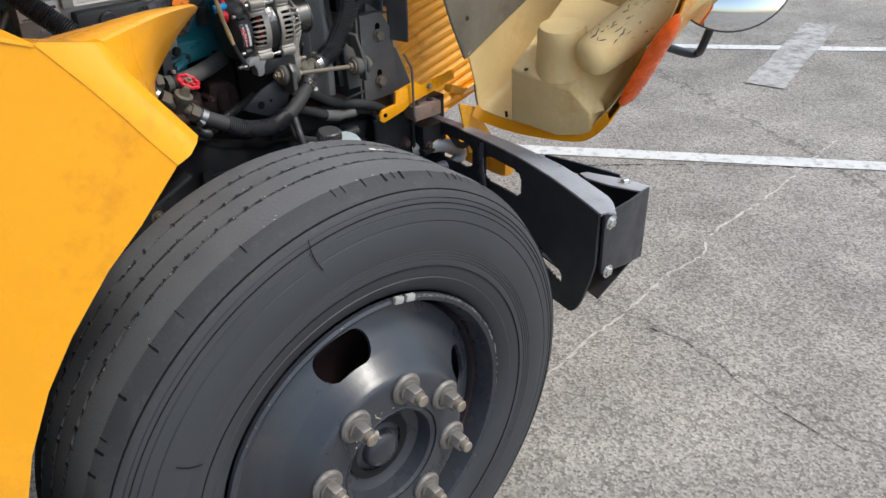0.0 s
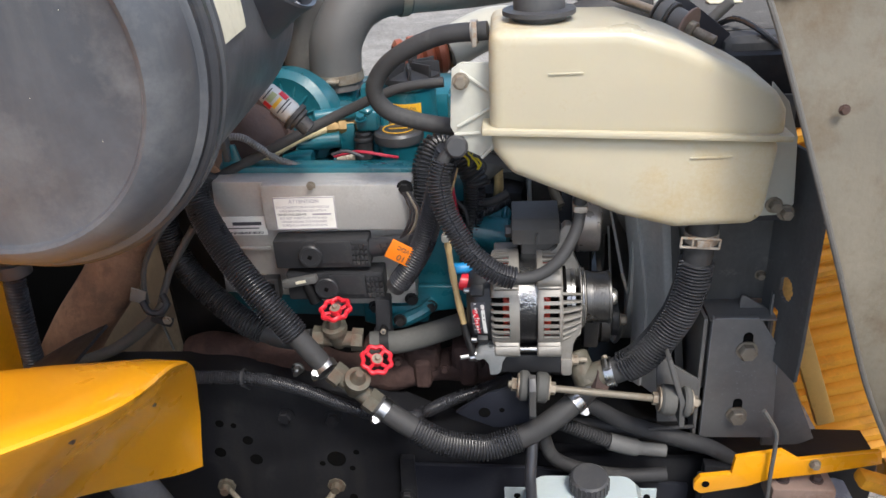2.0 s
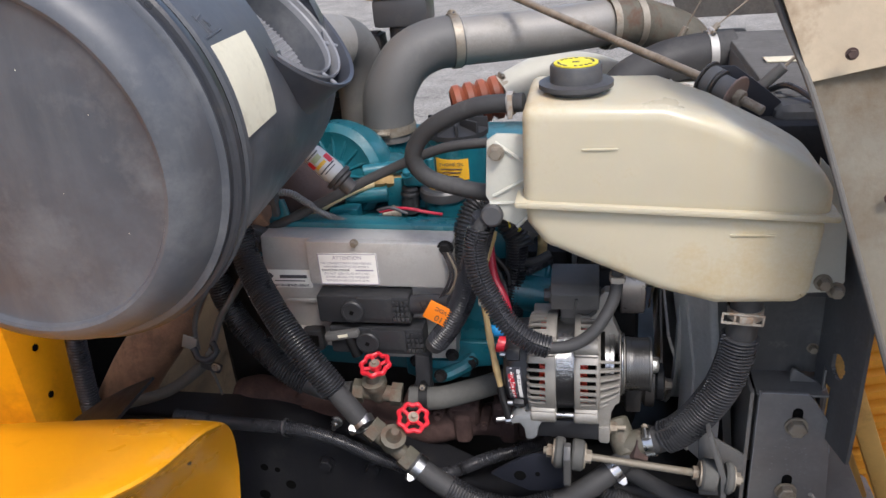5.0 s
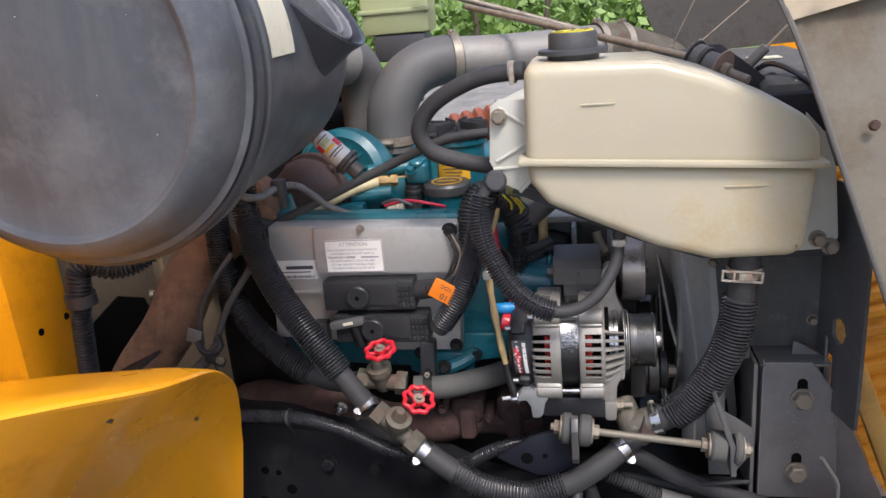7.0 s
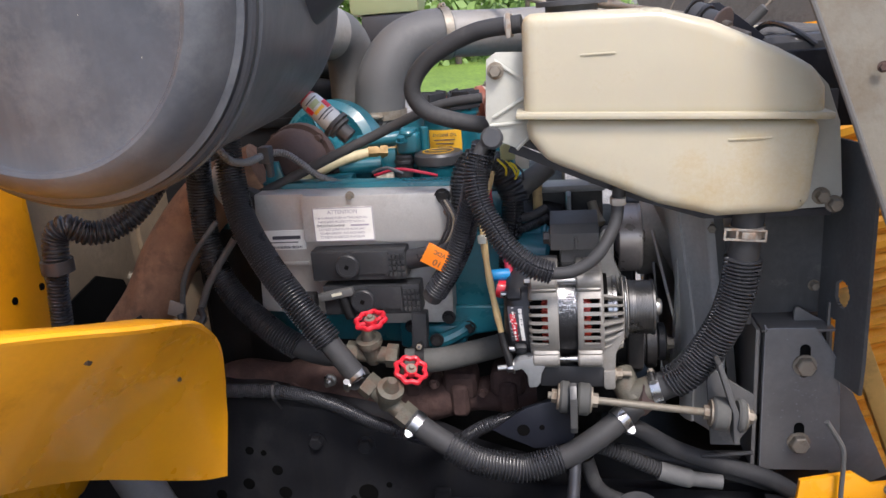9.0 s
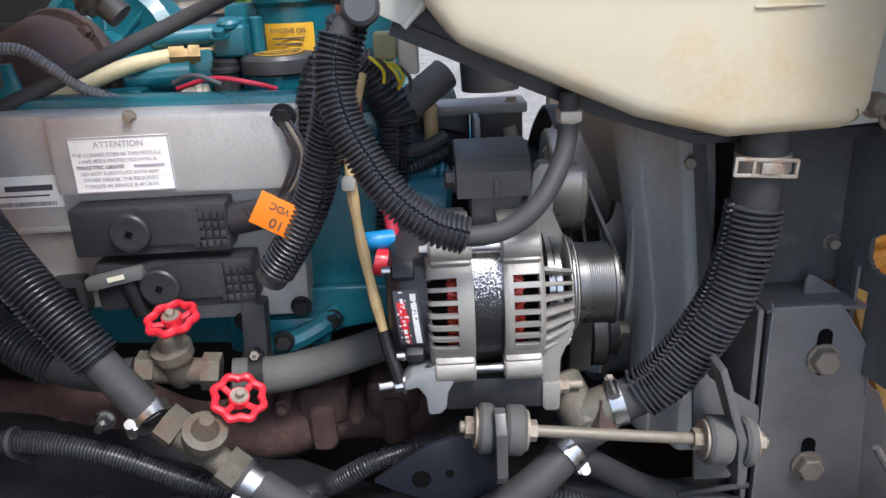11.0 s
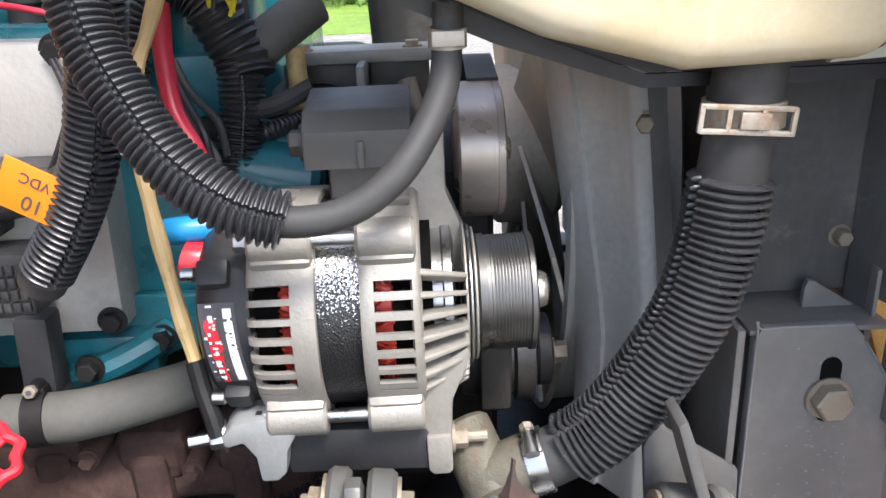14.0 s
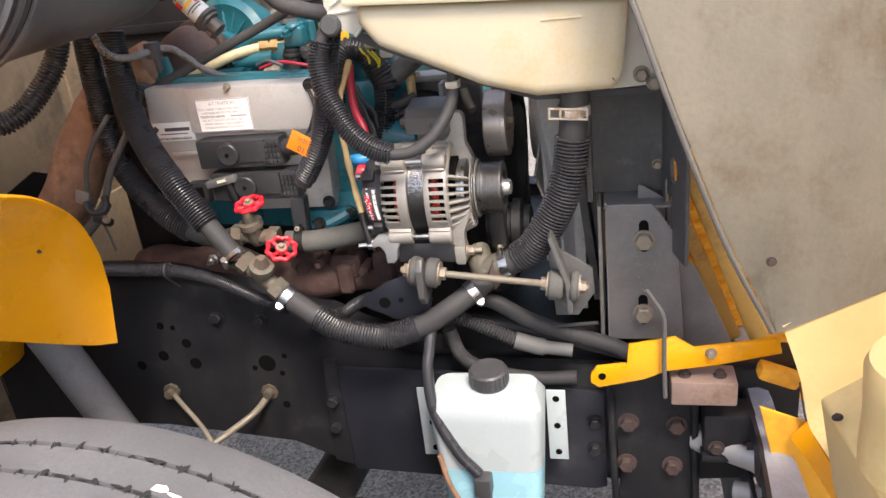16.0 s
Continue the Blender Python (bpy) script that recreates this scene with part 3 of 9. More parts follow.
def crack(pts, width, mt, label):
    rnd = random.Random(len(pts))
    line, _ = curve_points([(x, y, 0.003) for x, y in pts], 0.02)
    bm = B()
    last = None
    for i, p in enumerate(line):
        d = (line[min(i + 1, len(line) - 1)] - line[max(i - 1, 0)]).normalized()
        n = V((-d.y, d.x, 0))
        w_ = width * rnd.uniform(0.15, 1.0)
        c = p + n * rnd.uniform(-1, 1) * width * 0.9
        now = (bm.verts.new(c + n * w_), bm.verts.new(c - n * w_))
        if last and rnd.random() < 0.85:
            bm.faces.new((last[0], last[1], now[1], now[0]))
        last = now
    return whole("crack", bm, mt, label, "crack", "cracks in the asphalt", kind="stuff", smooth=False)


crack([(.228, -.38), (.451, -.355), (.682, -.345), (.959, -.315), (1.189, -.324), (1.381, -.264), (1.827, -.262), (2.6, -.2)], .007, "pale_crack", "pale dusty crack across the asphalt")
crack([(.66, -.45), (.68, -.563), (.655, -.717), (.609, -.84), (.575, -1.127)], .002, "groove", "thin dark crack in the asphalt")
crack([(1.5, .5), (1.9, .1), (2.5, -.6), (2.9, -.9)], .004, "groove", "thin dark crack in the asphalt")


def tree(at, height, seed):
    rnd = random.Random(seed)
    t = thing("tree", at, "leafy green tree at the edge of the lawn", "tree", "trees behind the lawn")
    base = V(at)
    bm = B()
    sweep(bm, [base, base + V((rnd.uniform(-.2, .2), 0, height * 0.3)), base + V((rnd.uniform(-.4, .4), 0, height * 0.75))], lambda s: max(0.05, 0.28 * (1 - s / height)), 8, 0.6)
    for k in range(6):
        a = rnd.uniform(0, 6.28)
        z = height * rnd.uniform(0.3, 0.6)
        sweep(bm, [base + V((0, 0, z)), base + V((math.cos(a) * height * 0.12, math.sin(a) * height * 0.12, z + height * 0.1)), base + V((math.cos(a) * height * 0.25, math.sin(a) * height * 0.25, z + height * 0.22))], lambda s: max(0.02, 0.1 - s * 0.03), 6, 0.5)
    part("trunk", bm, "bark", t)
    vs, fs = [], []
    blobs = [(rnd.gauss(0, 0.17) * height, rnd.gauss(0, 0.17) * height, height * rnd.uniform(0.12, 0.95), height * rnd.uniform(0.07, 0.15)) for _ in range(34)]
    for bx, by, bz, br in blobs:
        for _ in range(150):
            d = V((rnd.gauss(0, 1), rnd.gauss(0, 1), rnd.gauss(0, 0.8))).normalized() * br * rnd.uniform(0.55, 1.1)
            c = V((bx, by, bz)) + d
            u = V((rnd.uniform(-1, 1), rnd.uniform(-1, 1), rnd.uniform(-1, 1))).normalized()
            w = u.cross(V((rnd.uniform(-1, 1), rnd.uniform(-1, 1), rnd.uniform(-1, 1)))).normalized()
            z = rnd.uniform(0.1, 0.24)
            i = len(vs)
            vs += [c - u * z, c + w * z * 0.6, c + u * z, c - w * z * 0.6]
            fs.append((i, i + 1, i + 2, i + 3))
    me = bpy.data.meshes.new("crown")
    me.from_pydata([tuple(v) for v in vs], [], fs)
    me.materials.append(M["leaf"])
    crown = new("crown", me)
    crown.parent = t
    return t


trees = [tree((0, 0, 0), h, s) for h, s in ((9.0, 3), (11.5, 4), (7.5, 5))]
rnd = random.Random(11)
for i, t in enumerate(trees):
    t.location = (-32 + 14 * i, 62, 0)
for i in range(22):
    copy_thing(trees[i % 3], pose(-60 + i * 4.2 + rnd.uniform(-1.5, 1.5), 58 + rnd.uniform(-4, 16), 0, 0, 0, rnd.uniform(0, 360)))

# woodland edge: a dense uneven mass of leaves down to the lawn
rnd = random.Random(51)
vs, fs = [], []
for k in range(190):
    cx, cy = rnd.uniform(-34, 22), 24.6 + rnd.uniform(0, 5)
    cz = rnd.random() ** 1.4 * 2.1 * rnd.uniform(.65, 1.05)
    br = rnd.uniform(.7, 1.6)
    for _ in range(70):
        c = V((cx, cy, max(.1, cz))) + V((rnd.gauss(0, .5), rnd.gauss(0, .4), rnd.gauss(0, .45))) * br
        c.z = max(.08, c.z)
        u = V((rnd.uniform(-1, 1), rnd.uniform(-1, 1), rnd.uniform(-1, 1))).normalized()
        w = u.cross(V((rnd.uniform(-1, 1), rnd.uniform(-1, 1), rnd.uniform(-1, 1)))).normalized()
        z = rnd.uniform(.1, .26)
        i = len(vs)
        vs += [tuple(c - u * z), tuple(c + w * z * .6), tuple(c + u * z), tuple(c - w * z * .6)]
        fs.append((i, i + 1, i + 2, i + 3))
me = bpy.data.meshes.new("woodland_edge")
me.from_pydata(vs, [], fs)
me.materials.append(M["leaf"])
tagged(new("woodland_edge", me), "dense leafy woodland edge behind the lawn", "woodland", kind="stuff")
for k in range(14):
    bm = B()
    x, y = rnd.uniform(-30, 18), 24.6 + rnd.uniform(-.3, 1.2)
    sweep(bm, [(x, y, -.05), (x + rnd.uniform(-.2, .2), y, 2.0), (x + rnd.uniform(-.4, .4), y, 4.2)], lambda s_: .11 - .016 * s_, 8, .5)
    whole("sapling_trunk", bm, "bark", "slim pale trunk at the woodland edge", "trunk", "woodland trunks")

# ---- front wheel ----
WX, WZ = -0.594, 0.507
wheel = thing("front_wheel", (WX, -0.55, 0.007), "black truck tyre on a grey painted steel disc wheel", "wheel")
ax = (0, -1, 0)
# profile from the inner sidewall round the tread to the outer sidewall; along = toward the camera side
O = V((WX, -0.55, WZ))
bm = B()
GROOVES = (-0.066, -0.024, 0.019)
crown_ = [(-0.122, 0.49), (-0.105, 0.4975)]
for g in GROOVES:
    crown_ += [(g - 0.003, 0.4995), (g - 0.002, 0.4935), (g + 0.002, 0.4935), (g + 0.003, 0.4995)]
crown_ += [(0.055, 0.499), (0.079, 0.497)]
bevel_ = [(0.079, 0.497), (0.088, 0.4935), (0.110, 0.483), (0.118, 0.4765), (0.121, 0.472)]
side = [(0.121, 0.472)]
for r_, a_ in ((0.467, 0.1235), (0.45, 0.1295), (0.431, 0.134)):
    side += [(a_, r_), (a_ - 0.0016, r_ - 0.0012), (a_ + 0.0006, r_ - 0.0026)]
side += [(0.139, 0.41), (0.1395, 0.39)]
for k in range(4):
    side += [(0.1388 - 0.0006 * k, 0.379 - 0.005 * k), (0.1378 - 0.0006 * k, 0.3785 - 0.005 * k), (0.1386 - 0.0006 * k, 0.3765 - 0.005 * k)]
side += [(0.134, 0.342), (0.130, 0.330), (0.1312, 0.3285), (0.122, 0.306), (0.112, 0.298)]
lathe(bm, O, ax, side, 160)
lathe(bm, O, ax, [(-0.112, 0.298), (-0.13, 0.33), (-0.138, 0.4), (-0.13, 0.46), (-0.122, 0.49)], 96)
tyre = part("tyre", bm, "rubber", wheel, "smooth black tyre sidewall with fine rings", angle=30)
bm = B()
lathe(bm, O, ax, bevel_, 200)
part("shoulder", bm, "shoulder", tyre, "scuffed darker tyre shoulder")
bm = B()
lathe(bm, O, ax, crown_, 200)
tread = part("tread", bm, "tread", tyre, "worn dusty grey ribbed tread", angle=28)
rnd = random.Random(2)


def on_tread(a, s, r):
    return O + V((math.cos(a) * r, -s, math.sin(a) * r))


def rag(bm, a, s, w, h, r, skew=0.0):
    """A ragged little notch lying on the tread."""
    n = rnd.randint(5, 7)
    pts = []
    for k in range(n):
        t = 2 * math.pi * k / n
        q = rnd.uniform(0.6, 1.15)
        pts.append(on_tread(a + (math.cos(t) * w * q + skew * math.sin(t)) / r, s + math.sin(t) * h * q, r))
    bm.faces.new([bm.verts.new(p) for p in pts])


# sipes are flat faces; the shade inside them is put into the colour
bm = B()
for g_i, g in enumerate(GROOVES):
    for i in range(120):
        a = 2 * math.pi * (i + 0.33 * g_i + rnd.uniform(-0.16, 0.16)) / 120
        if rnd.random() < 0.94:
            rag(bm, a, g + rnd.uniform(-0.002, 0.003), rnd.uniform(0.0018, 0.0042), rnd.uniform(0.0035, 0.0075), 0.5004, rnd.uniform(-0.002, 0.002))
        if rnd.random() < 0.7:
            rag(bm, a + rnd.uniform(0.003, 0.01), g + rnd.uniform(-0.003, 0.004), rnd.uniform(0.001, 0.002), rnd.uniform(0.003, 0.008), 0.5003, rnd.uniform(-0.002, 0.002))
        if rnd.random() < 0.75:
            rag(bm, a + rnd.uniform(0.006, 0.03), g + rnd.uniform(-0.0015, 0.0015), rnd.uniform(0.006, 0.014), rnd.uniform(0.0012, 0.0026), 0.5001, rnd.uniform(-0.003, 0.003))
        for _ in range(rnd.randint(0, 5) if g_i == 2 else rnd.randint(0, 2)):
            rag(bm, a + rnd.uniform(0.012, 0.07), g + rnd.uniform(0.001, 0.005), rnd.uniform(0.0004, 0.0009), rnd.uniform(0.002, 0.005), 0.5002)
tagged(part("sipe", bm, "sipe", tread, "dark tread sipes", smooth=False), kind="stuff")
# shoulder notches: flat quads, their inner shade painted near-black
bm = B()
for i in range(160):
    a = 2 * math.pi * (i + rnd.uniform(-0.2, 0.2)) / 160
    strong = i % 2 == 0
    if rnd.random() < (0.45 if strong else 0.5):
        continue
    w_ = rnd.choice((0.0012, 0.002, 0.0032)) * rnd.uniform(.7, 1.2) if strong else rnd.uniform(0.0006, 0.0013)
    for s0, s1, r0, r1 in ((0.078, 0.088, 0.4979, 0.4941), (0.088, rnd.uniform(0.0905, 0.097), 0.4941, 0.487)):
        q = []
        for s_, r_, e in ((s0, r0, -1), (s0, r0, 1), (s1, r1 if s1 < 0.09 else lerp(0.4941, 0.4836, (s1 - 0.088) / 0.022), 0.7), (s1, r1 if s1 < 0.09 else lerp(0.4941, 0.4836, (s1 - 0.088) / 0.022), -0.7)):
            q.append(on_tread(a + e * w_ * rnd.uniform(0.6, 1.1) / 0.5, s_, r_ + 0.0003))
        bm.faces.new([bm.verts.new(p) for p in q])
tagged(part("shoulder_notch", bm, "groove", tread, "flat near-black marks for worn notches along the tyre shoulder", smooth=False), kind="stuff")
bm = B()
for k in range(26):
    a = radians(rnd.uniform(60, 150))
    rag(bm, a, rnd.choice((-0.024, 0.019, 0.079, -0.066)) + rnd.uniform(-0.006, 0.006), rnd.uniform(0.0006, 0.003), rnd.uniform(0.0005, 0.0016), 0.5004)
tagged(part("grit", bm, "paper_old", tread, "pale grit stuck in the tread", smooth=False), kind="stuff")
for a_, r0, r1 in ((101, 0.42, 0.472), (148, 0.37, 0.41)):
    a = radians(a_)
    bm = B()
    sweep(bm, [O + V((math.cos(a + d_) * r_, -(0.1405 - max(0, r_ - 0.41) * 0.2), math.sin(a + d_) * r_)) for d_, r_ in ((0, r0), (0.012, lerp(r0, r1, 0.5)), (0.005, r1))], 0.0008, 5, 0.01)
    part("scratch", bm, "groove", tyre)
bm = B()
for da, ds, w_, h_ in ((0, 0, 0.011, 0.005), (0.028, -0.003, 0.008, 0.0028), (0.05, -0.004, 0.01, 0.0012)):
    rag(bm, radians(72.6) - da, -0.035 - ds, w_, h_, 0.5006)
part("chalk_mark", bm, "paper", tread, "white chalk smear on the tread")
for r_, s_, w_ in ((0.4785, 0.1165, 0.001), (0.4585, 0.1268, 0.0007), (0.352, 0.1368, 0.0005)):
    bm = B()
    lathe(bm, O, ax, [(s_ - 0.003, r_ - w_), (s_ + 0.0006, r_ - w_), (s_ + 0.0006, r_ + w_), (s_ - 0.003, r_ + w_)], 140)
    part("sidewall_line", bm, "tyre_line", tyre, "dark moulded ring on the sidewall")
bm = B()
# rim flange and barrel
lathe(bm, O, ax, [(0.105, 0.286), (0.119, 0.302), (0.127, 0.302), (0.130, 0.297), (0.127, 0.290), (0.115, 0.285), (0.09, 0.279), (0.03, 0.272), (-0.1, 0.27), (-0.115, 0.3), (-0.118, 0.29), (-0.1, 0.262), (0.02, 0.264), (0.085, 0.272)], 96)
rim = part("rim", bm, "hub", wheel, "grey painted rim flange with scuffs")
# disc with hand holes: a coned ring of sectors with gaps
bm = B()
dprof = [(0.075, 0.268), (0.082, 0.25), (0.098, 0.225), (0.118, 0.2), (0.137, 0.184), (0.150, 0.175), (0.158, 0.168), (0.161, 0.160), (0.162, 0.105)]


def disc_y(r):
    for (s0, r0), (s1, r1) in zip(dprof, dprof[1:]):
        if r1 <= r <= r0:
            return lerp(s0, s1, (r0 - r) / (r0 - r1))
    return dprof[-1][0]


NA = 480
rr_ = [0.268, 0.262, 0.256, 0.251] + [0.2487 - 0.0028 * k for k in range(20)] + [0.19, 0.185, 0.18, 0.178, 0.175, 0.1715, 0.168, 0.164, 0.16, 0.15, 0.13, 0.112, 0.104]
grid = {}
HOLES = [10.5 + 90 * k for k in range(4)]


def hole_gap(a, r):
    """How far outside the nearest hand hole a place is, and the way to its edge."""
    best = (9.0, 0.0, 0.0)
    for h in HOLES:
        da = (a - h + 180) % 360 - 180
        x_, y_ = radians(da) * 0.222, r - 0.222
        cx_ = max(-0.03, min(0.03, x_))
        ln = math.hypot(x_ - cx_, y_) or 1e-6
        if ln - 0.0245 < best[0]:
            best = (ln - 0.0245, (x_ - cx_) / ln, y_ / ln)
    return best


for i in range(NA):
    for j, r in enumerate(rr_):
        a = 360 * i / NA
        g, gx, gy = hole_gap(a, r)
        if abs(g) < 0.0021:
            a, r = a - math.degrees(gx * g / 0.222), r - gy * g
        grid[i, j] = bm.verts.new(O + V((math.cos(radians(a)) * r, -disc_y(r), math.sin(radians(a)) * r)))
for i in range(NA):
    for j in range(len(rr_) - 1):
        if hole_gap(360 * (i + 0.5) / NA, (rr_[j] + rr_[j + 1]) / 2)[0] > 0:
            i2 = (i + 1) % NA
            bm.faces.new((grid[i, j], grid[i2, j], grid[i2, j + 1], grid[i, j + 1]))
for v in [v for v in bm.verts if not v.link_faces]:
    bm.verts.remove(v)
bmesh.ops.recalc_face_normals(bm, faces=bm.faces)
bmesh.ops.solidify(bm, geom=list(bm.faces), thickness=0.008)
disc = part("disc", bm, "hub", wheel, "grey painted steel wheel disc with oval hand holes", angle=50)
for k in range(8):
    a = radians(30 + 45 * k)
    bm = B()
    c = O + V((math.cos(a) * 0.1435, -0.162, math.sin(a) * 0.1435))
    lathe(bm, c, ax, [(0.0, 0.03), (0.004, 0.03), (0.008, 0.026), (0.008, 0.0)], 20)
    hexbolt(bm, c - V((0, 0.008, 0)), ax, 0.017, 0.026, shank=0.0, washer=1.15)
    nut = part("wheel_nut", bm, "wheel_nut", disc, "weathered wheel nut on a worn stud")
    bm = B()
    lathe(bm, c, ax, [(0.03, 0.0112), (0.047, 0.0112), (0.049, 0.0095), (0.05, 0.0)], 14)
    part("stud", bm, "bolt", nut)
bm = B()
lathe(bm, O, ax, [(0.05, 0.0), (0.05, 0.1), (0.13, 0.103), (0.158, 0.1035), (0.161, 0.1), (0.157, 0.093), (0.128, 0.088), (0.118, 0.07), (0.118, 0.045), (0.122, 0.038), (0.132, 0.036), (0.139, 0.03), (0.143, 0.018), (0.144, 0.0)], 48)
hubp = part("hub", bm, "hub", wheel, "dusty grey recessed wheel hub with a small domed cap")
bm = B()
lathe(bm, O, ax, [(0.1195, 0.066), (0.1225, 0.066), (0.1225, 0.05), (0.1195, 0.05)], 40)
part("seal_ring", bm, "dark", hubp, "oily dark ring round the hub cap")
bm = B()
a = radians(118)
rbox(bm, O + V((math.cos(a) * 0.094, -0.166, math.sin(a) * 0.094)), (0.03, 0.006, 0.011), 0.003, None)
part("clip", bm, "alu_dull", hubp, "small bright clip at the hub edge")
bm = B()
rnd = random.Random(31)
for k in range(16):
    a, r_ = radians(rnd.gauss(100, 22)), rnd.uniform(0.106, 0.125)
    rbox(bm, O + V((math.cos(a) * r_, -0.1625, math.sin(a) * r_)), (rnd.uniform(0.001, 0.004), 0.001, rnd.uniform(0.001, 0.003)), 0.0003, None, 1)
tagged(part("paint_chip", bm, "paper_old", disc, "pale chips where the paint has flaked"), kind="stuff")
bm = B()
lathe(bm, O, ax, [(0.088, 0.2755), (0.05, 0.2705), (0.03, 0.268), (0.03, 0.262)], 80)
part("barrel_band", bm, "wheel_rust", wheel, "red-brown rusty inside of the rim barrel")
bm = B()
lathe(bm, O, ax, [(-0.13, 0.0), (-0.13, 0.235), (0.02, 0.24), (0.03, 0.235), (0.034, 0.2), (0.034, 0.0)], 48)
part("brake_drum", bm, "wheel_rust_dark", wheel, "black brake drum behind the disc")
bm = B()
for dx in (-0.012, 0.012):
    rbox(bm, V((WX + 0.07 + dx, -0.682, WZ + 0.293 - dx * 0.25)), (0.019, 0.009, 0.013), 0.003, pose(0, 0, 0, 0, 14, 0))
part("balance_weight", bm, "alu_dull", rim, "bright clip-on balance weight")
rnd = random.Random(12)
bm = B()
for k in range(70):
    a, da, r_ = rnd.uniform(0, 6.28) if k < 30 else rnd.uniform(-.1, 1.3), rnd.uniform(0.003, 0.02), rnd.uniform(0.2985, 0.3015)
    rod(bm, O + V((math.cos(a) * r_, -0.1293, math.sin(a) * r_)), O + V((math.cos(a + da) * r_, -0.1293, math.sin(a + da) * r_)), rnd.uniform(0.0004, 0.0012), seg=5)
tagged(part("scrape", bm, "alu", rim, "bare metal scrapes on the rim edge"), kind="stuff")

tyre.scale = (1.015, 1.0, 1.015)
tyre.location.z -= 0.0075

# ---- frame rail and front end ----
rail = thing("frame_rail", (-0.7, 0.05, 0.62), "black painted steel chassis frame rail with bolt holes", "frame")
top = [(-1.9, 0.95), (-0.80, 0.945), (-0.68, 0.93), (-0.57, 0.895), (-0.45, 0.83), (-0.34, 0.795), (0.24, 0.78)]
bot = [(0.24, 0.585), (0.02, 0.565), (-0.5, 0.575), (-0.6, 0.62), (-0.85, 0.648), (-1.9, 0.65)]
bm = B()
prism(bm, top + bot, 0.05, 0.059)
part("web", bm, "rail", rail, smooth=False)
for line, nm in ((top, "top_flange"), (bot[::-1], "bottom_flange")):
    bm = B()
    patch(bm, [[(x, y, z) for x, z in line] for y in (0.05, 0.056, 0.12)], 0.009)
    part(nm, bm, "rail", rail)
for x, z, r in ((-.813, .849, .007), (-.771, .814, .009), (-.823, .788, .010), (-.763, .773, .011), (-.873, .767, .009), (-.625, .775, .016), (-.79, .845, .005), (-.65, .765, .005), (-.59, .79, .005), (-.6, .755, .005), (-.605, .69, .007)):
    bm = B()
    rod(bm, (x, 0.0492, z), (x, 0.052, z), r, seg=18)
    part("hole", bm, "void", rail, "dark drilled hole")
for x, z in ((-.698, .868), (-.62, .862), (-.935, .85)):
    bm = B()
    hexbolt(bm, (x, 0.05, z), ax, 0.011, 0.012)
    part("bolt", bm, "rail", rail)
copy_thing(rail, pose(-0.7, 0.91, 0.62))
# outer plate behind the washer bottle
plate = thing("frame_plate", (-0.28, 0.04, 0.57), "flat black steel reinforcing plate bolted to the frame rail", "bracket")
bm = B()
prism(bm, [(-0.49, 0.565), (-0.46, 0.565), (-0.07, 0.545), (-0.05, 0.55), (-0.05, 0.735), (-0.3, 0.77), (-0.492, 0.775)], 0.036, 0.044)
part("panel", bevel_all(bm, 0.0015), "black", plate)
bm = B()
prism(bm, [(-0.525, 0.585), (-0.49, 0.575), (-0.492, 0.79), (-0.515, 0.79)], 0.034, 0.046)
part("tab", bevel_all(bm, 0.002), "rail", plate)
for x, z in ((-.508, .711), (-.510, .658), (-.066, .681), (-.067, .629)):
    bm = B()
    hexbolt(bm, (x, 0.035, z), ax, 0.010, 0.011)
    part("bolt", bm, "rail", plate)
# spring hanger
hang = thing("spring_hanger", (0.02, 0.02, 0.43), "black cast front spring hanger bracket with rusty bolts", "bracket")
bm = B()
outline = [(-0.035, 0.80), (0.075, 0.79), (0.088, 0.74), (0.085, 0.62), (0.095, 0.53), (0.085, 0.45)] + arc(0.032, 0.452, 0.05, -5, -175, 8) + [(-0.035, 0.5), (-0.028, 0.6), (-0.036, 0.7)]
prism(bm, outline, 0.012, 0.03)
part("face", bevel_all(bm, 0.003), "rail", hang)
for x0, x1 in ((-0.041, -0.031), (0.083, 0.094)):
    bm = B()
    sweep(bm, [(x0, 0.006, 0.79), (x0 + 0.003, 0.006, 0.62), (x0 + 0.006, 0.004, 0.5)], 0.006, 8, 0.02)
    part("rib", bm, "rail", hang)
for x, z in ((-.014, .700), (.058, .698), (-.018, .622), (.052, .620)):
    bm = B()
    hexbolt(bm, (x, 0.012, z), ax, 0.012, 0.014)
    part("bolt", bm, "rust", hang)
bm = B()
hexbolt(bm, (0.03, 0.008, 0.45), ax, 0.017, 0.016)
part("eye_bolt", bm, "rust", hang)
# leaf spring
spring = thing("leaf_spring", (-0.3, -0.02, 0.4), "rusty multi-leaf front spring", "spring")
for k, (x0, x1) in enumerate(((0.03, -1.25), (-0.2, -1.0), (-0.35, -0.85))):
    bm = B()
    rows = []
    for i in range(15):
        x = lerp(x0, x1, i / 14)
        z = 0.47 + 0.085 * math.sin(math.pi * min(1, max(0, (0.03 - x) / 1.28))) * 0.4 + 0.03 - 0.013 * k
        rows.append([(x, -0.07, z), (x, 0.0, z)])
    patch(bm, rows, 0.011)
    part("leaf", bm, "dark", spring)
bm = B()
sweep(bm, [(WX, -0.42, WZ - 0.01), (WX, -0.1, WZ - 0.04), (WX, 0.3, WZ - 0.09), (WX, 0.9, WZ - 0.09), (WX, 1.3, WZ - 0.04), (WX, 1.5, WZ)], 0.05, 14, 0.03)
whole("front_axle", bm, "dark", "dark greasy front axle beam", "axle")
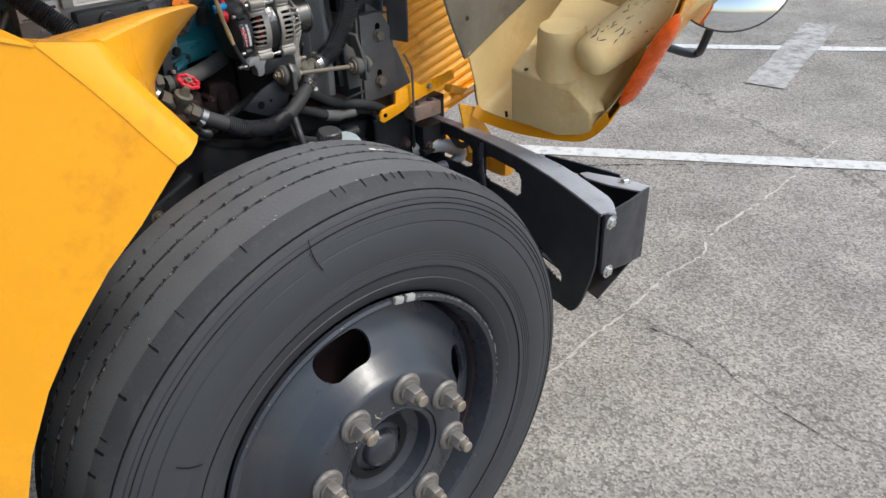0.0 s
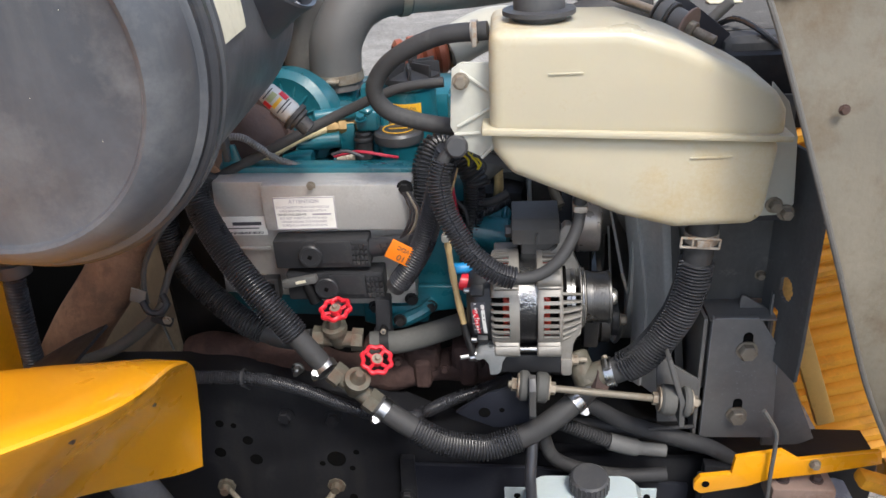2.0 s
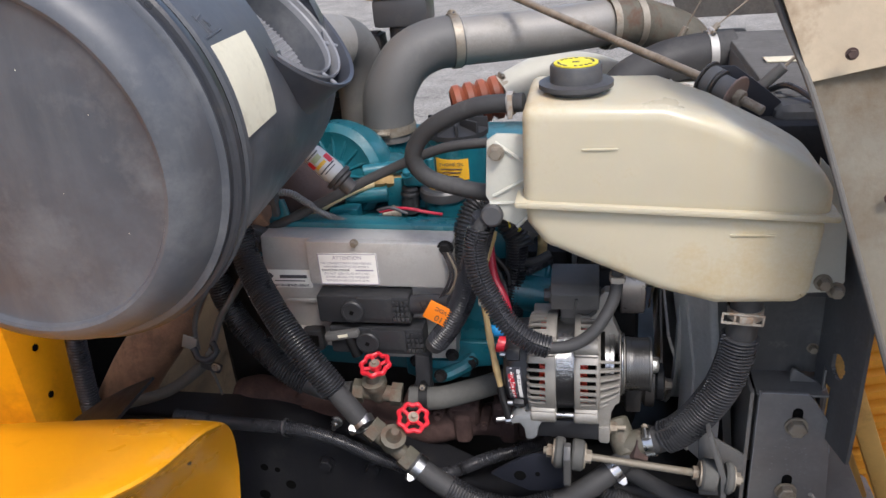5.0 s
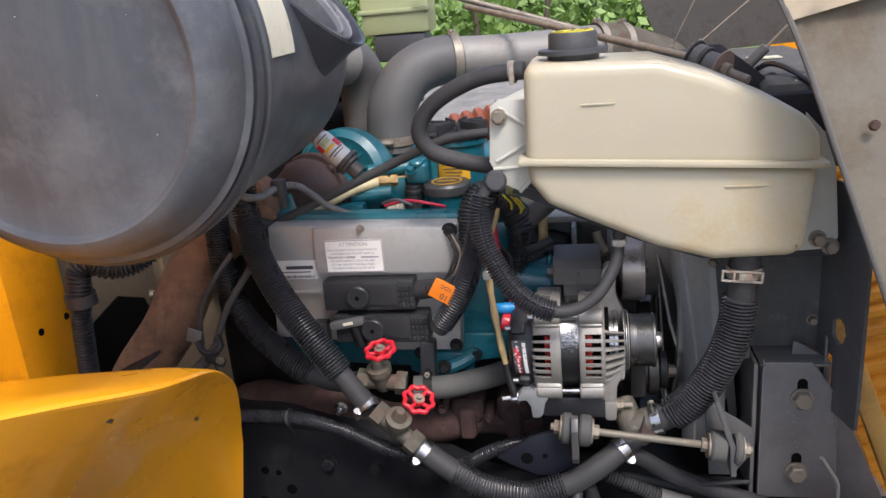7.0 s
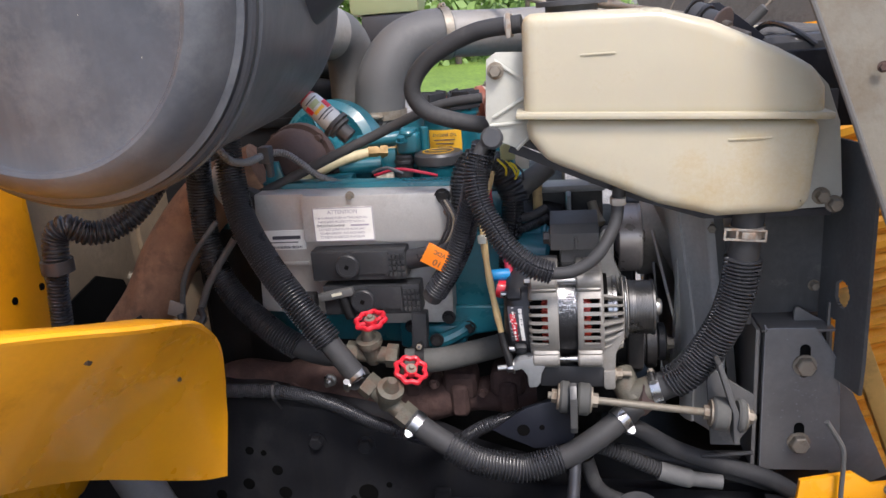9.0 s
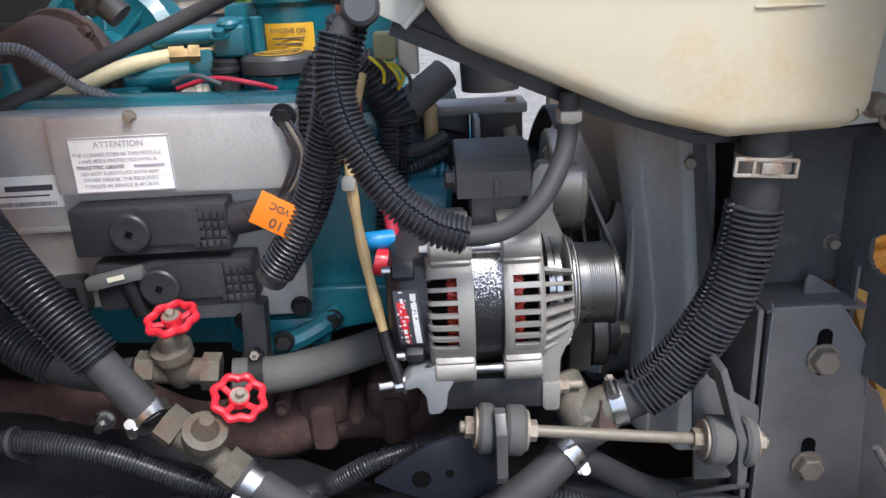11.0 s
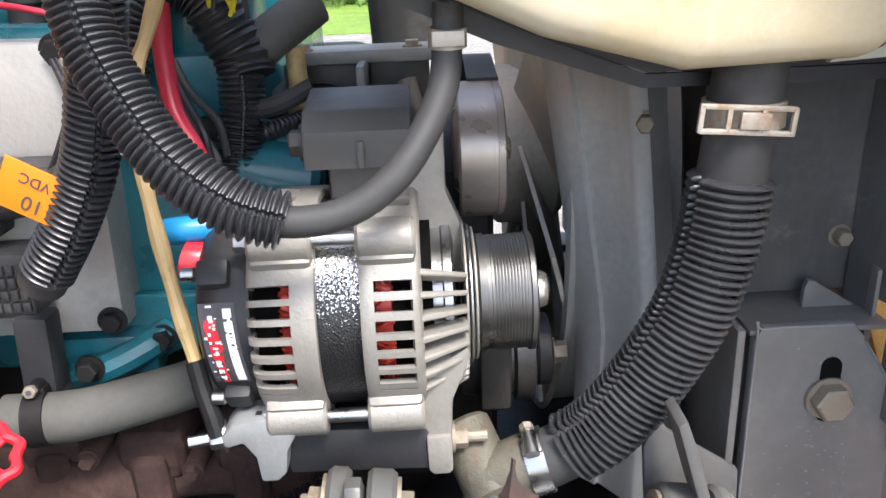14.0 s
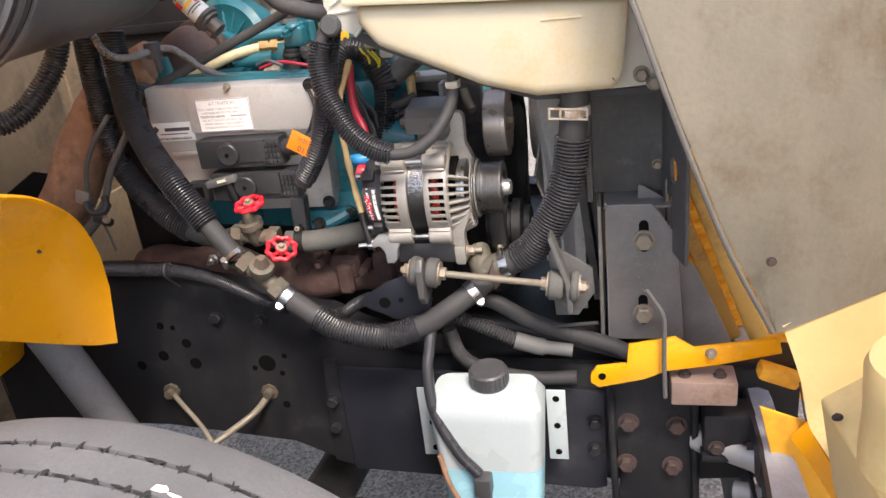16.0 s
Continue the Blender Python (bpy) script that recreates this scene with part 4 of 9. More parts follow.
# shock absorber
shock = thing("shock_absorber", (-0.9, -0.03, 0.55), "dusty grey tubular shock absorber", "shock absorber")
bm = B()
rod(bm, (-0.985, -0.03, 0.90), (-0.845, -0.03, 0.565), 0.033, seg=28, bevel=0.004)
part("body", bm, "shock_grey", shock)
bm = B()
rod(bm, (-0.845, -0.03, 0.565), (-0.80, -0.03, 0.45), 0.024, seg=20)
part("shaft", bm, "dark", shock)
# brake lines
for nm, pts, mt in (("brake_line", [(-.825, .046, .714), (-.80, .03, .70), (-.755, .01, .66), (-.715, -.02, .618), (-.70, -.03, .60)], "rod_steel"), ("brake_hose", [(-.632, .05, .716), (-.638, .04, .706), (-.66, .02, .686), (-.704, -.03, .668), (-.76, -.08, .64)], "rod_steel")):
    t = thing(nm, pts[-1], "thin grey brake pipe running down from the frame rail", "pipe")
    bm = B()
    sweep(bm, pts, 0.0045 if nm == "brake_line" else 0.006, 10, 0.01)
    part("pipe", bm, mt, t)
    bm = B()
    lathe(bm, V(pts[0]) + V((0, 0.006, 0)), ax, [(0, 0), (0, 0.016), (0.008, 0.016), (0.008, 0.009), (0.02, 0.008), (0.02, 0)], 8)
    part("fitting", bm, "brass", t)
# tow hook and rail end
hook = thing("tow_hook", (0.21, 0.01, 0.58), "dull silver tow hook at the end of the frame rail", "hook")
bm = B()
sweep(bm, [(0.09, 0.02, 0.668), (0.13, -0.01, 0.672), (0.17, -0.035, 0.67), (0.2, -0.05, 0.655), (0.205, -0.052, 0.632), (0.18, -0.045, 0.615), (0.14, -0.03, 0.61)], lambda s: 0.022 - 0.03 * s, 12, 0.008)
part("hook", bm, "alu_dull", hook)
endb = thing("rail_end", (0.137, 0.0, 0.65), "black painted casting closing the frame rail with bolt heads", "bracket")
bm = B()
rbox(bm, (0.137, 0.0, 0.697), (0.086, 0.05, 0.086), 0.006)
rbox(bm, (0.137, -0.004, 0.668), (0.092, 0.056, 0.012), 0.004)
part("block", bm, "rail", endb)
for x, z in ((0.112, 0.685), (0.16, 0.685)):
    bm = B()
    hexbolt(bm, (x, -0.026, z), ax, 0.009, 0.009)
    part("bolt", bm, "rust", endb)
# engine crossmember under the radiator
bm = B()
rbox(bm, (0.06, 0.48, 0.72), (0.16, 0.84, 0.12), 0.01)
whole("crossmember", bm, "rail", "black steel front crossmember between the frame rails", "crossmember")

# added dark filler that keeps bright asphalt from showing below the fan
shield = thing("under_fan_filler", (-0.15, 0.5, 0.76), "dark filler plate added under the fan", "shield")
bm = B()
rbox(bm, (-0.16, 0.48, 0.765), (0.30, 0.82, 0.008), 0.003)
part("plate", bm, "dark", shield)
bm = B()
rbox(bm, (-0.16, 0.075, 0.80), (0.30, 0.008, 0.08), 0.003)
part("flange", bm, "dark", shield)

# ---- bumper ----
bump = thing("front_bumper", (0.3, -0.2, 0.35), "black painted steel front bumper with a folded end", "bumper")
BP = [(0.165, 1.0, 0.74), (0.165, 0.03, 0.74), (0.163, -0.12, 0.737), (0.15, -0.30, 0.732), (0.12, -0.45, 0.729), (0.085, -0.57, 0.726), (0.062, -0.645, 0.722)]
spine, _ = curve_points(BP, 0.012)
WIN = (((-0.085, 0.672), 0.068, 0.036, 0.0), ((-0.272, 0.661), 0.073, 0.037, 0.1), ((-0.467, 0.498), 0.06, 0.018, 0.73))


def in_window(y, z):
    return any((abs(y - c[0]) / w_) ** 4 + (abs(z - c[1] - k * (y - c[0]) * 0.3) / h) ** 4 < 1 for c, w_, h, k in WIN)


bm = B()
NZ = 84
cols = []
fine_spine = [spine[0]] + [p for p in curve_points(BP, 0.005)[0] if p.y < 0.06]
for p in fine_spine:
    base = 0.40 if p.y > -0.45 else 0.40 + 0.02 * math.sin((-0.45 - p.y) * 8) + (max(0, -0.56 - p.y) * 14) ** 2 * 0.12
    cols.append([bm.verts.new((p.x, p.y, lerp(p.z, base, k / NZ))) for k in range(NZ + 1)])
for a, b in zip(cols, cols[1:]):
    for k in range(NZ):
        m_ = (a[k].co + b[k + 1].co) / 2
        if not in_window(m_.y, m_.z):
            bm.faces.new((a[k], a[k + 1], b[k + 1], b[k]))
for v in [v for v in bm.verts if not v.link_faces]:
    bm.verts.remove(v)
bmesh.ops.recalc_face_normals(bm, faces=bm.faces)
bmesh.ops.solidify(bm, geom=list(bm.faces), thickness=0.006)
part("back_panel", bm, "black", bump, "black back panel with lightening holes")
bm = B()
rows = [[], [], [], []]
for p in spine:
    w_ = 0.03 + 0.035 * min(1, max(0, (-0.02 - p.y) / 0.4)) - 0.03 * min(1, max(0, (-0.57 - p.y) / 0.07)) ** 2
    out = V((1, -0.5 * min(1, max(0, (-0.3 - p.y) / 0.3)), 0)).normalized()
    rows[0].append(p)
    rows[1].append(p + out * w_ * 0.5 + V((0, 0, 0.002)))
    rows[2].append(p + out * w_ + V((0, 0, -0.004)))
    rows[3].append(p + out * (w_ + 0.006) + V((0, 0, -0.018)))
patch(bm, rows, 0.006)
# sky sheen on the flange is in its colour
part("top_flange", bm, "faded", bump, "black top flange of the bumper, paled to blue-grey for the sky sheen")
bm = B()
face, _ = curve_points([(0.318, -0.27, 0.668), (0.336, -0.35, 0.667), (0.354, -0.43, 0.664), (0.367, -0.48, 0.66)], 0.02)
patch(bm, [face, [p - V((0, 0, 0.03)) for p in face]], 0.006)
patch(bm, [[(.352, -.36, .655), (.366, -.48, .655), (.346, -.575, .655)], [(.352, -.36, .48), (.366, -.48, .48), (.346, -.575, .48)]], .004)
part("front_strip", bm, "black", bump, "short black strip along the bumper front")
bm = B()
bm = B()
prism(bm, [(.08, -.645), (.34, -.585), (.36, -.48), (.345, -.36), (.15, -.36), (.115, -.5)], .49, .494, "xy")
part("box_floor", bm, "rail", bump, "black floor of the boxed bumper end")
bm = B()
patch(bm, [[(0.064, -0.656, 0.722), (0.073, -0.652, 0.566)], [(0.2, -0.63, 0.70), (0.21, -0.626, 0.52)], [(0.342, -0.585, 0.668), (0.346, -0.582, 0.467)]], 0.006)
part("end_plate", bm, "black", bump, "flat grey-black end plate of the bumper")
bm = B()
prism(bm, [(0.345, -0.585), (0.322, -0.578), (0.296, -0.50), (0.288, -0.43), (0.30, -0.402), (0.318, -0.41), (0.35, -0.50), (0.362, -0.57)], 0.656, 0.661, "xy")
part("corner_gusset", bevel_all(bm, 0.001), "faded", bump, "grey-black gusset plate across the bumper corner")
for p, d in (((.338, -.514, .661), (0, 0, 1)), ((.08, -.66, .70), ax), ((.085, -.66, .572), ax)):
    bm = B()
    hexbolt(bm, p, d, 0.011, 0.008, washer=1.5)
    part("bolt", bm, "chrome", bump)
bm = B()
sweep(bm, [(0.15, -0.19, 0.73), (0.14, -0.2, 0.66), (0.14, -0.22, 0.6), (0.14, -0.27, 0.54), (0.13, -0.35, 0.51), (0.115, -0.44, 0.52)], 0.008, 10, 0.01)
part("hanging_cable", bm, "loom", bump, "black cable hanging inside the bumper")
bm = B()
sweep(bm, [(0.17, -0.05, 0.71), (0.165, -0.09, 0.69), (0.165, -0.12, 0.70), (0.165, -0.125, 0.73)], 0.009, 10, 0.008)
part("wire_hook", bm, "rust", bump)

# ---- yellow body parts ----
fender = thing("front_fender", (-1.0, -0.4, 0.95), "glossy yellow rear section of the front fender with a rolled edge", "fender")
NY = 60


def along(y, knots):
    """A smooth line through (y, value) knots, y falling."""
    n = len(knots)
    sl = []
    for k in range(n):
        a, b = knots[max(0, k - 1)], knots[min(n - 1, k + 1)]
        sl.append((b[1] - a[1]) / (b[0] - a[0]))
    for k in range(n - 1):
        (y0, v0), (y1, v1) = knots[k], knots[k + 1]
        if y0 >= y >= y1:
            h, t = y1 - y0, (y - y0) / (y1 - y0)
            return (2 * t ** 3 - 3 * t * t + 1) * v0 + (t ** 3 - 2 * t * t + t) * h * sl[k] + (3 * t * t - 2 * t ** 3) * v1 + (t ** 3 - t * t) * h * sl[k + 1]
    return knots[-1][1]


F_front, F_top, F_bot = [], [], []
for i in range(NY + 1):
    y = lerp(-0.122, -0.70, (i / NY) ** 1.25)
    fx = along(y, ((-.12, -.752), (-.14, -.736), (-.2, -.705), (-.3, -.678), (-.41, -.672), (-.5, -.71), (-.6, -.80), (-.701, -.909)))
    fz = along(y, ((-.12, 1.0), (-.13, 1.045), (-.15, 1.085), (-.2, 1.145), (-.25, 1.182), (-.3, 1.21), (-.41, 1.249), (-.5, 1.279), (-.6, 1.3), (-.701, 1.31)))
    bx = along(y, ((-.12, -.765), (-.2, -.81), (-.31, -.85), (-.5, -.84), (-.701, -.829)))
    bz = along(y, ((-.12, .915), (-.154, .93), (-.31, 1.03), (-.5, 1.12), (-.701, 1.185)))
    F_front.append((fx, y, fz))
    F_bot.append((bx, y, bz))
    F_top.append((fx - 0.10, y, fz + 0.002))
mid = [tuple(lerp(a, b, 0.5) - (0.008 * min(1.0, (-0.122 - p[1]) / 0.12) if k == 0 else 0) for k, (a, b) in enumerate(zip(p, q))) for p, q in zip(F_bot, F_front)]
mid2 = [tuple(lerp(a, b, 0.82) - (0.006 * min(1.0, (-0.122 - p[1]) / 0.12) if k == 0 else 0) for k, (a, b) in enumerate(zip(p, q))) for p, q in zip(F_bot, F_front)]
bm = B()
patch(bm, [F_bot, mid, mid2, F_front], 0.004)
part("front_flange", bm, "yellow", fender, "dusty yellow inner flange of the fender", angle=50)
bm = B()
back = [(x - 0.3, y, z - 0.03) for x, y, z in F_top]
patch(bm, [F_front, [(x - 0.006, y, z + 0.004) for x, y, z in F_front], [(x - 0.05, y, z + 0.006) for x, y, z in F_front], F_top, [(x - 0.06, y, z - 0.004) for x, y, z in F_top], back], 0.004)
part("top_panel", bm, "yellow", fender, angle=50)
bm = B()
edge_o = [(-.982, 1.33), (-.945, 1.28), (-.917, 1.24), (-.892, 1.201), (-.87, 1.169)]
ARCH = ((112, .712), (118.6, .691), (123.6, .682), (130.6, .667), (136.4, .655), (143.4, .638), (148.8, .623), (160, .605), (172, .59), (184, .58))
prism(bm, edge_o + [(WX + math.cos(radians(a)) * r, WZ + math.sin(radians(a)) * r) for a, r in ARCH[1:]] + [(-1.175, 0.3), (-1.9, 0.3), (-1.9, 1.42), (-1.1, 1.42)], -0.728, -0.72)
part("outer_panel", bm, "yellow", fender)
bm = B()
lip_o = [(-.909, -.70, 1.31), (-.893, -.70, 1.28), (-.872, -.70, 1.247), (-.852, -.70, 1.219), (-.829, -.703, 1.185)]
rows = [[(x, -.729, z) for x, z in edge_o], [(lerp(x, p[0], .35) + .004, -.7255, lerp(z, p[2], .35)) for (x, z), p in zip(edge_o, lip_o)], [(lerp(x, p[0], .75) + .003, -.713, lerp(z, p[2], .75)) for (x, z), p in zip(edge_o, lip_o)], lip_o]
patch(bm, rows, .004)
part("corner_flange", bm, "yellow", fender, "rounded front corner of the fender", angle=60)
bm = B()
patch(bm, [[(-.982, -.729, 1.33), (-.909, -.70, 1.31)], [(-1.03, -.729, 1.35), (-1.0, -.68, 1.33)], [(-1.1, -.725, 1.42), (-1.2, -.6, 1.40)]], .004)
part("corner_top", bm, "yellow", fender)
bm = B()
patch(bm, [[(x, y, z) for x, z in arc(WX, WZ, 0.69, 112, 200, 20)] for y in (-.715, -.5, -.3, -.11)], .004)
part("wheel_well", bm, "rail", fender, "black underside of the wheel well")
for x, y, z in ((-.712, -.428, 1.229), (-.742, -.24, 1.12)):
    bm = B()
    rod(bm, (x - .006, y, z + .002), (x + 0.004, y, z), 0.0042, seg=10)
    part("rivet_hole", bm, "rust", fender, "small rusty hole in the flange")
cowl = thing("cowl", (-1.2, 0.3, 0.95), "yellow painted cowl side panel behind the air cleaner", "cowl")
bm = B()
rbox(bm, (-1.13, -0.04, 1.2), (0.12, 0.13, 0.8), 0.03)
part("side_panel", bm, "yellow", cowl)
bm = B()
rbox(bm, (-1.3, -0.4, 1.55), (0.3, 0.7, 0.5), 0.05)
part("corner_panel", bm, "yellow", cowl)
for y, z in ((-.06, 1.152), (.0, 1.152), (-.062, 1.07)):
    bm = B()
    rod(bm, (-1.0705, y, z), (-1.0685, y, z), 0.0055, seg=12)
    part("hole", bm, "void", cowl, "dark bolt hole in the cowl")
fw = thing("firewall", (-1.22, 0.6, 0.5), "stained grey-brown firewall board behind the engine", "firewall")
bm = B()
rbox(bm, (-1.22, 0.6, 1.1), (0.06, 1.3, 1.2), 0.01)
part("board", bm, "firewall", fw)
for y0, z0, sy, sz in ((0.22, 1.25, 0.42, 0.5), (0.68, 1.25, 0.42, 0.5), (0.45, 0.82, 0.8, 0.26)):
    bm = B()
    rbox(bm, (-1.186, y0, z0), (0.012, sy, sz), 0.005)
    part("insulation_panel", bm, "firewall", fw)
    for dy in (-0.44, 0.44):
        for dz in (-0.44, 0.44):
            bm = B()
            hexbolt(bm, (-1.18, y0 + dy * sy, z0 + dz * sz), (1, 0, 0), 0.008, 0.006)
            part("bolt", bm, "bolt", fw)
hb0 = thing("heater_box", (-.95, .72, 1.0), "black plastic heater box on the firewall", "box")
bm = B()
rbox(bm, (-.965, .75, 1.2), (.45, .3, .42), .02)
part("case", bm, "dark", hb0)
bm = B()
rbox(bm, (-.965, .596, 1.3), (.40, .012, .02), .004)
part("seam", bm, "dark", hb0)
bm = B()
rbox(bm, (-1.65, 0.48, 1.75), (0.3, 2.45, 2.6), 0.05)
whole("bus_front_wall", bm, "yellow", "plain yellow front wall of the bus body", "wall", kind="structure")
bm = B()
rbox(bm, (-1.55, 0.48, 0.75), (0.6, 1.5, 0.4), 0.02)
whole("cab_floor", bm, "dark", "dark underside of the cab floor", "floor", kind="structure")
bm = B()
patch(bm, [[(-0.90, 1.1, 0.9), (-0.90, 1.6, 0.95)], [(-0.94, 1.1, 1.06), (-0.98, 1.6, 1.1)], [(-1.3, 1.1, 1.14), (-1.3, 1.6, 1.18)]], 0.004)
whole("far_fender", bm, "yellow", "yellow fender on the far side of the engine bay", "fender")

# ---- air cleaner ----
cleaner = thing("air_cleaner", (-0.76, -0.2, 1.33), "dusty black plastic air cleaner canister with a domed cover", "air cleaner")
AC = V((-0.762, -0.29, 1.53))
bm = B()
lathe(bm, AC, ax, [(0.0, 0.1895), (0.0165, 0.1895), (0.021, 0.1905), (0.0225, 0.188), (0.023, 0.184), (0.033, 0.1815), (0.046, 0.177), (0.057, 0.169), (0.0625, 0.161), (0.064, 0.156), (0.0625, 0.1525), (0.0585, 0.1505), (0.0575, 0.148), (0.0595, 0.11), (0.0635, 0.05), (0.065, 0.0)], 96)
part("cover", bm, "cleaner", cleaner, "dusty black domed end cover with brown stains")
bm = B()
lathe(bm, AC, ax, [(-0.002, 0.19), (-0.006, 0.197), (-0.014, 0.197), (-0.018, 0.188), (-0.1, 0.183)] + [(-0.11 - 0.01 * k, 0.1825 - 0.00035 * k) for k in range(24)] + [(-0.352, 0.168), (-0.365, 0.15), (-0.372, 0.1), (-0.374, 0.0)], 144)
ID = V((0.751, 0.032, 0.659)).normalized()
IC = V((-0.651, -0.051, 1.566))
gone = []
for f_ in bm.faces:
    q = f_.calc_center_median() - IC
    if q.dot(ID) > -0.08 and (q - ID * q.dot(ID)).length < 0.084 and f_.calc_center_median().x > AC.x:
        gone.append(f_)
bmesh.ops.delete(bm, geom=gone, context="FACES")
part("body", bm, "cleaner", cleaner)
bm = B()
lathe(bm, AC, ax, [(-0.001, 0.188), (0.0, 0.195), (0.003, 0.197), (0.011, 0.197), (0.0135, 0.1945), (0.014, 0.191), (0.0165, 0.1905), (0.0185, 0.1903)], 96)
part("clamp_ring", bm, "ring_black", cleaner, "dark rounded clamping ring round the cover")
bm = B()
lathe(bm, AC, ax, [(-0.003, 0.186), (-0.003, 0.1945), (0.001, 0.1945), (0.001, 0.186)], 72, close=True)
part("seam", bm, "void", cleaner, "dark gap between cover and body")
rnd = random.Random(21)
bm = B()
for k in range(15):
    a = rnd.uniform(0, 6.28)
    r = rnd.uniform(0.02, 0.135)
    c = AC + V((math.cos(a) * r, -0.0655, math.sin(a) * r))
    q = rnd.uniform(0.0003, 0.0011)
    bm.faces.new([bm.verts.new(c + V((math.cos(t_) * q * rnd.uniform(.5, 1.3), 0.0052 if r > .1 else 0.0018, math.sin(t_) * q * rnd.uniform(.5, 1.3)))) for t_ in (0, 1.2, 2.5, 3.8, 5.1)])
tagged(part("speck", bm, "paper_old", cleaner, "pale specks of dirt", smooth=False), kind="stuff")
# intake mouth
bm = B()
lathe(bm, IC - ID * 0.14, ID, [(0, 0.08), (0.09, 0.095), (0.18, 0.102), (0.193, 0.106), (0.196, 0.105), (0.194, 0.101), (0.17, 0.095)], 56)
part("intake_mouth", bm, "cleaner_dull", cleaner, "black plastic intake mouth with two rings")
_, iu, iw = axes(ID)
for r_, h_ in ((0.088, 0.05), (0.077, 0.046)):
    bm = B()
    lathe(bm, IC + ID * h_, ID, [(-0.03, r_ - 0.0015), (0.0, r_ - 0.0015), (0.002, r_), (0.0, r_ + 0.0015), (-0.03, r_ + 0.0015)], 48, close=True)
    part("ring", bm, "mouth_edge", cleaner)
for k in range(6):
    a = radians(20 + 60 * k)
    dd = iu * math.cos(a) + iw * math.sin(a)
    bm = B()
    rod(bm, IC + ID * 0.044 + dd * 0.077, IC + ID * 0.048 + dd * 0.102, 0.0025, seg=8)
    part("spoke", bm, "mouth_edge", cleaner)
bm = B()
lathe(bm, IC, ID, [(0.046, 0.076), (0.02, 0.074), (-0.012, 0.072), (-0.014, 0.066)], 48)
part("inner_wall", bm, "cleaner", cleaner)
bm = B()
for k in range(-13, 14):
    w_ = math.sqrt(max(0.0, 0.072 ** 2 - (k * 0.0055) ** 2))
    if w_ > 0.01:
        for a_, b_ in ((iu, iw), (iw, iu)):
            rod(bm, IC + ID * 0.008 + a_ * k * 0.0055 - b_ * w_, IC + ID * 0.008 + a_ * k * 0.0055 + b_ * w_, 0.0011, seg=5)
part("wire_mesh", bm, "mouth_edge", cleaner, "grey wire mesh behind the mouth")
bm = B()
rod(bm, IC - ID * 0.04, IC - ID * 0.038, 0.085, seg=32)
part("mouth_floor", bm, "dark", cleaner)
for a_ in (54, 125, 196):
    a = radians(a_)
    bm = B()
    m_ = Matrix.Translation(AC + V((math.cos(a) * 0.198, -0.006, math.sin(a) * 0.198))) @ Matrix.Rotation(-a, 4, "Y")
    rbox(bm, (0.004, 0, 0), (0.014, 0.05, 0.034), 0.003)
    rbox(bm, (0.012, -0.014, 0), (0.01, 0.012, 0.028), 0.003)
    bmesh.ops.transform(bm, matrix=m_, verts=bm.verts)
    part("latch", bm, "plastic", cleaner, "black plastic cover latch")


def curved_label(bm, y0, y1, a0, a1, lift=0.0015, n=10):
    rows = []
    for i in range(n + 1):
        a = radians(lerp(a0, a1, i / n))
        row = []
        for j in range(5):
            y = lerp(y0, y1, j / 4)
            r = lerp(0.1885, 0.1835, (y - AC.y - 0.018) / 0.082) + lift
            row.append((AC.x + math.cos(a) * r, y, AC.z + math.sin(a) * r))
        rows.append(row)
    return patch(bm, rows, 0.0006)


bm = B()
curved_label(bm, -0.268, -0.178, -1, 25)
part("label", bm, "paper_old", cleaner, "faded blank yellowed paper label")
bm = B()
curved_label(bm, -0.272, -0.222, 40, 78)
warn = part("warning_label", bm, "paper", cleaner, "white label with a red danger band")
bm = B()
curved_label(bm, -0.241, -0.2235, 41.5, 76.5, 0.0025)
part("red_band", bm, "red", warn)
for k, ch in enumerate("DANGER"):
    a = radians(72 - 5.4 * k)
    rr_2 = 0.1885 + 0.0034 - 0.061 * (-0.232 - AC.y - 0.018)
    m_ = Matrix(((math.sin(a), 0, math.cos(a), AC.x + math.cos(a) * rr_2), (0, 1, 0, -0.232), (-math.cos(a), 0, math.sin(a), AC.z + math.sin(a) * rr_2), (0, 0, 0, 1)))
    words(ch, 0.0145, m_, "paper", warn)
bm = B()
for k in range(4):
    curved_label(bm, -0.247 - 0.006 * k, -0.2445 - 0.006 * k, 43 + 2 * k, 74, 0.0025, 6)
part("print_bar", bm, "print", warn)
bm = B()
for p in (((-.252, 34), (-.246, 27)), ((-.252, 32.5), (-.238, 33.5)), ((-.244, 32), (-.24, 28)), ((-.246, 27.5), (-.23, 28.5)), ((-.26, 27), (-.22, 28)), ((-.24, 32), (-.234, 30)), ((-.238, 30), (-.232, 30.5))):
    q = []
    for y, a_ in p:
        r_ = 0.188 - 0.061 * (y - AC.y - 0.018)
        q.append((AC.x + math.cos(radians(a_)) * r_, y, AC.z + math.sin(radians(a_)) * r_))
    rod(bm, q[0], q[1], 0.0011, seg=6)
part("embossed_mark", bm, "cleaner", cleaner, "moulded mark beside the label")

# ---- coolant tank ----
tank = thing("coolant_tank", (-0.17, 0.06, 1.22), "yellowed translucent plastic coolant expansion tank", "tank")
up_ = [(-0.350, 1.358), (-0.348, 1.483), (-0.19, 1.479), (-0.13, 1.460), (-0.055, 1.424), (-0.018, 1.402), (-0.004, 1.378), (-0.002, 1.342)]
dn_ = [(-0.004, 1.34), (-0.012, 1.245), (-0.024, 1.228), (-0.12, 1.226), (-0.19, 1.245), (-0.325, 1.306), (-0.346, 1.335), (-0.35, 1.36)]


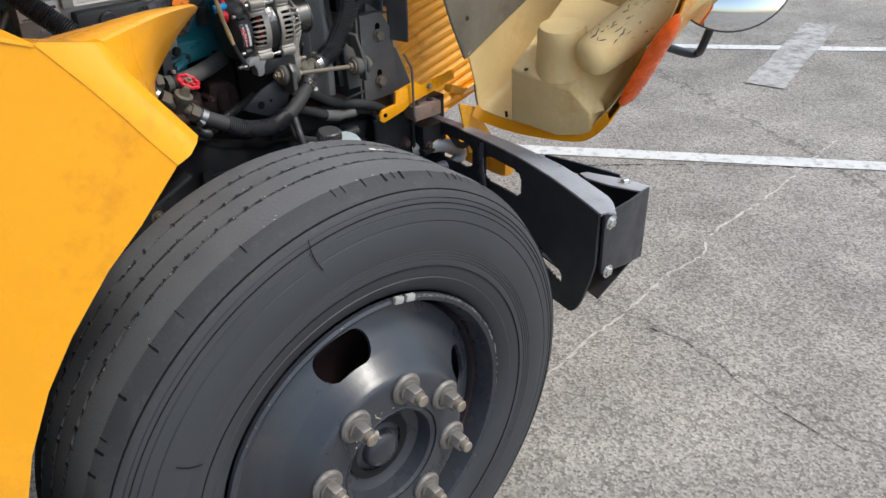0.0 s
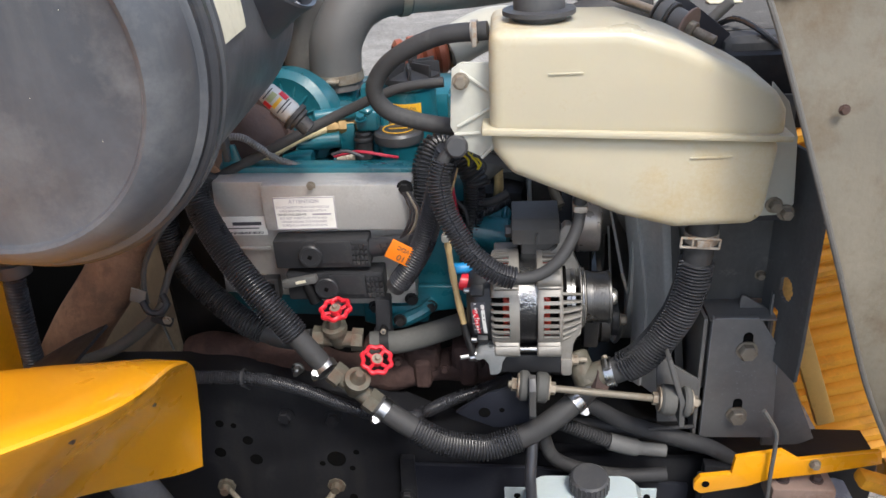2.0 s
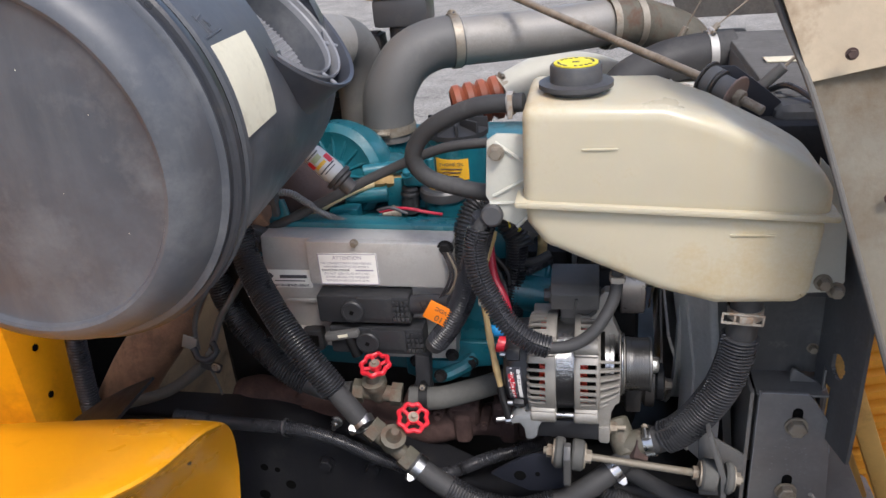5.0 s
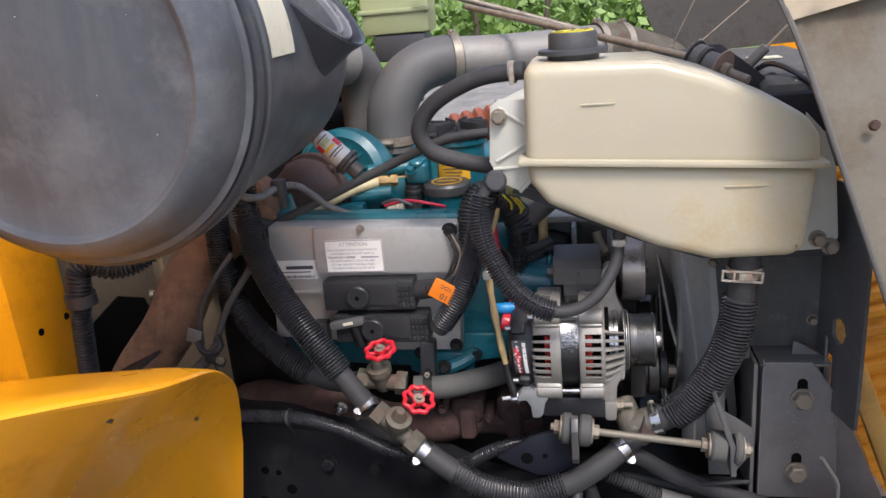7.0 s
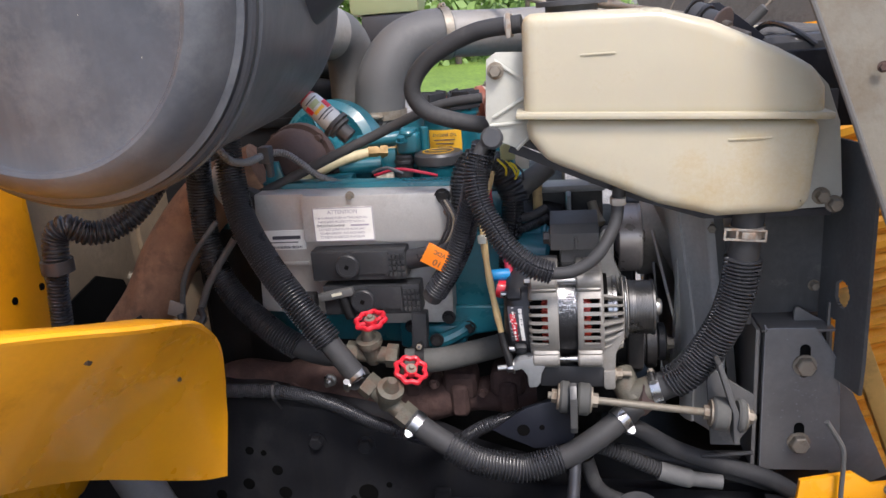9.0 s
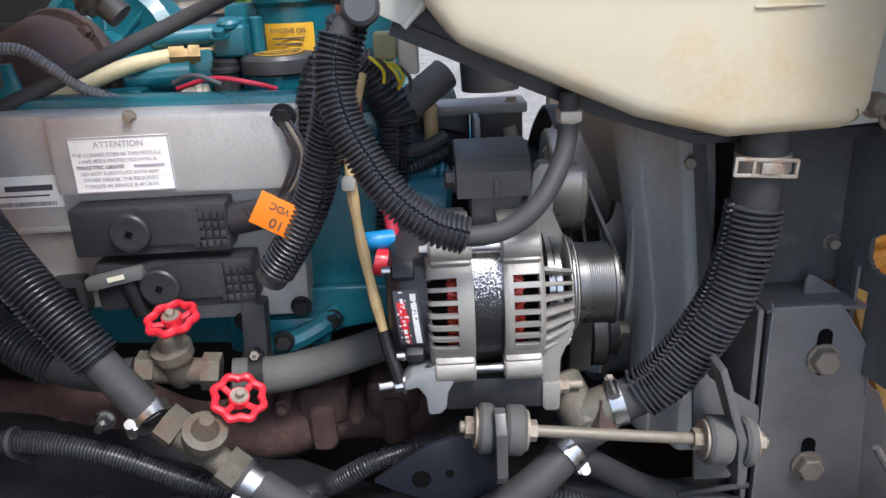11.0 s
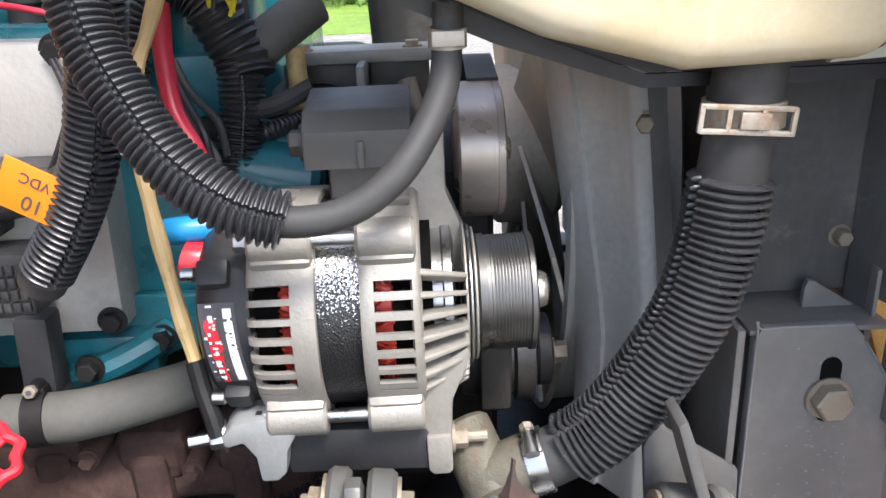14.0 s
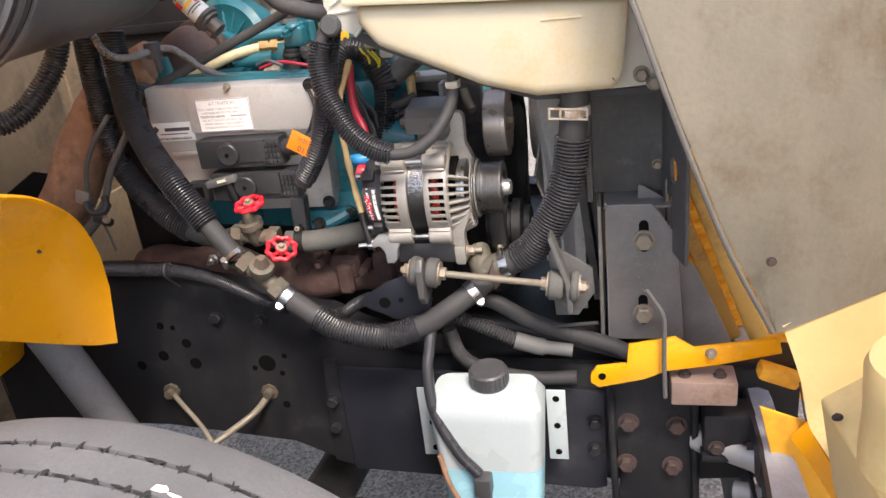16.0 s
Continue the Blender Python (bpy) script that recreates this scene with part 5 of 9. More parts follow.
def tank_half(bm, pts, y0, y1):
    prism(bm, pts, y0, y1)
    return bevel_all(bm, 0.017, 4)


bm = B()
tank_half(bm, up_, -0.034, 0.125)
for v in bm.verts:
    if v.co.y > 0.02:
        v.co.y = 0.02 + (v.co.y - 0.02) * lerp(1.0, 0.45, min(1, max(0, (v.co.x + 0.2) / 0.2)))
part("upper_shell", bm, "tank", tank, angle=50)
bm = B()
tank_half(bm, dn_[:1] + dn_[1:], -0.028, 0.12)
part("lower_shell", bm, "tank", tank, angle=50)
bm = B()
rbox(bm, (-0.177, 0.045, 1.3555), (0.366, 0.17, 0.009), 0.0045, pose(0, 0, 0, 0, 3.2, 0))
part("seam", bm, "tank", tank, "moulded seam round the tank")
cap = B()
CC = V((-0.288, 0.035, 1.482))
lathe(cap, CC, (0, 0, 1), [(0, 0.0), (0, 0.032), (0.008, 0.033), (0.007, 0.044), (0.0125, 0.044), (0.0135, 0.031)] + [(0.031, 0.0305), (0.0335, 0.029), (0.0335, 0.0)], 48)
cp = part("cap", cap, "plastic", tank, "black pressure cap with a yellow top")
bm = B()
rod(bm, CC + V((0, 0, 0.0335)), CC + V((0, 0, 0.035)), 0.026, seg=32)
yd = part("disc", bm, "lemon", cp, "worn yellow warning disc")
bm = B()
for k in range(20):
    a = 2 * math.pi * k / 20
    if k % 5 != 4:
        rbox(bm, CC + V((math.cos(a) * 0.0205, math.sin(a) * 0.0205, 0.0352)), (0.004, 0.0028, 0.0006), 0, Matrix.Rotation(a + 1.57, 4, "Z"))
rbox(bm, CC + V((0, 0, 0.0352)), (0.008, 0.005, 0.0006), 0)
part("print_bar", bm, "ink", yd)
bm = B()
prism(bm, [(-0.395, 1.432), (-0.383, 1.44), (-0.345, 1.438), (-0.345, 1.33), (-0.36, 1.318), (-0.385, 1.33), (-0.4, 1.36)], 0.006, 0.012)
part("left_flange", bevel_all(bm, 0.001), "tank_flange", tank, "pale ribbed mounting flange")
for (xa, za), (xb, zb) in (((-.345, 1.40), (-.385, 1.43)), ((-.345, 1.385), (-.39, 1.36)), ((-.345, 1.352), (-.395, 1.35)), ((-.345, 1.335), (-.362, 1.318))):
    bm = B()
    rod(bm, (xa, .004, za), (xb, .005, zb), .0025, seg=8)
    part("flange_rib", bm, "tank_flange", tank)
bm = B()
prism(bm, [(-0.01, 1.40), (0.012, 1.375), (0.028, 1.33), (0.036, 1.24), (0.03, 1.225), (-0.03, 1.222), (-0.012, 1.25)], 0.014, 0.02)
part("right_flange", bevel_all(bm, 0.001), "tank_flange", tank)
for x, y, z in ((-.384, .005, 1.418), (.011, .014, 1.239), (.027, .014, 1.228)):
    bm = B()
    hexbolt(bm, (x, y, z), ax, 0.008, 0.012)
    part("bolt", bm, "bolt", tank)
for x0, x1, z in ((-0.28, -0.24, 1.432), (-0.11, -0.06, 1.322)):
    bm = B()
    rbox(bm, ((x0 + x1) / 2, -0.0345 if z > 1.35 else -0.0285, z), (x1 - x0, 0.003, 0.0022), 0.001)
    part("level_mark", bm, "tank", tank)
rnd = random.Random(44)
bm = B()
for k in range(34):
    u = rnd.random() ** 1.3
    x = lerp(-.17, -.045, u) + rnd.uniform(-.01, .01)
    z = 1.4755 - max(0, x + .19) * .47 + .0012
    y = rnd.uniform(-.012, .02) + .01 * u
    q = [(math.cos(t_) * rnd.uniform(.3, 1), math.sin(t_) * rnd.uniform(.3, 1)) for t_ in (0, 1, 2, 3, 4, 5.2)]
    w_, h_ = rnd.uniform(.002, .009), rnd.uniform(.001, .003)
    bm.faces.new([bm.verts.new((x + a * w_, y + b * h_, z - a * w_ * .47)) for a, b in q])
tagged(part("stain", bm, "paper_old", tank, "flaky brownish scabs along the shoulder", smooth=False), kind="stuff")
# black steel cradle under the tank
tb = thing("tank_bracket", (-0.18, 0.08, 1.2), "black steel bracket carrying the coolant tank", "bracket")
bm = B()
prism(bm, [(-0.39, 1.34), (-0.35, 1.335), (-0.2, 1.255), (-0.12, 1.224), (0.03, 1.224), (0.03, 1.219), (-0.125, 1.219), (-0.205, 1.25), (-0.37, 1.325)], 0.03, 0.13)
part("tray", bm, "black", tb, smooth=False)
for y in (0.03, 0.127):
    bm = B()
    prism(bm, [(-0.37, 1.323), (-0.205, 1.249), (-0.125, 1.218), (0.03, 1.218), (0.03, 1.209), (-0.127, 1.2105), (-0.21, 1.2385), (-0.375, 1.311)], y, y + 0.004)
    part("lip", bm, "black", tb, smooth=False)

# ---- radiator side ----
rad = thing("radiator", (0.0, 0.5, 0.8), "black radiator with a steel side channel and shroud", "radiator")
bm = B()
rbox(bm, (0.02, 0.52, 1.1), (0.06, 0.78, 0.56), 0.006)
part("core", bm, "dark", rad)
bm = B()
rbox(bm, (0.03, 0.38, 1.385), (0.14, 0.50, 0.09), 0.022, None, 3)
part("top_tank", bm, "rad_paint", rad)
bm = B()
rbox(bm, (.012, .36, 1.4355), (.05, .032, .002), .0005)
part("sticker", bm, "paper_old", rad)
for k in range(32):
    bm = B()
    rbox(bm, (0.03, 0.17 + k * 0.0135, 1.388), (0.137, 0.0055, 0.091), 0.0025, None, 1)
    part("rib", bm, "rad_paint", rad)
bm = B()
prism(bm, [(-0.065, 0.1), (0.05, 0.1), (0.05, 0.092), (-0.057, 0.092), (-0.057, 0.05), (-0.065, 0.05)], 1.052, 1.36, "xy")
part("side_channel", bevel_all(bm, 0.001), "rad_paint", rad)
bm = B()
NX, NZ_ = 40, 150
grid = {}


def plate_front(z):
    return -0.012 + 0.05 * max(0.0, 1.02 - z)


def plate_hole(y, z):
    return math.hypot((y - 0.040) / 0.0155, (z - 1.098) / 0.019) < 1 or (0.05 < y < 0.066 and 1.0 < z < 1.058)


for i in range(NX + 1):
    for k in range(NZ_ + 1):
        z = lerp(0.975, 1.30, k / NZ_)
        y = lerp(0.09, plate_front(z), i / NX)
        grid[i, k] = bm.verts.new((0.0705 - 0.24 * (y + 0.012), y, z))
for i in range(NX):
    for k in range(NZ_):
        c = (grid[i, k].co + grid[i + 1, k + 1].co) / 2
        if not plate_hole(c.y, c.z):
            bm.faces.new((grid[i, k], grid[i + 1, k], grid[i + 1, k + 1], grid[i, k + 1]))
for v in [v for v in bm.verts if not v.link_faces]:
    bm.verts.remove(v)
bmesh.ops.recalc_face_normals(bm, faces=bm.faces)
bmesh.ops.solidify(bm, geom=list(bm.faces), thickness=0.005)
part("side_plate", bm, "rad_paint", rad, "black side plate with a round and a long hole")
for x, y, z in ((.026, .121, 1.064), (.0345, .094, 1.092)):
    bm = B()
    hexbolt(bm, (x, y, z), ax, .006, .01)
    part("bolt", bm, "bolt", rad)
sup = thing("radiator_support", (0.0, 0.045, 0.83), "black steel radiator support bracket with two slotted bolts", "bracket")
bm = B()
prism(bm, [(-0.041, 0.83), (-0.041, 1.039), (-0.036, 1.05), (0.024, 1.05), (0.034, 1.038), (0.056, 1.0), (0.062, 0.95), (0.07, 0.83)], 0.042, 0.05)
part("face", bevel_all(bm, 0.0025), "support_paint", sup, "worn grey-black face plate")
bm = B()
rbox(bm, (-0.049, 0.102, 0.94), (0.006, 0.118, 0.215), 0.002)
part("flange", bm, "support_paint", sup, "scuffed grey side flange")
bm = B()
prism(bm, [(.06, .9), (.058, 1.033), (.05, 1.041), (.013, 1.0655), (.008, 1.066), (.006, 1.06), (.006, 1.03), (-.04, 1.03), (-.04, .9)], .076, .081)
part("back_plate", bevel_all(bm, 0.001), "support_paint", sup, "back plate with a worn slanting edge")
bm = B()
prism(bm, [(.05, 1.01), (.071, .955), (.087, .94), (.142, .812), (.12, .80), (.063, .797), (.06, .9)], .062, .068)
part("gusset", bevel_all(bm, 0.001), "support_paint", sup, "sloping lower gusset plate")
bm = B()
rbox(bm, (.004, .085, 1.044), (.094, .08, .004), .001)
part("top_fold", bm, "support_paint", sup, "folded top shelf of the bracket")
bm = B()
rbox(bm, (.052, .09, 1.062), (.003, .07, .036), .001, pose(0, 0, 0, 0, 0, -12))
part("shelf_wall", bm, "support_paint", sup, "low wall at the end of the shelf")
for x, z in ((0.013, 0.995), (0.011, 0.876)):
    bm = B()
    prism(bm, arc(x, z + .0235, .0068, 0, 180, 8) + arc(x, z - .012, .0068, 180, 360, 8), .0405, .0418)
    part("slot", bm, "void", sup)
    bm = B()
    hexbolt(bm, (x, 0.0415, z), ax, 0.013, 0.013, washer=1.2)
    part("bolt", bm, "bolt", sup)
rnd = random.Random(71)
bm = B()
for k in range(60):
    x, z = rnd.choice((rnd.gauss(.013, .014), rnd.uniform(-.036, .05))), rnd.choice((rnd.gauss(.965, .02), rnd.uniform(.85, 1.04), rnd.gauss(.93, .02)))
    if not (-.037 < x < .05 and .84 < z < 1.045):
        continue
    w_, h_ = rnd.uniform(.0004, .003), rnd.uniform(.0003, .0016)
    bm.faces.new([bm.verts.new((x + math.cos(t_) * w_ * rnd.uniform(.4, 1), .0412, z + math.sin(t_) * h_ * rnd.uniform(.4, 1))) for t_ in (0, 1.2, 2.5, 3.8, 5)])
tagged(part("paint_chip", bm, "mouth_edge", sup, "pale chips and scratches in the paint", smooth=False), kind="stuff")
for pts in ([(-.0395, .0415, .835), (-.0395, .0415, 1.038), (-.035, .0415, 1.0485), (.023, .0415, 1.0485)], [(.033, .0415, 1.037), (.055, .0415, .999), (.061, .0415, .95)]):
    bm = B()
    sweep(bm, pts, .0008, 6, .004)
    part("worn_edge", bm, "mouth_edge", sup, "bare worn edge of the plate")
# fan shroud and fan
shroud = thing("fan_shroud", (-0.1, 0.45, 0.9), "dark grey plastic fan shroud ring", "shroud")
bm = B()
FC = V((-0.10, 0.47, 1.08))
lathe(bm, FC, (1, 0, 0), [(-0.04, 0.29), (-0.03, 0.28), (0.03, 0.278), (0.045, 0.288), (0.05, 0.30), (0.045, 0.31), (0.025, 0.288), (-0.03, 0.29), (-0.038, 0.30)], 72, close=True)
part("ring", bm, "grey_plastic", shroud)
bm = B()
rows = []
for k in range(15):
    z = lerp(.84, 1.36, k / 14)
    e = lerp(-.1165, -.1495, max(0.0, (z - 1.0) / .22)) - .012 * max(0, 1 - z) 
    f_ = -.0865 - .018 * max(0.0, (z - 1.03) / .166)
    rows.append([(e - .008, .19, z), (e - .006, .182, z), (e - .001, .172, z), (e + .004, .166, z), (e + .008, .169, z), (f_ - .006, .142, z), (f_ - .002, .131, z), (f_, .129, z), (f_ + .0125, .128, z)])
patch(bm, rows, .0035)
part("side_wall", bm, "shroud_wall", shroud, "dusty grey side wall of the shroud with a rolled edge", angle=50)
bm = B()
rows = [[(-.0805 - .017 * (z - 1.03) / .166, .118, z), (-.0685 - .017 * (z - 1.03) / .166, .116, z), (-.067 - .017 * (z - 1.03) / .166, .16, z)] for z in (.86, 1.03, 1.2, 1.34)]
patch(bm, rows, .003)
part("edge_strip", bm, "grey_paint", shroud, "worn edge of the radiator frame")
bm = B()
hexbolt(bm, (-0.0955, 0.127, 1.171), (-0.3, -1, 0), 0.0065, 0.012)
part("bolt", bm, "bolt", shroud)
fan = thing("cooling_fan", (-0.14, 0.42, 0.8), "dark plastic cooling fan behind the alternator pulley", "fan")
for k in range(9):
    a = 2 * math.pi * k / 9
    d1 = V((0, math.cos(a), math.sin(a)))
    t1 = V((0, -math.sin(a), math.cos(a)))
    bm = B()
    rows = []
    for i in range(6):
        r = 0.08 + i * 0.042
        w_ = 0.05 + 0.006 * i
        rows.append([FC + V((-0.03 + 0.02 * s_, 0, 0)) + d1 * r + t1 * w_ * s_ for s_ in (-1, -0.3, 0.4, 1)])
    patch(bm, rows, 0.004)
    part("blade", bm, "fan", fan)
bm = B()
rod(bm, FC + V((-0.08, 0, 0)), FC + V((0.0, 0, 0)), 0.09, seg=32, bevel=0.01)
part("hub", bm, "fan", fan)

# ---- engine ----
engine = thing("engine", (-0.55, 0.4, 0.75), "teal painted diesel engine with an aluminium control module", "engine")
bm = B()
rbox(bm, (-0.58, 0.42, 0.98), (0.56, 0.44, 0.42), 0.03)
part("block", bm, "dark", engine)
bm = B()
rbox(bm, (-0.56, 0.44, 0.77), (0.62, 0.36, 0.34), 0.04)
part("oil_pan", bm, "dark", engine)
bm = B()
rbox(bm, (-0.255, 0.34, 0.98), (0.12, 0.3, 0.3), 0.03)
part("front_cover", bm, "dark", engine)
bm = B()
rbox(bm, (-0.62, 0.40, 1.20), (0.50, 0.42, 0.05), 0.012)
part("head", bm, "teal", engine)
bm = B()
rbox(bm, (-0.58, 0.50, 1.25), (0.42, 0.16, 0.08), 0.025)
part("valve_cover", bm, "teal", engine)
bm = B()
prism(bm, [(-0.79, 1.26), (-0.46, 1.25), (-0.44, 1.17), (-0.385, 1.15), (-0.33, 1.11), (-0.33, 1.0), (-0.42, 1.03), (-0.46, 1.012), (-0.53, 0.985), (-0.80, 1.0)], 0.155, 0.19)
part("front_plate", bevel_all(bm, 0.006), "teal", engine)
bm = B()
prism(bm, [(-.57, 1.055), (-.39, 1.05), (-.388, 1.012), (-.45, 1.004), (-.494, .983), (-.54, .975), (-.57, .985)], .143, .154)
part("lug_plate", bevel_all(bm, .004, 3), "teal", engine, "smooth teal plate round the lug")
# teal lug with bolts under the module
bm = B()
sweep(bm, [(-0.53, 0.12, 1.0), (-0.50, 0.118, 1.005), (-0.47, 0.13, 1.015), (-0.455, 0.145, 1.022)], 0.012, 10, 0.006)
rbox(bm, (-0.50, 0.14, 1.01), (0.08, 0.03, 0.035), 0.01)
part("lug", bm, "teal", engine)
for p in ((-.458, .135, 1.02), (-.505, .108, 1.011), (-.545, .12, 1.03)):
    bm = B()
    hexbolt(bm, p, ax, 0.008, 0.01)
    part("bolt", bm, "dark", engine)
bm = B()
prism(bm, [(-0.768, 1.24), (-0.762, 1.292), (-0.742, 1.292), (-0.735, 1.262), (-.715, 1.248), (-.715, 1.24)], 0.160, 0.166)
part("lifting_eye", bevel_all(bm, 0.001), "teal", engine)
bm = B()
rbox(bm, (-0.36, 0.46, 1.09), (0.22, 0.2, 0.13), 0.02)
part("gear_cover", bm, "teal", engine)
bm = B()
rbox(bm, (-0.865, 0.34, 0.93), (0.14, 0.26, 0.5), 0.03, None, 3)
part("flywheel_housing", bm, "dark", engine, "oily black flywheel housing")
bm = B()
rbox(bm, (-0.33, 0.36, 1.08), (0.12, 0.05, 0.13), 0.015)
part("pump_body", bm, "dark", engine)
bm = B()
rod(bm, (-0.395, 0.17, 1.135), (-0.33, 0.17, 1.125), 0.03, seg=24, bevel=0.006)
part("water_outlet", bm, "teal", engine)
for a, b, r in (((-.64, .262, 1.30), (-.555, .285, 1.302), .011), ((-.67, .25, 1.262), (-.60, .262, 1.262), .014), ((-.545, .27, 1.235), (-.545, .27, 1.318), .009), ((-.528, .275, 1.235), (-.528, .275, 1.318), .007)):
    bm = B()
    rod(bm, a, b, r, seg=16, bevel=.002)
    part("rail_pipe", bm, "teal", engine)
for x, y, z in ((-.60, .22, 1.235), (-.66, .21, 1.238), (-.44, .21, 1.235), (-.56, .24, 1.30), (-.47, .23, 1.235)):
    bm = B()
    hexbolt(bm, (x, y, z), (0, -.3, 1), .007, .009)
    part("bolt", bm, "teal", engine)
for x, y, z, sx, sy, sz in ((-.59, .275, 1.262, .03, .03, .05), (-.665, .225, 1.24, .05, .03, .03), (-.43, .23, 1.235, .05, .06, .05), (-.40, .26, 1.28, .04, .08, .12)):
    bm = B()
    rbox(bm, (x, y, z), (sx, sy, sz), .006)
    part("boss", bm, "teal", engine)
# turbocharger
turbo = thing("turbocharger", (-0.72, 0.36, 1.22), "teal finned turbocharger compressor housing", "turbocharger")
TC = V((-0.70, 0.31, 1.278))
td = V((-0.15, -0.9, 0.15)).normalized()
bm = B()
lathe(bm, TC, td, [(-0.08, 0.0), (-0.08, 0.05), (-0.06, 0.08), (-0.02, 0.092), (0.012, 0.089), (0.02, 0.076), (0.012, 0.055), (0.012, 0.03), (0.03, 0.026), (0.03, 0.0)], 40)
part("housing", bm, "teal", turbo)
_, tu, tw = axes(td)
for k in range(16):
    a = 2 * math.pi * k / 16
    d1 = tu * math.cos(a) + tw * math.sin(a)
    bm = B()
    rod(bm, TC + td * 0.012 + d1 * 0.03, TC + td * 0.014 + d1 * 0.068, 0.003, seg=6)
    part("fin", bm, "teal", turbo)
bm = B()
rod(bm, V((-.642, .43, 1.20)), V((-.642, .43, 1.318)), 0.044, seg=28, bevel=0.006)
part("outlet", bm, "teal", turbo)
bm = B()
lathe(bm, (-0.745, 0.24, 1.27), (-0.3, -1, 0.1), [(-0.07, 0), (-0.07, 0.05), (0.0, 0.062), (0.03, 0.05), (0.045, 0.03), (0.05, 0)], 28)
exel = thing("exhaust_elbow", (-0.745, 0.24, 1.2), "rust-brown cast exhaust elbow below the turbocharger", "exhaust")
part("elbow", bm, "rust", exel)
bm = B()
lathe(bm, (-0.745, 0.24, 1.27), (-0.3, -1, 0.1), [(-0.03, 0.05), (-0.03, 0.068), (-0.026, 0.07), (-0.018, 0.07), (-0.014, 0.068), (-0.014, 0.05)], 32, close=True)
part("flange", bm, "rust", exel)
dd_, eu_, ew_ = axes((-0.3, -1, 0.1))
for k in range(4):
    a = radians(45 + 90 * k)
    bm = B()
    hexbolt(bm, V((-0.745, 0.24, 1.27)) - V(dd_) * 0.014 + (V(eu_) * math.cos(a) + V(ew_) * math.sin(a)) * 0.062, dd_, 0.007, 0.008)
    part("bolt", bm, "rust", exel)
# rusty exhaust manifold along the side
manifold = thing("exhaust_manifold", (-0.6, 0.13, 0.87), "rust-brown cast iron exhaust manifold", "exhaust manifold")
bm = B()
sweep(bm, [(-0.88, 0.15, 0.92), (-0.74, 0.13, 0.935), (-0.6, 0.125, 0.905), (-0.48, 0.135, 0.902), (-0.36, 0.15, 0.905)], lambda s: 0.032 + 0.006 * math.sin(s * 40), 18, 0.012)
part("log", bm, "manifold", manifold)
for x, z in ((-0.74, 0.935), (-0.548, 0.933), (-0.476, 0.928), (-0.40, 0.932)):
    bm = B()
    rbox(bm, (x, 0.136, z), (0.056, 0.06, 0.046), 0.016, None, 3)
    rbox(bm, (x, 0.122, z - .02), (0.03, 0.05, 0.056), 0.013, None, 3)
    part("port", bm, "manifold", manifold)
for x, z in ((-0.512, 0.945), (-0.437, 0.93)):
    bm = B()
    rod(bm, (x, .13, z), (x, .09, z), .008, seg=14, bevel=.002)
    hexbolt(bm, (x, 0.09, z), ax, 0.006, 0.008)
    part("stud", bm, "manifold", manifold)
bm = B()
sweep(bm, [(-0.78, 0.19, 1.275), (-0.87, 0.18, 1.235), (-0.945, 0.165, 1.15), (-0.99, 0.15, 1.07), (-1.06, 0.13, 0.98), (-1.13, 0.12, 0.86), (-1.16, 0.12, 0.7)], 0.046, 28, 0.012)
whole("exhaust_pipe", bm, "exhaust", "brown heat-stained exhaust pipe beside the firewall", "pipe")
bm = B()
lathe(bm, (-0.812, 0.187, 1.258), (-0.85, -0.1, -0.5), [(0.0, 0.048), (0.0, 0.053), (0.034, 0.053), (0.034, 0.048)], 32)
whole("exhaust_clamp", bm, "alu_dull", "wide dull steel band clamp round the exhaust pipe", "clamp")

# control module on the side of the engine
ecm = thing("engine_control_module", (-0.62, 0.12, 1.03), "dull cast aluminium engine control module with paper labels", "control module")
bm = B()
prism(bm, [(-0.785, 1.06), (-0.772, 1.25), (-0.47, 1.242), (-0.478, 1.035), (-0.62, 1.035), (-0.64, 1.05)], 0.118, 0.16)
part("housing", bevel_all(bm, 0.004), "alu_dull", ecm)
bm = B()
rbox(bm, (-0.585, 0.112, 1.209), (0.222, 0.016, 0.074), 0.006, pose(0, 0, 0, 0, 1.2, 0))
part("cover", bm, "alu_dull", ecm)
for p, r in (((-.617, .106, 1.245), .005), ((-.479, .106, 1.238), .009), ((-.474, .112, 1.215), .006), ((-.485, .116, 1.045), .008)):
    bm = B()
    hexbolt(bm, p, ax, r, 0.008)
    part("bolt", bm, "dark" if r > 0.006 else "bolt", ecm)
bm = B()
rbox(bm, (-0.631, 0.1032, 1.2025), (0.092, 0.0012, 0.052), 0.0)
lab = part("attention_label", bm, "paper", ecm, "white printed label")
bm = B()
for dx, dz, sx, sz in ((0, 0.0253, 0.092, 0.0011), (0, -0.0253, 0.092, 0.0011), (0.0455, 0, 0.0011, 0.051), (-0.0455, 0, 0.0011, 0.051)):
    rbox(bm, (-0.631 + dx, 0.1024, 1.2025 + dz), (sx, 0.0008, sz), 0)
part("border", bm, "print", lab, smooth=False)
words("ATTENTION", 0.0082, pose(-0.631, 0.1022, 1.2215, 90, 0, 0), "print", lab)
for i, t in enumerate(("THE CONNECTORS IN THIS MODULE", "HAVE BEEN PROTECTED WITH A", "DO NOT SUBSTITUTE WITH ANY", "OTHER GREASE. THE REQUIRED", "TORQUE IN SERVICE IS 40 LB-IN.")):
    words(t, 0.0048, pose(-0.634, 0.1022, 1.2125 - 0.0059 * (i if i < 2 else i + 1), 90, 0, 0), "print", lab)
words("DIELECTRIC GREASE", 0.0048, pose(-0.651, 0.1022, 1.2125 - 0.0059 * 2, 90, 0, 0), "ink", lab)
bm = B()
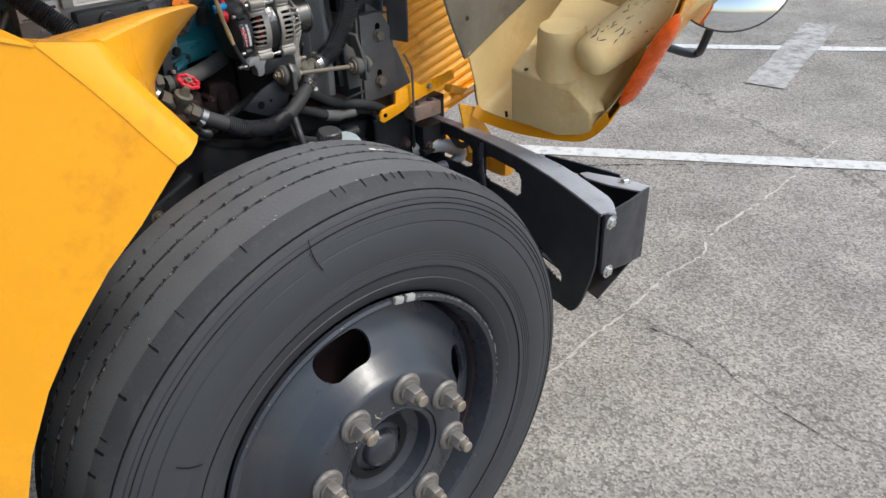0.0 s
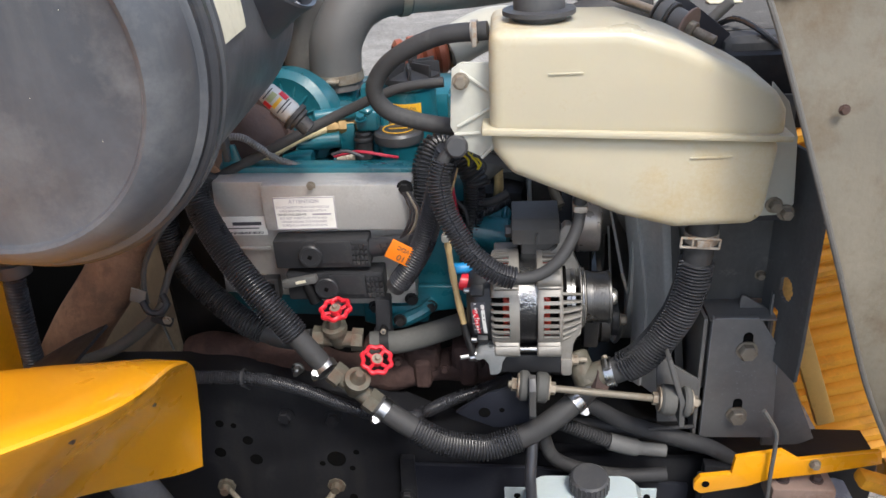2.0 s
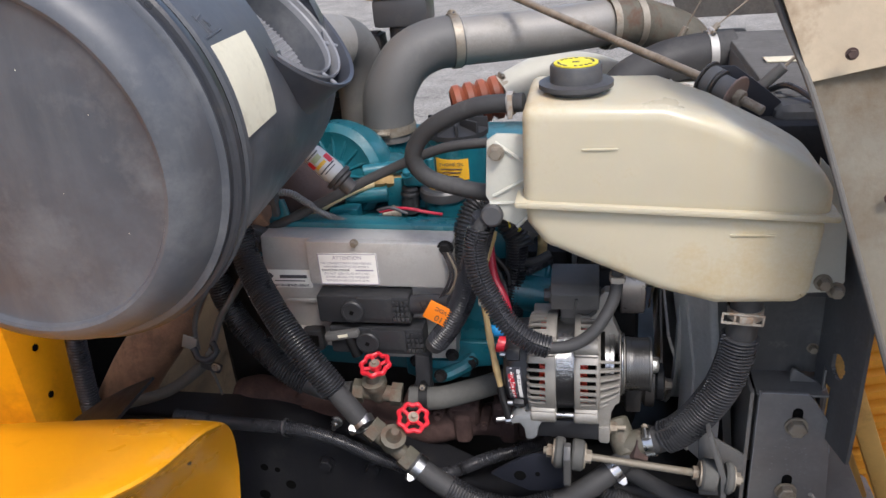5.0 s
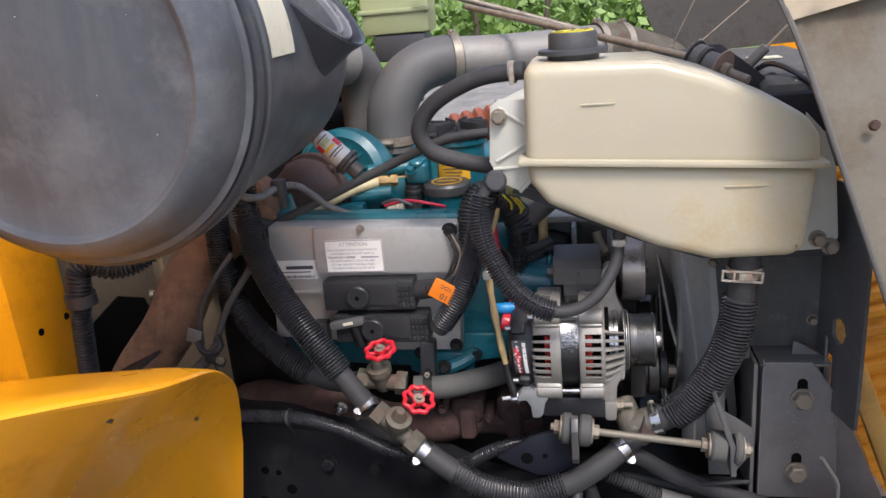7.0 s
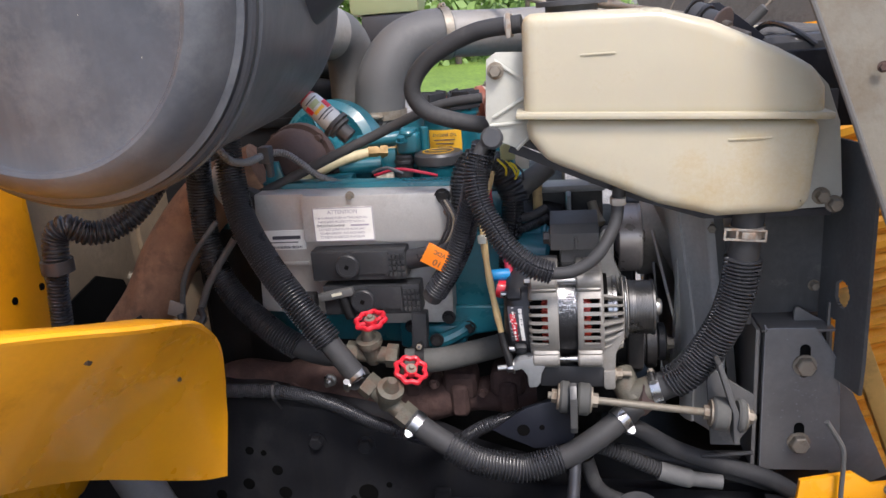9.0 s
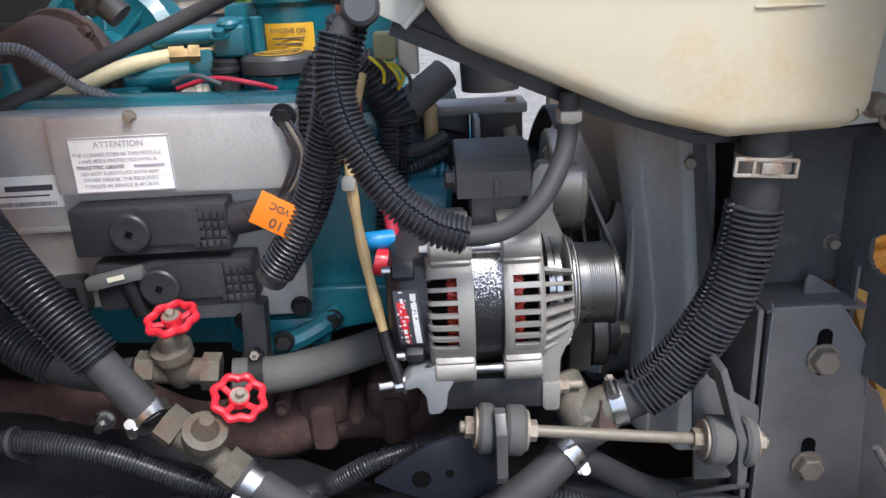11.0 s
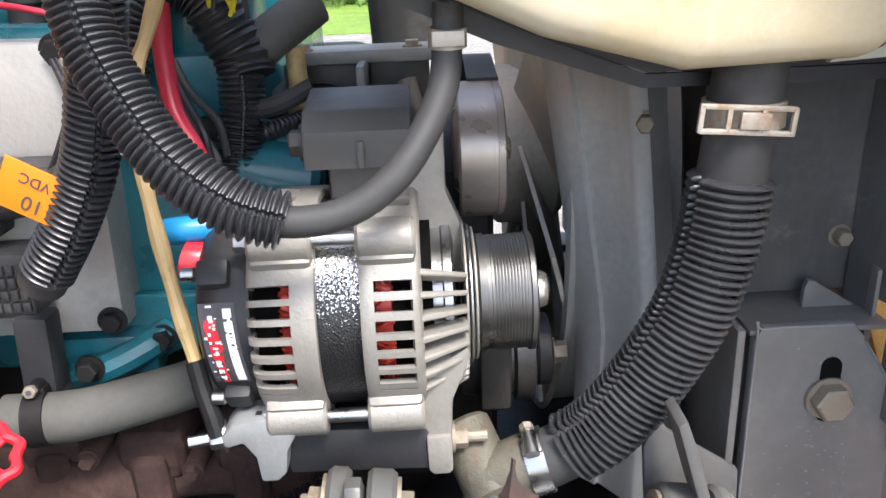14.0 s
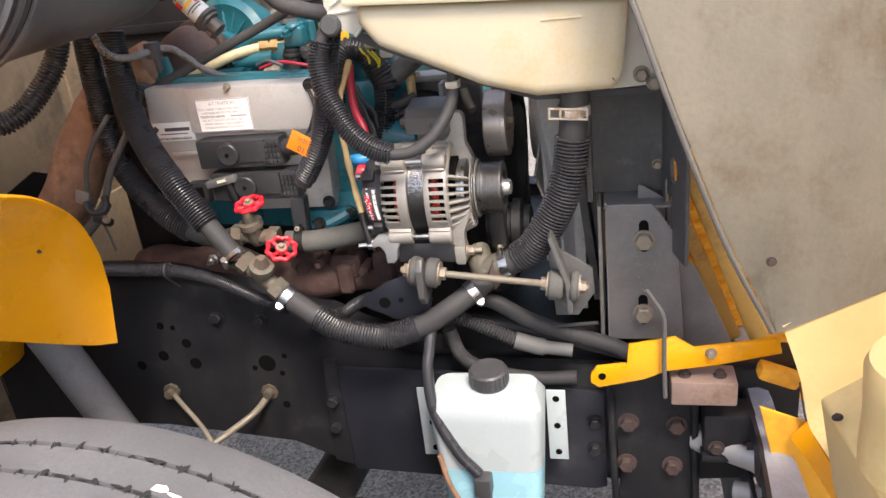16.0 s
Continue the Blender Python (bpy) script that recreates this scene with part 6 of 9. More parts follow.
rbox(bm, (-0.606, 0.1022, 1.2125 - 0.0059 * 2), (0.028, 0.0006, 0.0024), 0)
part("print_bar", bm, "print", lab, smooth=False)
bm = B()
rbox(bm, (-0.7375, 0.1172, 1.177), (0.078, 0.0012, 0.031), 0.0)
lab2 = part("maker_label", bm, "paper", ecm, "white maker's label with a barcode")
bm = B()
for k in range(34):
    rbox(bm, (-0.771 + k * 0.002, 0.1163, 1.1655), (random.choice((0.0006, 0.001, 0.0014)), 0.0006, 0.004), 0)
rbox(bm, (-0.728, 0.1163, 1.181), (0.045, 0.0006, 0.0055), 0)
rbox(bm, (-0.735, 0.1163, 1.1735), (0.05, 0.0006, 0.0015), 0)
lathe(bm, (-0.7665, 0.1165, 1.182), ax, [(0, 0), (0, 0.006), (0.0006, 0.006), (0.0006, 0)], 4)
part("print_bar", bm, "ink", lab2, smooth=False)
for x, z in ((-.735, 1.09), (-.72, 1.14)):
    bm = B()
    rbox(bm, (x, .114, z), (.05, .006, .006), .002)
    part("rib", bm, "alu_dull", ecm)
bm = B()
rbox(bm, (-.706, .108, 1.075), (.034, .02, .036), .004)
part("plug", bm, "connector", ecm)
bm = B()
rbox(bm, (-.706, .0975, 1.075), (.02, .004, .02), .001)
part("socket", bm, "void", ecm)
for k in range(4):
    bm = B()
    sweep(bm, [(-.482 + .003 * k, .1, 1.235), (-.47 + .004 * k, .085, 1.21), (-.478 + .005 * k, .08, 1.185), (-.49, .082, 1.165 - .003 * k)], .0022, 6, .006)
    part("wire", bm, ("loom", "loom", "bolt", "loom")[k], ecm)
# connector blocks
for cx, cz, w_, kx, nm in ((-0.61, 1.143, 0.145, -0.625, 0), (-0.595, 1.088, 0.15, -0.607, 1)):
    conn = thing("connector", (cx, 0.1, cz - 0.025), "black plastic multi-pin connector bolted to the control module", "connector", "module connectors")
    bm = B()
    rbox(bm, (cx, 0.1, cz), (w_, 0.034, 0.047), 0.004)
    rbox(bm, (cx + 0.02, 0.085, cz + 0.004), (0.055, 0.012, 0.036), 0.003)
    part("body", bm, "connector", conn)
    bm = B()
    rod(bm, (kx, 0.085, cz + 0.001), (kx, 0.072, cz + 0.001), 0.0185, seg=28, bevel=0.002)
    part("knob", bm, "connector", conn)
    bm = B()
    rbox(bm, (kx, 0.0718, cz + 0.001), (0.006, 0.002, 0.006), 0.0, pose(0, 0, 0, 0, 30, 0))
    part("screw", bm, "void", conn)
    bm = B()
    lathe(bm, (kx, 0.0725, cz + 0.001), ax, [(0, 0.0145), (0.0012, 0.0145), (0.0012, 0.0125), (0, 0.0125)], 28, close=True)
    part("knob_ring", bm, "connector", conn)
    bm = B()
    for k in range(5):
        for j in range(4):
            rbox(bm, (cx + w_ / 2 - 0.03 + k * 0.0065, 0.0815, cz - 0.014 + j * 0.009), (0.005, 0.004, 0.007), 0.001)
    tagged(part("latch_grid", bm, "connector", conn), kind="stuff")
bm = B()
sweep(bm, [(-0.535, 0.1, 1.145), (-0.51, 0.095, 1.15), (-0.485, 0.085, 1.155), (-0.465, 0.07, 1.165)], 0.015, 14, 0.005)
whole("taped_harness", bm, "loom", "black taped wiring harness leaving the connector", "cable")
bm = B()
rbox(bm, (-0.526, 0.088, 1.035), (0.024, 0.024, 0.065), 0.005, pose(0, 0, 0, 0, 4, 0))
rbox(bm, (-0.53, 0.09, 1.002), (0.03, 0.02, 0.012), 0.004)
whole("cable_boot", bm, "connector", "black plastic cable boot below the connectors", "cable")
tagm = pose(-0.4805, 0.040, 1.1635, 90, 30, 0)
otag = thing("warning_tag", (-0.487, 0.052, 1.13), "orange voltage warning tag wrapped on the harness", "tag")
bm = B()
rbox(bm, (0, 0, 0), (0.044, 0.031, 0.001), 0.0002)
bmesh.ops.transform(bm, matrix=tagm, verts=bm.verts)
part("sheet", bm, "orange", otag)
words("110", 0.013, tagm @ pose(0.004, -0.007, 0.001, 0, 0, 180), "ink", otag)
words("VDC", 0.009, tagm @ pose(-0.002, 0.007, 0.001, 0, 0, 180), "ink", otag)
lever = thing("grey_lever", (-0.648, 0.08, 1.06), "dull grey stamped lever with a yellow paint mark", "lever")
bm = B()
rbox(bm, (-0.648, 0.08, 1.1), (0.056, 0.014, 0.013), 0.004, pose(0, 0, 0, 0, -11, 0))
part("arm", bm, "elbow", lever)
bm = B()
rbox(bm, (-0.645, 0.0722, 1.102), (0.016, 0.001, 0.0045), 0, pose(0, 0, 0, 0, -11, 0))
part("paint_mark", bm, "paper_old", lever)
bm = B()
rod(bm, (-0.64, 0.085, 1.097), (-0.63, 0.085, 1.06), 0.009, seg=12)
part("stem", bm, "dark", lever)

# ---- alternator ----
alt = thing("alternator", (-0.3, 0.06, 0.98), "cast aluminium alternator with red windings and a black rear cover", "alternator")
AX, AY, AZ = V((1, 0, 0)), 0.061, 1.077


def A(x):
    return V((x, AY, AZ))


def polar(x, a, r):
    """A place round the alternator's axis: 180 degrees is the outer side, 90 is up."""
    return A(x) + V((0, math.cos(radians(a)), math.sin(radians(a)))) * r


def round_copies(name, bm, material, parent, angles):
    """Alike pieces round the alternator's axis, on one shared mesh. The mesh lies at angle 0 about the x axis."""
    finish(bm)
    me = bpy.data.meshes.new(name)
    bm.to_mesh(me)
    bm.free()
    me.materials.append(M[material])
    up, p = Vector((0, 0, 0)), parent
    while p:
        up += p.location
        p = p.parent
    for a in angles:
        ob = new(name, me)
        ob.parent = parent
        ob.location = A(0) - up
        ob.rotation_euler = (radians(a), 0, 0)


def slotted_shell(bm, prof, slot, na=360, thick=0.0038):
    """A turned shell of (x, radius) rings with the places where slot(x, degrees) holds left open."""
    g = [[bm.verts.new(polar(x, 360 * k / na, r)) for k in range(na)] for x, r in prof]
    for j in range(len(prof) - 1):
        xm = (prof[j][0] + prof[j + 1][0]) / 2
        for k in range(na):
            if not slot(xm, 360 * (k + 0.5) / na):
                k2 = (k + 1) % na
                bm.faces.new((g[j][k], g[j][k2], g[j + 1][k2], g[j + 1][k]))
    for v in [v for v in bm.verts if not v.link_faces]:
        bm.verts.remove(v)
    bmesh.ops.recalc_face_normals(bm, faces=bm.faces)
    bmesh.ops.solidify(bm, geom=list(bm.faces), thickness=thick)
    return bm


BOSSES = (130, 222, 40, 310)
PITCH = 9.1


def near_boss(a, w):
    return any(abs((a - b + 180) % 360 - 180) < w for b in BOSSES)


def in_slot(a, gap):
    return not near_boss(a, 17) and ((a - 149.0) % PITCH) < gap


bm = B()
lathe(bm, A(-0.392), AX, [(0, 0), (0, 0.044), (0.002, 0.050), (0.006, 0.0565), (0.012, 0.0605), (0.02, 0.0622), (0.036, 0.0630), (0.036, 0)], 64)
rear = part("rear_cover", bm, "cover_black", alt, "black plastic rear cover")
for a, x0, w_ in ((140, -0.376, 0.019), (215, -0.37, 0.016)):
    bm = B()
    m_ = Matrix.Translation(polar(x0, a, 0.0635)) @ Matrix.Rotation(radians(a), 4, "X")
    rbox(bm, (0, 0, 0), (w_, 0.012, 0.016), 0.003, m_)
    part("terminal_block", bm, "connector", rear, "black plastic terminal block")
    bm = B()
    rod(bm, polar(x0 - w_ * 0.5, a, 0.0655), polar(x0 - w_ * 0.5 - 0.009, a, 0.0655), 0.0042, seg=14, bevel=0.001)
    part("stud", bm, "steel", rear, "bright threaded stud")
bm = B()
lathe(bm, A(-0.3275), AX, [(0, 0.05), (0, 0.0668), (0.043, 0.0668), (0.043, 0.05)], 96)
part("stator_band", bm, "stator", alt, "black speckled laminated stator band with a painted bright sheen on top")
bm = B()
lathe(bm, A(-0.362), AX, [(0, 0.02), (0, 0.051), (0.112, 0.051), (0.112, 0.02)], 40)
part("core", bm, "void", alt)
rnd = random.Random(8)
for x0, x1 in ((-0.3395, -0.329), (-0.2845, -0.2735)):
    bm = B()
    for k in range(108):
        a = 360 * k / 108 + rnd.uniform(-1, 1)
        r_ = rnd.uniform(0.0605, 0.064)
        da = rnd.uniform(2.5, 5.5) * rnd.choice((-1, 1))
        sweep(bm, [polar(x0, a, r_ - 0.005), polar(lerp(x0, x1, 0.3), a + da * 0.3, r_), polar(lerp(x0, x1, 0.7), a + da * 0.7, r_), polar(x1, a + da, r_ - 0.004)], 0.00095, 5, 0.004)
    lathe(bm, A(x0 + 0.001), AX, [(0, 0.05), (0, 0.0585), (x1 - x0 - 0.002, 0.0585), (x1 - x0 - 0.002, 0.05)], 40)
    part("winding", bm, "copper", alt, "red enamelled wire winding")
bm = B()
prof = [(-0.3575, 0.058), (-0.3572, 0.063), (-0.3565, 0.068), (-0.355, 0.0708), (-0.352, 0.0722), (-0.346, 0.0730)] + [(-0.342 + 0.0022 * k, 0.0733) for k in range(6)] + [(-0.3295, 0.0735), (-0.326, 0.0735), (-0.3185, 0.0735), (-0.317, 0.0727), (-0.3168, 0.068)]
slotted_shell(bm, prof, lambda x, a: x < -0.3305 and in_slot(a, 5.6))
hr = part("rear_housing", bm, "alu", alt, "dull cast aluminium rear housing with vent slots", angle=40)
bm = B()
prof = [(-0.2918, 0.068), (-0.2915, 0.0727), (-0.290, 0.0735), (-0.286, 0.0735), (-0.2835, 0.0735)] + [(-0.2815 + 0.0022 * k, 0.0735) for k in range(9)] + [(-0.2615, 0.0732), (-0.2585, 0.0722), (-0.2565, 0.070), (-0.2562, 0.064)]
slotted_shell(bm, prof, lambda x, a: -0.2826 < x < -0.2625 and in_slot(a, 5.4))
hf = part("front_housing", bm, "alu", alt, "dull cast aluminium front housing with vent slots", angle=40)
for hs, xa, xb in ((hr, -0.3535, -0.3172), (hf, -0.2925, -0.2585)):
    for a in BOSSES:
        bm = B()
        ln = xb - xa
        lathe(bm, polar(xa, a, 0.0765), AX, [(0, 0), (0, .0102), (.002, .012), (ln - .002, .012), (ln, .0105), (ln, 0)], 24)
        rbox(bm, polar((xa + xb) / 2, a, 0.0705), (ln - 0.001, 0.014, 0.030), 0.004, Matrix.Rotation(radians(a), 4, "X"))
        part("boss", bm, "alu", hs)
for a in BOSSES[:2]:
    bm = B()
    rod(bm, polar(-0.356, a, 0.0775), polar(-0.262, a, 0.0775), 0.0044, seg=12)
    lathe(bm, polar(-0.3535, a, 0.0775), (-1, 0, 0), [(0, 0), (0, 0.0072), (0.0015, 0.0072), (0.0015, 0.0055), (0.0075, 0.0052), (0.0085, 0.0042), (0.0085, 0)], 6)
    part("through_bolt", bm, "steel", alt, "bright through bolt")
# drive-end fins run from the housing down to the bearing flange
bm = B()
vs_ = [V((-0.262, 0.0732, 0)), V((-0.2295, 0.0560, 0)), V((-0.2295, 0.040, 0)), V((-0.2575, 0.055, 0))]
q = [bm.verts.new(v + V((0, 0, 0.0022 - 0.0007 * (i in (1, 2))))) for i, v in enumerate(vs_)] + [bm.verts.new(v - V((0, 0, 0.0022 - 0.0007 * (i in (1, 2))))) for i, v in enumerate(vs_)]
for f_ in ((0, 1, 2, 3), (7, 6, 5, 4), (0, 4, 5, 1), (1, 5, 6, 2), (2, 6, 7, 3), (3, 7, 4, 0)):
    bm.faces.new([q[i] for i in f_])
bevel_all(bm, 0.0008, 1)
round_copies("cooling_fin", bm, "alu", alt, [149 + 7.3 + 11.0 * k for k in range(-1, 11)])
bm = B()
lathe(bm, A(-0.256), AX, [(0, 0.025), (0, 0.0485), (0.004, 0.0485), (0.005, 0.045), (0.012, 0.045), (0.013, 0.047), (0.018, 0.047), (0.02, 0.042), (0.02, 0.025)], 48)
part("bearing_ring", bm, "steel", alt, "shiny bearing ring between the fins")
for x_, r_, mt in ((-0.2305, 0.0475, "alu"), (-0.2275, 0.0455, "steel"), (-0.2245, 0.0435, "alu")):
    bm = B()
    lathe(bm, A(x_), AX, [(0, 0.02), (0, r_ - 0.001), (0.0006, r_), (0.0016, r_), (0.002, r_ - 0.001), (0.002, 0.02)], 64)
    part("flange_plate", bm, mt, alt)
# cast leg down to the saddle, upper ear and rear foot
bm = B()
prism(bm, [(-.285, 1.028), (-.262, 1.046), (-.231, 1.066), (-.2285, 1.06), (-.241, 1.029), (-.243, .988), (-.2555, .986), (-.2575, 1.008), (-.28, 1.012)], .006, .026)
bevel_all(bm, .003)
part("leg", bm, "alu", alt, "cast aluminium mounting leg", angle=40)
bm = B()
prism(bm, [(-.2585, 1.006), (-.2425, 1.006), (-.2425, .981), (-.2445, .978), (-.2555, .978), (-.258, .982)], .003, .034)
part("leg_eye", bevel_all(bm, .002), "alu", alt)
bm = B()
prism(bm, [(-.382, 1.019), (-.374, 1.0275), (-.352, 1.0305), (-.333, 1.027), (-.337, 1.017), (-.3425, 1.007), (-.3445, .992), (-.350, .986), (-.361, .986), (-.3625, 1.004), (-.369, 1.014), (-.38, 1.011)], -.006, .022)
part("foot", bevel_all(bm, .003), "grey_cast", alt, "cast aluminium rear foot")
bm = B()
prism(bm, [(-.3495, 1.006), (-.337, 1.0135), (-.2575, 1.0115), (-.2565, .981), (-.3445, .983)], .006, .07)
part("saddle", bevel_all(bm, .002), "cover_black", alt, "black steel saddle under the alternator")
for p, d, mt in (((-.381, .006, 1.0135), (-1, -.25, 0), "steel"), ((-.2425, .02, .994), (1, 0, 0), "bolt")):
    bm = B()
    hexbolt(bm, p, d, 0.0075, 0.010, shank=0.013)
    part("bolt", bm, mt, alt)
pul = B()
prof = [(0, 0.012), (0, 0.0360), (0.0015, 0.0385), (0.006, 0.0388), (0.0062, 0.0375), (0.0085, 0.0375), (0.0088, 0.0378)]
for k in range(11):
    prof += [(0.0095 + k * 0.002, 0.0378), (0.0103 + k * 0.002, 0.0378), (0.0107 + k * 0.002, 0.03755)]
prof += [(0.0325, 0.0378), (0.0332, 0.0392), (0.036, 0.0392), (0.037, 0.038), (0.037, 0.027), (0.031, 0.025), (0.031, 0.0)]
lathe(pul, A(-0.2222), AX, prof, 72)
pl = part("pulley", pul, "pulley", alt, "polished grooved pulley", angle=25)
bm = B()
lathe(bm, A(-0.192), AX, [(0, 0), (0, 0.016), (0.004, 0.016), (0.005, 0.0125), (0.013, 0.0125), (0.0165, 0.0105), (0.018, 0.006), (0.018, 0)], 24)
part("nut", bm, "chrome", pl, "bright pulley nut")
# maker's label wrapped on the rear cover


def cover_label(bm, x0, x1, a0, a1, lift, n=8):
    rows = []
    for i in range(n + 1):
        a = lerp(a0, a1, i / n)
        sk = (a - 180) * 0.00009
        rows.append([polar(x + sk, a, lerp(0.0613, 0.0628, (x + 0.385) / 0.025) + lift) for x in (x0, (x0 + x1) / 2, x1)])
    return patch(bm, rows, 0.0004)


bm = B()
cover_label(bm, -0.3835, -0.3625, 155, 203, 0.0006)
al = part("label", bm, "ink", rear, "scuffed red, white and black maker's label")
bm = B()
for k in range(7):
    cover_label(bm, -0.3815 + 0.0006 * k, -0.3735 + rnd.uniform(-.001, .001), 164 + 5.4 * k, 164 + 5.4 * k + 5.6, 0.0012, 2)
tagged(part("red_band", bm, "red", al), kind="stuff")
bm = B()
cover_label(bm, -0.3695, -0.3645, 158, 201, 0.0012)
part("white_band", bm, "paper", al)
bm = B()
for k in range(46):
    a, x = rnd.uniform(157, 201), rnd.uniform(-.382, -.3645)
    cover_label(bm, x, x + rnd.uniform(.0006, .003), a, a + rnd.uniform(.4, 1.6), .0018, 1)
tagged(part("scuff", bm, "ink", al, "scuffs worn through the label"), kind="stuff")
bm = B()
for k in range(16):
    a, x = rnd.uniform(160, 200), rnd.uniform(-.382, -.373)
    cover_label(bm, x, x + rnd.uniform(.0006, .002), a, a + rnd.uniform(.5, 1.4), .0018, 1)
tagged(part("pale_scuff", bm, "paper", al, "pale worn flecks on the red band"), kind="stuff")
bm = B()
for k in range(12):
    a = 157 + 3.6 * k + rnd.uniform(-1, 1)
    x = rnd.uniform(-0.382, -0.376) if k < 6 else -0.3785
    cover_label(bm, x, x + (rnd.uniform(0.0012, 0.004) if k < 6 else 0.003), a, a + rnd.uniform(0.8, 2.2), 0.0018, 2)
part("print_bar", bm, "paper", al)
# upper bracket block
blk = thing("alternator_bracket", (-0.285, 0.08, 1.15), "grey-black painted alternator mounting block with through bolt", "bracket")
bm = B()
prism(bm, [(.062, 1.1635), (.062, 1.187), (.074, 1.1985), (.122, 1.2055), (.128, 1.2), (.128, 1.1635)], -.3255, -.2585, "yz")
bevel_all(bm, .002)
rbox(bm, (-0.288, 0.098, 1.15), (0.050, 0.045, 0.035), 0.005)
rbox(bm, (-0.29, 0.0605, 1.173), (0.005, 0.004, 0.017), 0.0015)
part("block", bm, "grey_paint", blk)
for p, d in (((-.326, .078, 1.178), (-1, 0, 0)), ((-.258, .078, 1.178), (1, 0, 0))):
    bm = B()
    hexbolt(bm, p, d, 0.009, 0.009)
    part("bolt", bm, "oily", blk)
bm = B()
prism(bm, [(-.335, 1.128), (-.30, 1.135), (-.291, 1.143), (-.273, 1.148), (-.262, 1.158), (-.257, 1.185), (-.251, 1.192), (-.243, 1.192), (-.2385, 1.185), (-.2385, 1.146), (-.2265, 1.116), (-.2285, 1.09), (-.335, 1.09)], .064, .084)
part("arm", bevel_all(bm, .003), "alu", blk, "cast aluminium arm reaching up to the bolt")
cast = thing("bracket_casting", (-0.29, 0.25, 1.12), "grey ribbed cast bracket behind the alternator", "bracket")
bm = B()
rbox(bm, (-0.2985, 0.258, 1.212), (0.118, 0.05, 0.011), 0.003)
part("top_plate", bm, "grey_cast", cast)
bm = B()
rbox(bm, (-0.297, 0.232, 1.178), (0.0065, 0.07, 0.062), 0.002)
part("web", bm, "grey_cast", cast)
for x, w_ in ((-0.333, 0.062), (-0.268, 0.05)):
    bm = B()
    rbox(bm, (x, 0.27, 1.15), (w_, 0.04, 0.113), 0.003)
    part("pocket", bm, "oily", cast)
for x in (-0.3445, -0.2565):
    bm = B()
    hexbolt(bm, (x, 0.243, 1.2178), (0, 0, 1), 0.006, 0.005)
    part("bolt", bm, "bolt", cast)
bm = B()
sweep(bm, [(-.262, .215, 1.195), (-.258, .21, 1.18), (-.252, .205, 1.168), (-.248, .2, 1.162)], .0075, 12, .004)
part("bent_tube", bm, "rod_steel", cast, "short dusty tube beside the web")
# idler pulley and drive belt
idl = thing("idler_pulley", (-0.21, 0.2, 1.08), "smooth steel belt idler pulley", "pulley")
bm = B()
lathe(bm, (-0.228, 0.2, 1.140), AX, [(0, 0), (0, 0.03), (0.004, 0.035), (0.002, 0.0515), (0.004, 0.0535), (0.030, 0.0535), (0.0302, 0.0525), (0.0318, 0.0525), (0.032, 0.0535), (0.037, 0.0525), (0.0385, 0.049), (0.036, 0.03), (0.03, 0.0)], 64)
part("drum", bm, "drum", idl)
bm = B()
hexbolt(bm, (-0.195, 0.2, 1.14), AX, 0.01, 0.012)
part("bolt", bm, "bolt", idl)
bm = B()
path = [(0.2, 1.196), (0.3, 1.20), (0.45, 1.1), (0.4, 0.95), (0.25, 0.96), (0.17, 1.0), (0.115, 1.03), (0.1005, 1.062)]
line, _ = curve_points([(-0.203, y, z) for y, z in path], 0.012)
patch(bm, [[p - AX * 0.012 for p in line], [p + AX * 0.012 for p in line]], 0.003)
whole("drive_belt", bm, "rubber", "black ribbed serpentine drive belt", "belt")
tens = thing("belt_tensioner", (-0.18, 0.14, 0.94), "dark greasy belt tensioner below the pulley", "tensioner")
bm = B()
lathe(bm, (-0.16, 0.15, 0.985), AX, [(-0.07, 0), (-0.07, 0.033), (-0.04, 0.038), (-0.036, 0.034), (-0.03, 0.034), (-0.028, 0.04), (-0.014, 0.04), (-0.012, 0.03), (-0.01, 0)], 32)
part("body", bm, "oily", tens)
bm = B()
lathe(bm, (-0.172, 0.15, 0.985), AX, [(0.0, 0.012), (0.0, 0.026), (0.003, 0.029), (0.012, 0.029), (0.014, 0.024), (0.014, 0.012)], 36, close=True)
part("roller", bm, "connector", tens, "black plastic tensioner roller")
bm = B()
hexbolt(bm, (-0.158, 0.143, 0.985), AX, 0.009, 0.012)
part("bolt", bm, "bolt", tens)
bm = B()
prism(bm, [(0.085, 1.04), (0.095, 0.965), (0.125, 0.945), (0.16, 0.955), (0.155, 1.04)], -0.218, -0.195, "yz")
part("arm", bevel_all(bm, 0.004), "oily", tens)

# ---- hoses, looms and pipes ----


def hose_thing(name, pts, r, label, mt="hose", corr=None, pitch=0.0056, category="hose"):
    """A hose; corr: the share of it, from and to, under a corrugated sleeve."""
    t = thing(name, V(pts[0]), label, category)
    bm = B()
    sweep(bm, pts, r, 18, 0.006)
    part("hose", bm, mt, t)
    return t


H1 = [(-.80, .115, 1.345), (-.798, .108, 1.31), (-.792, .098, 1.265), (-.774, .075, 1.215), (-.733, .038, 1.165), (-.690, .010, 1.120), (-.655, -.002, 1.078)]
heater = hose_thing("heater_hose", H1 + [(-.633, -.008, 1.05), (-.602, -.013, 1.008)], 0.0155, "black heater hose in a corrugated sleeve")
bm = B()
loom(bm, H1 + [(-.640, -.006, 1.058)], 0.0212, 0.0046, 24, (-1, -.6, .2), 0.7)
part("sleeve", bm, "loom", heater, "black split corrugated sleeve")
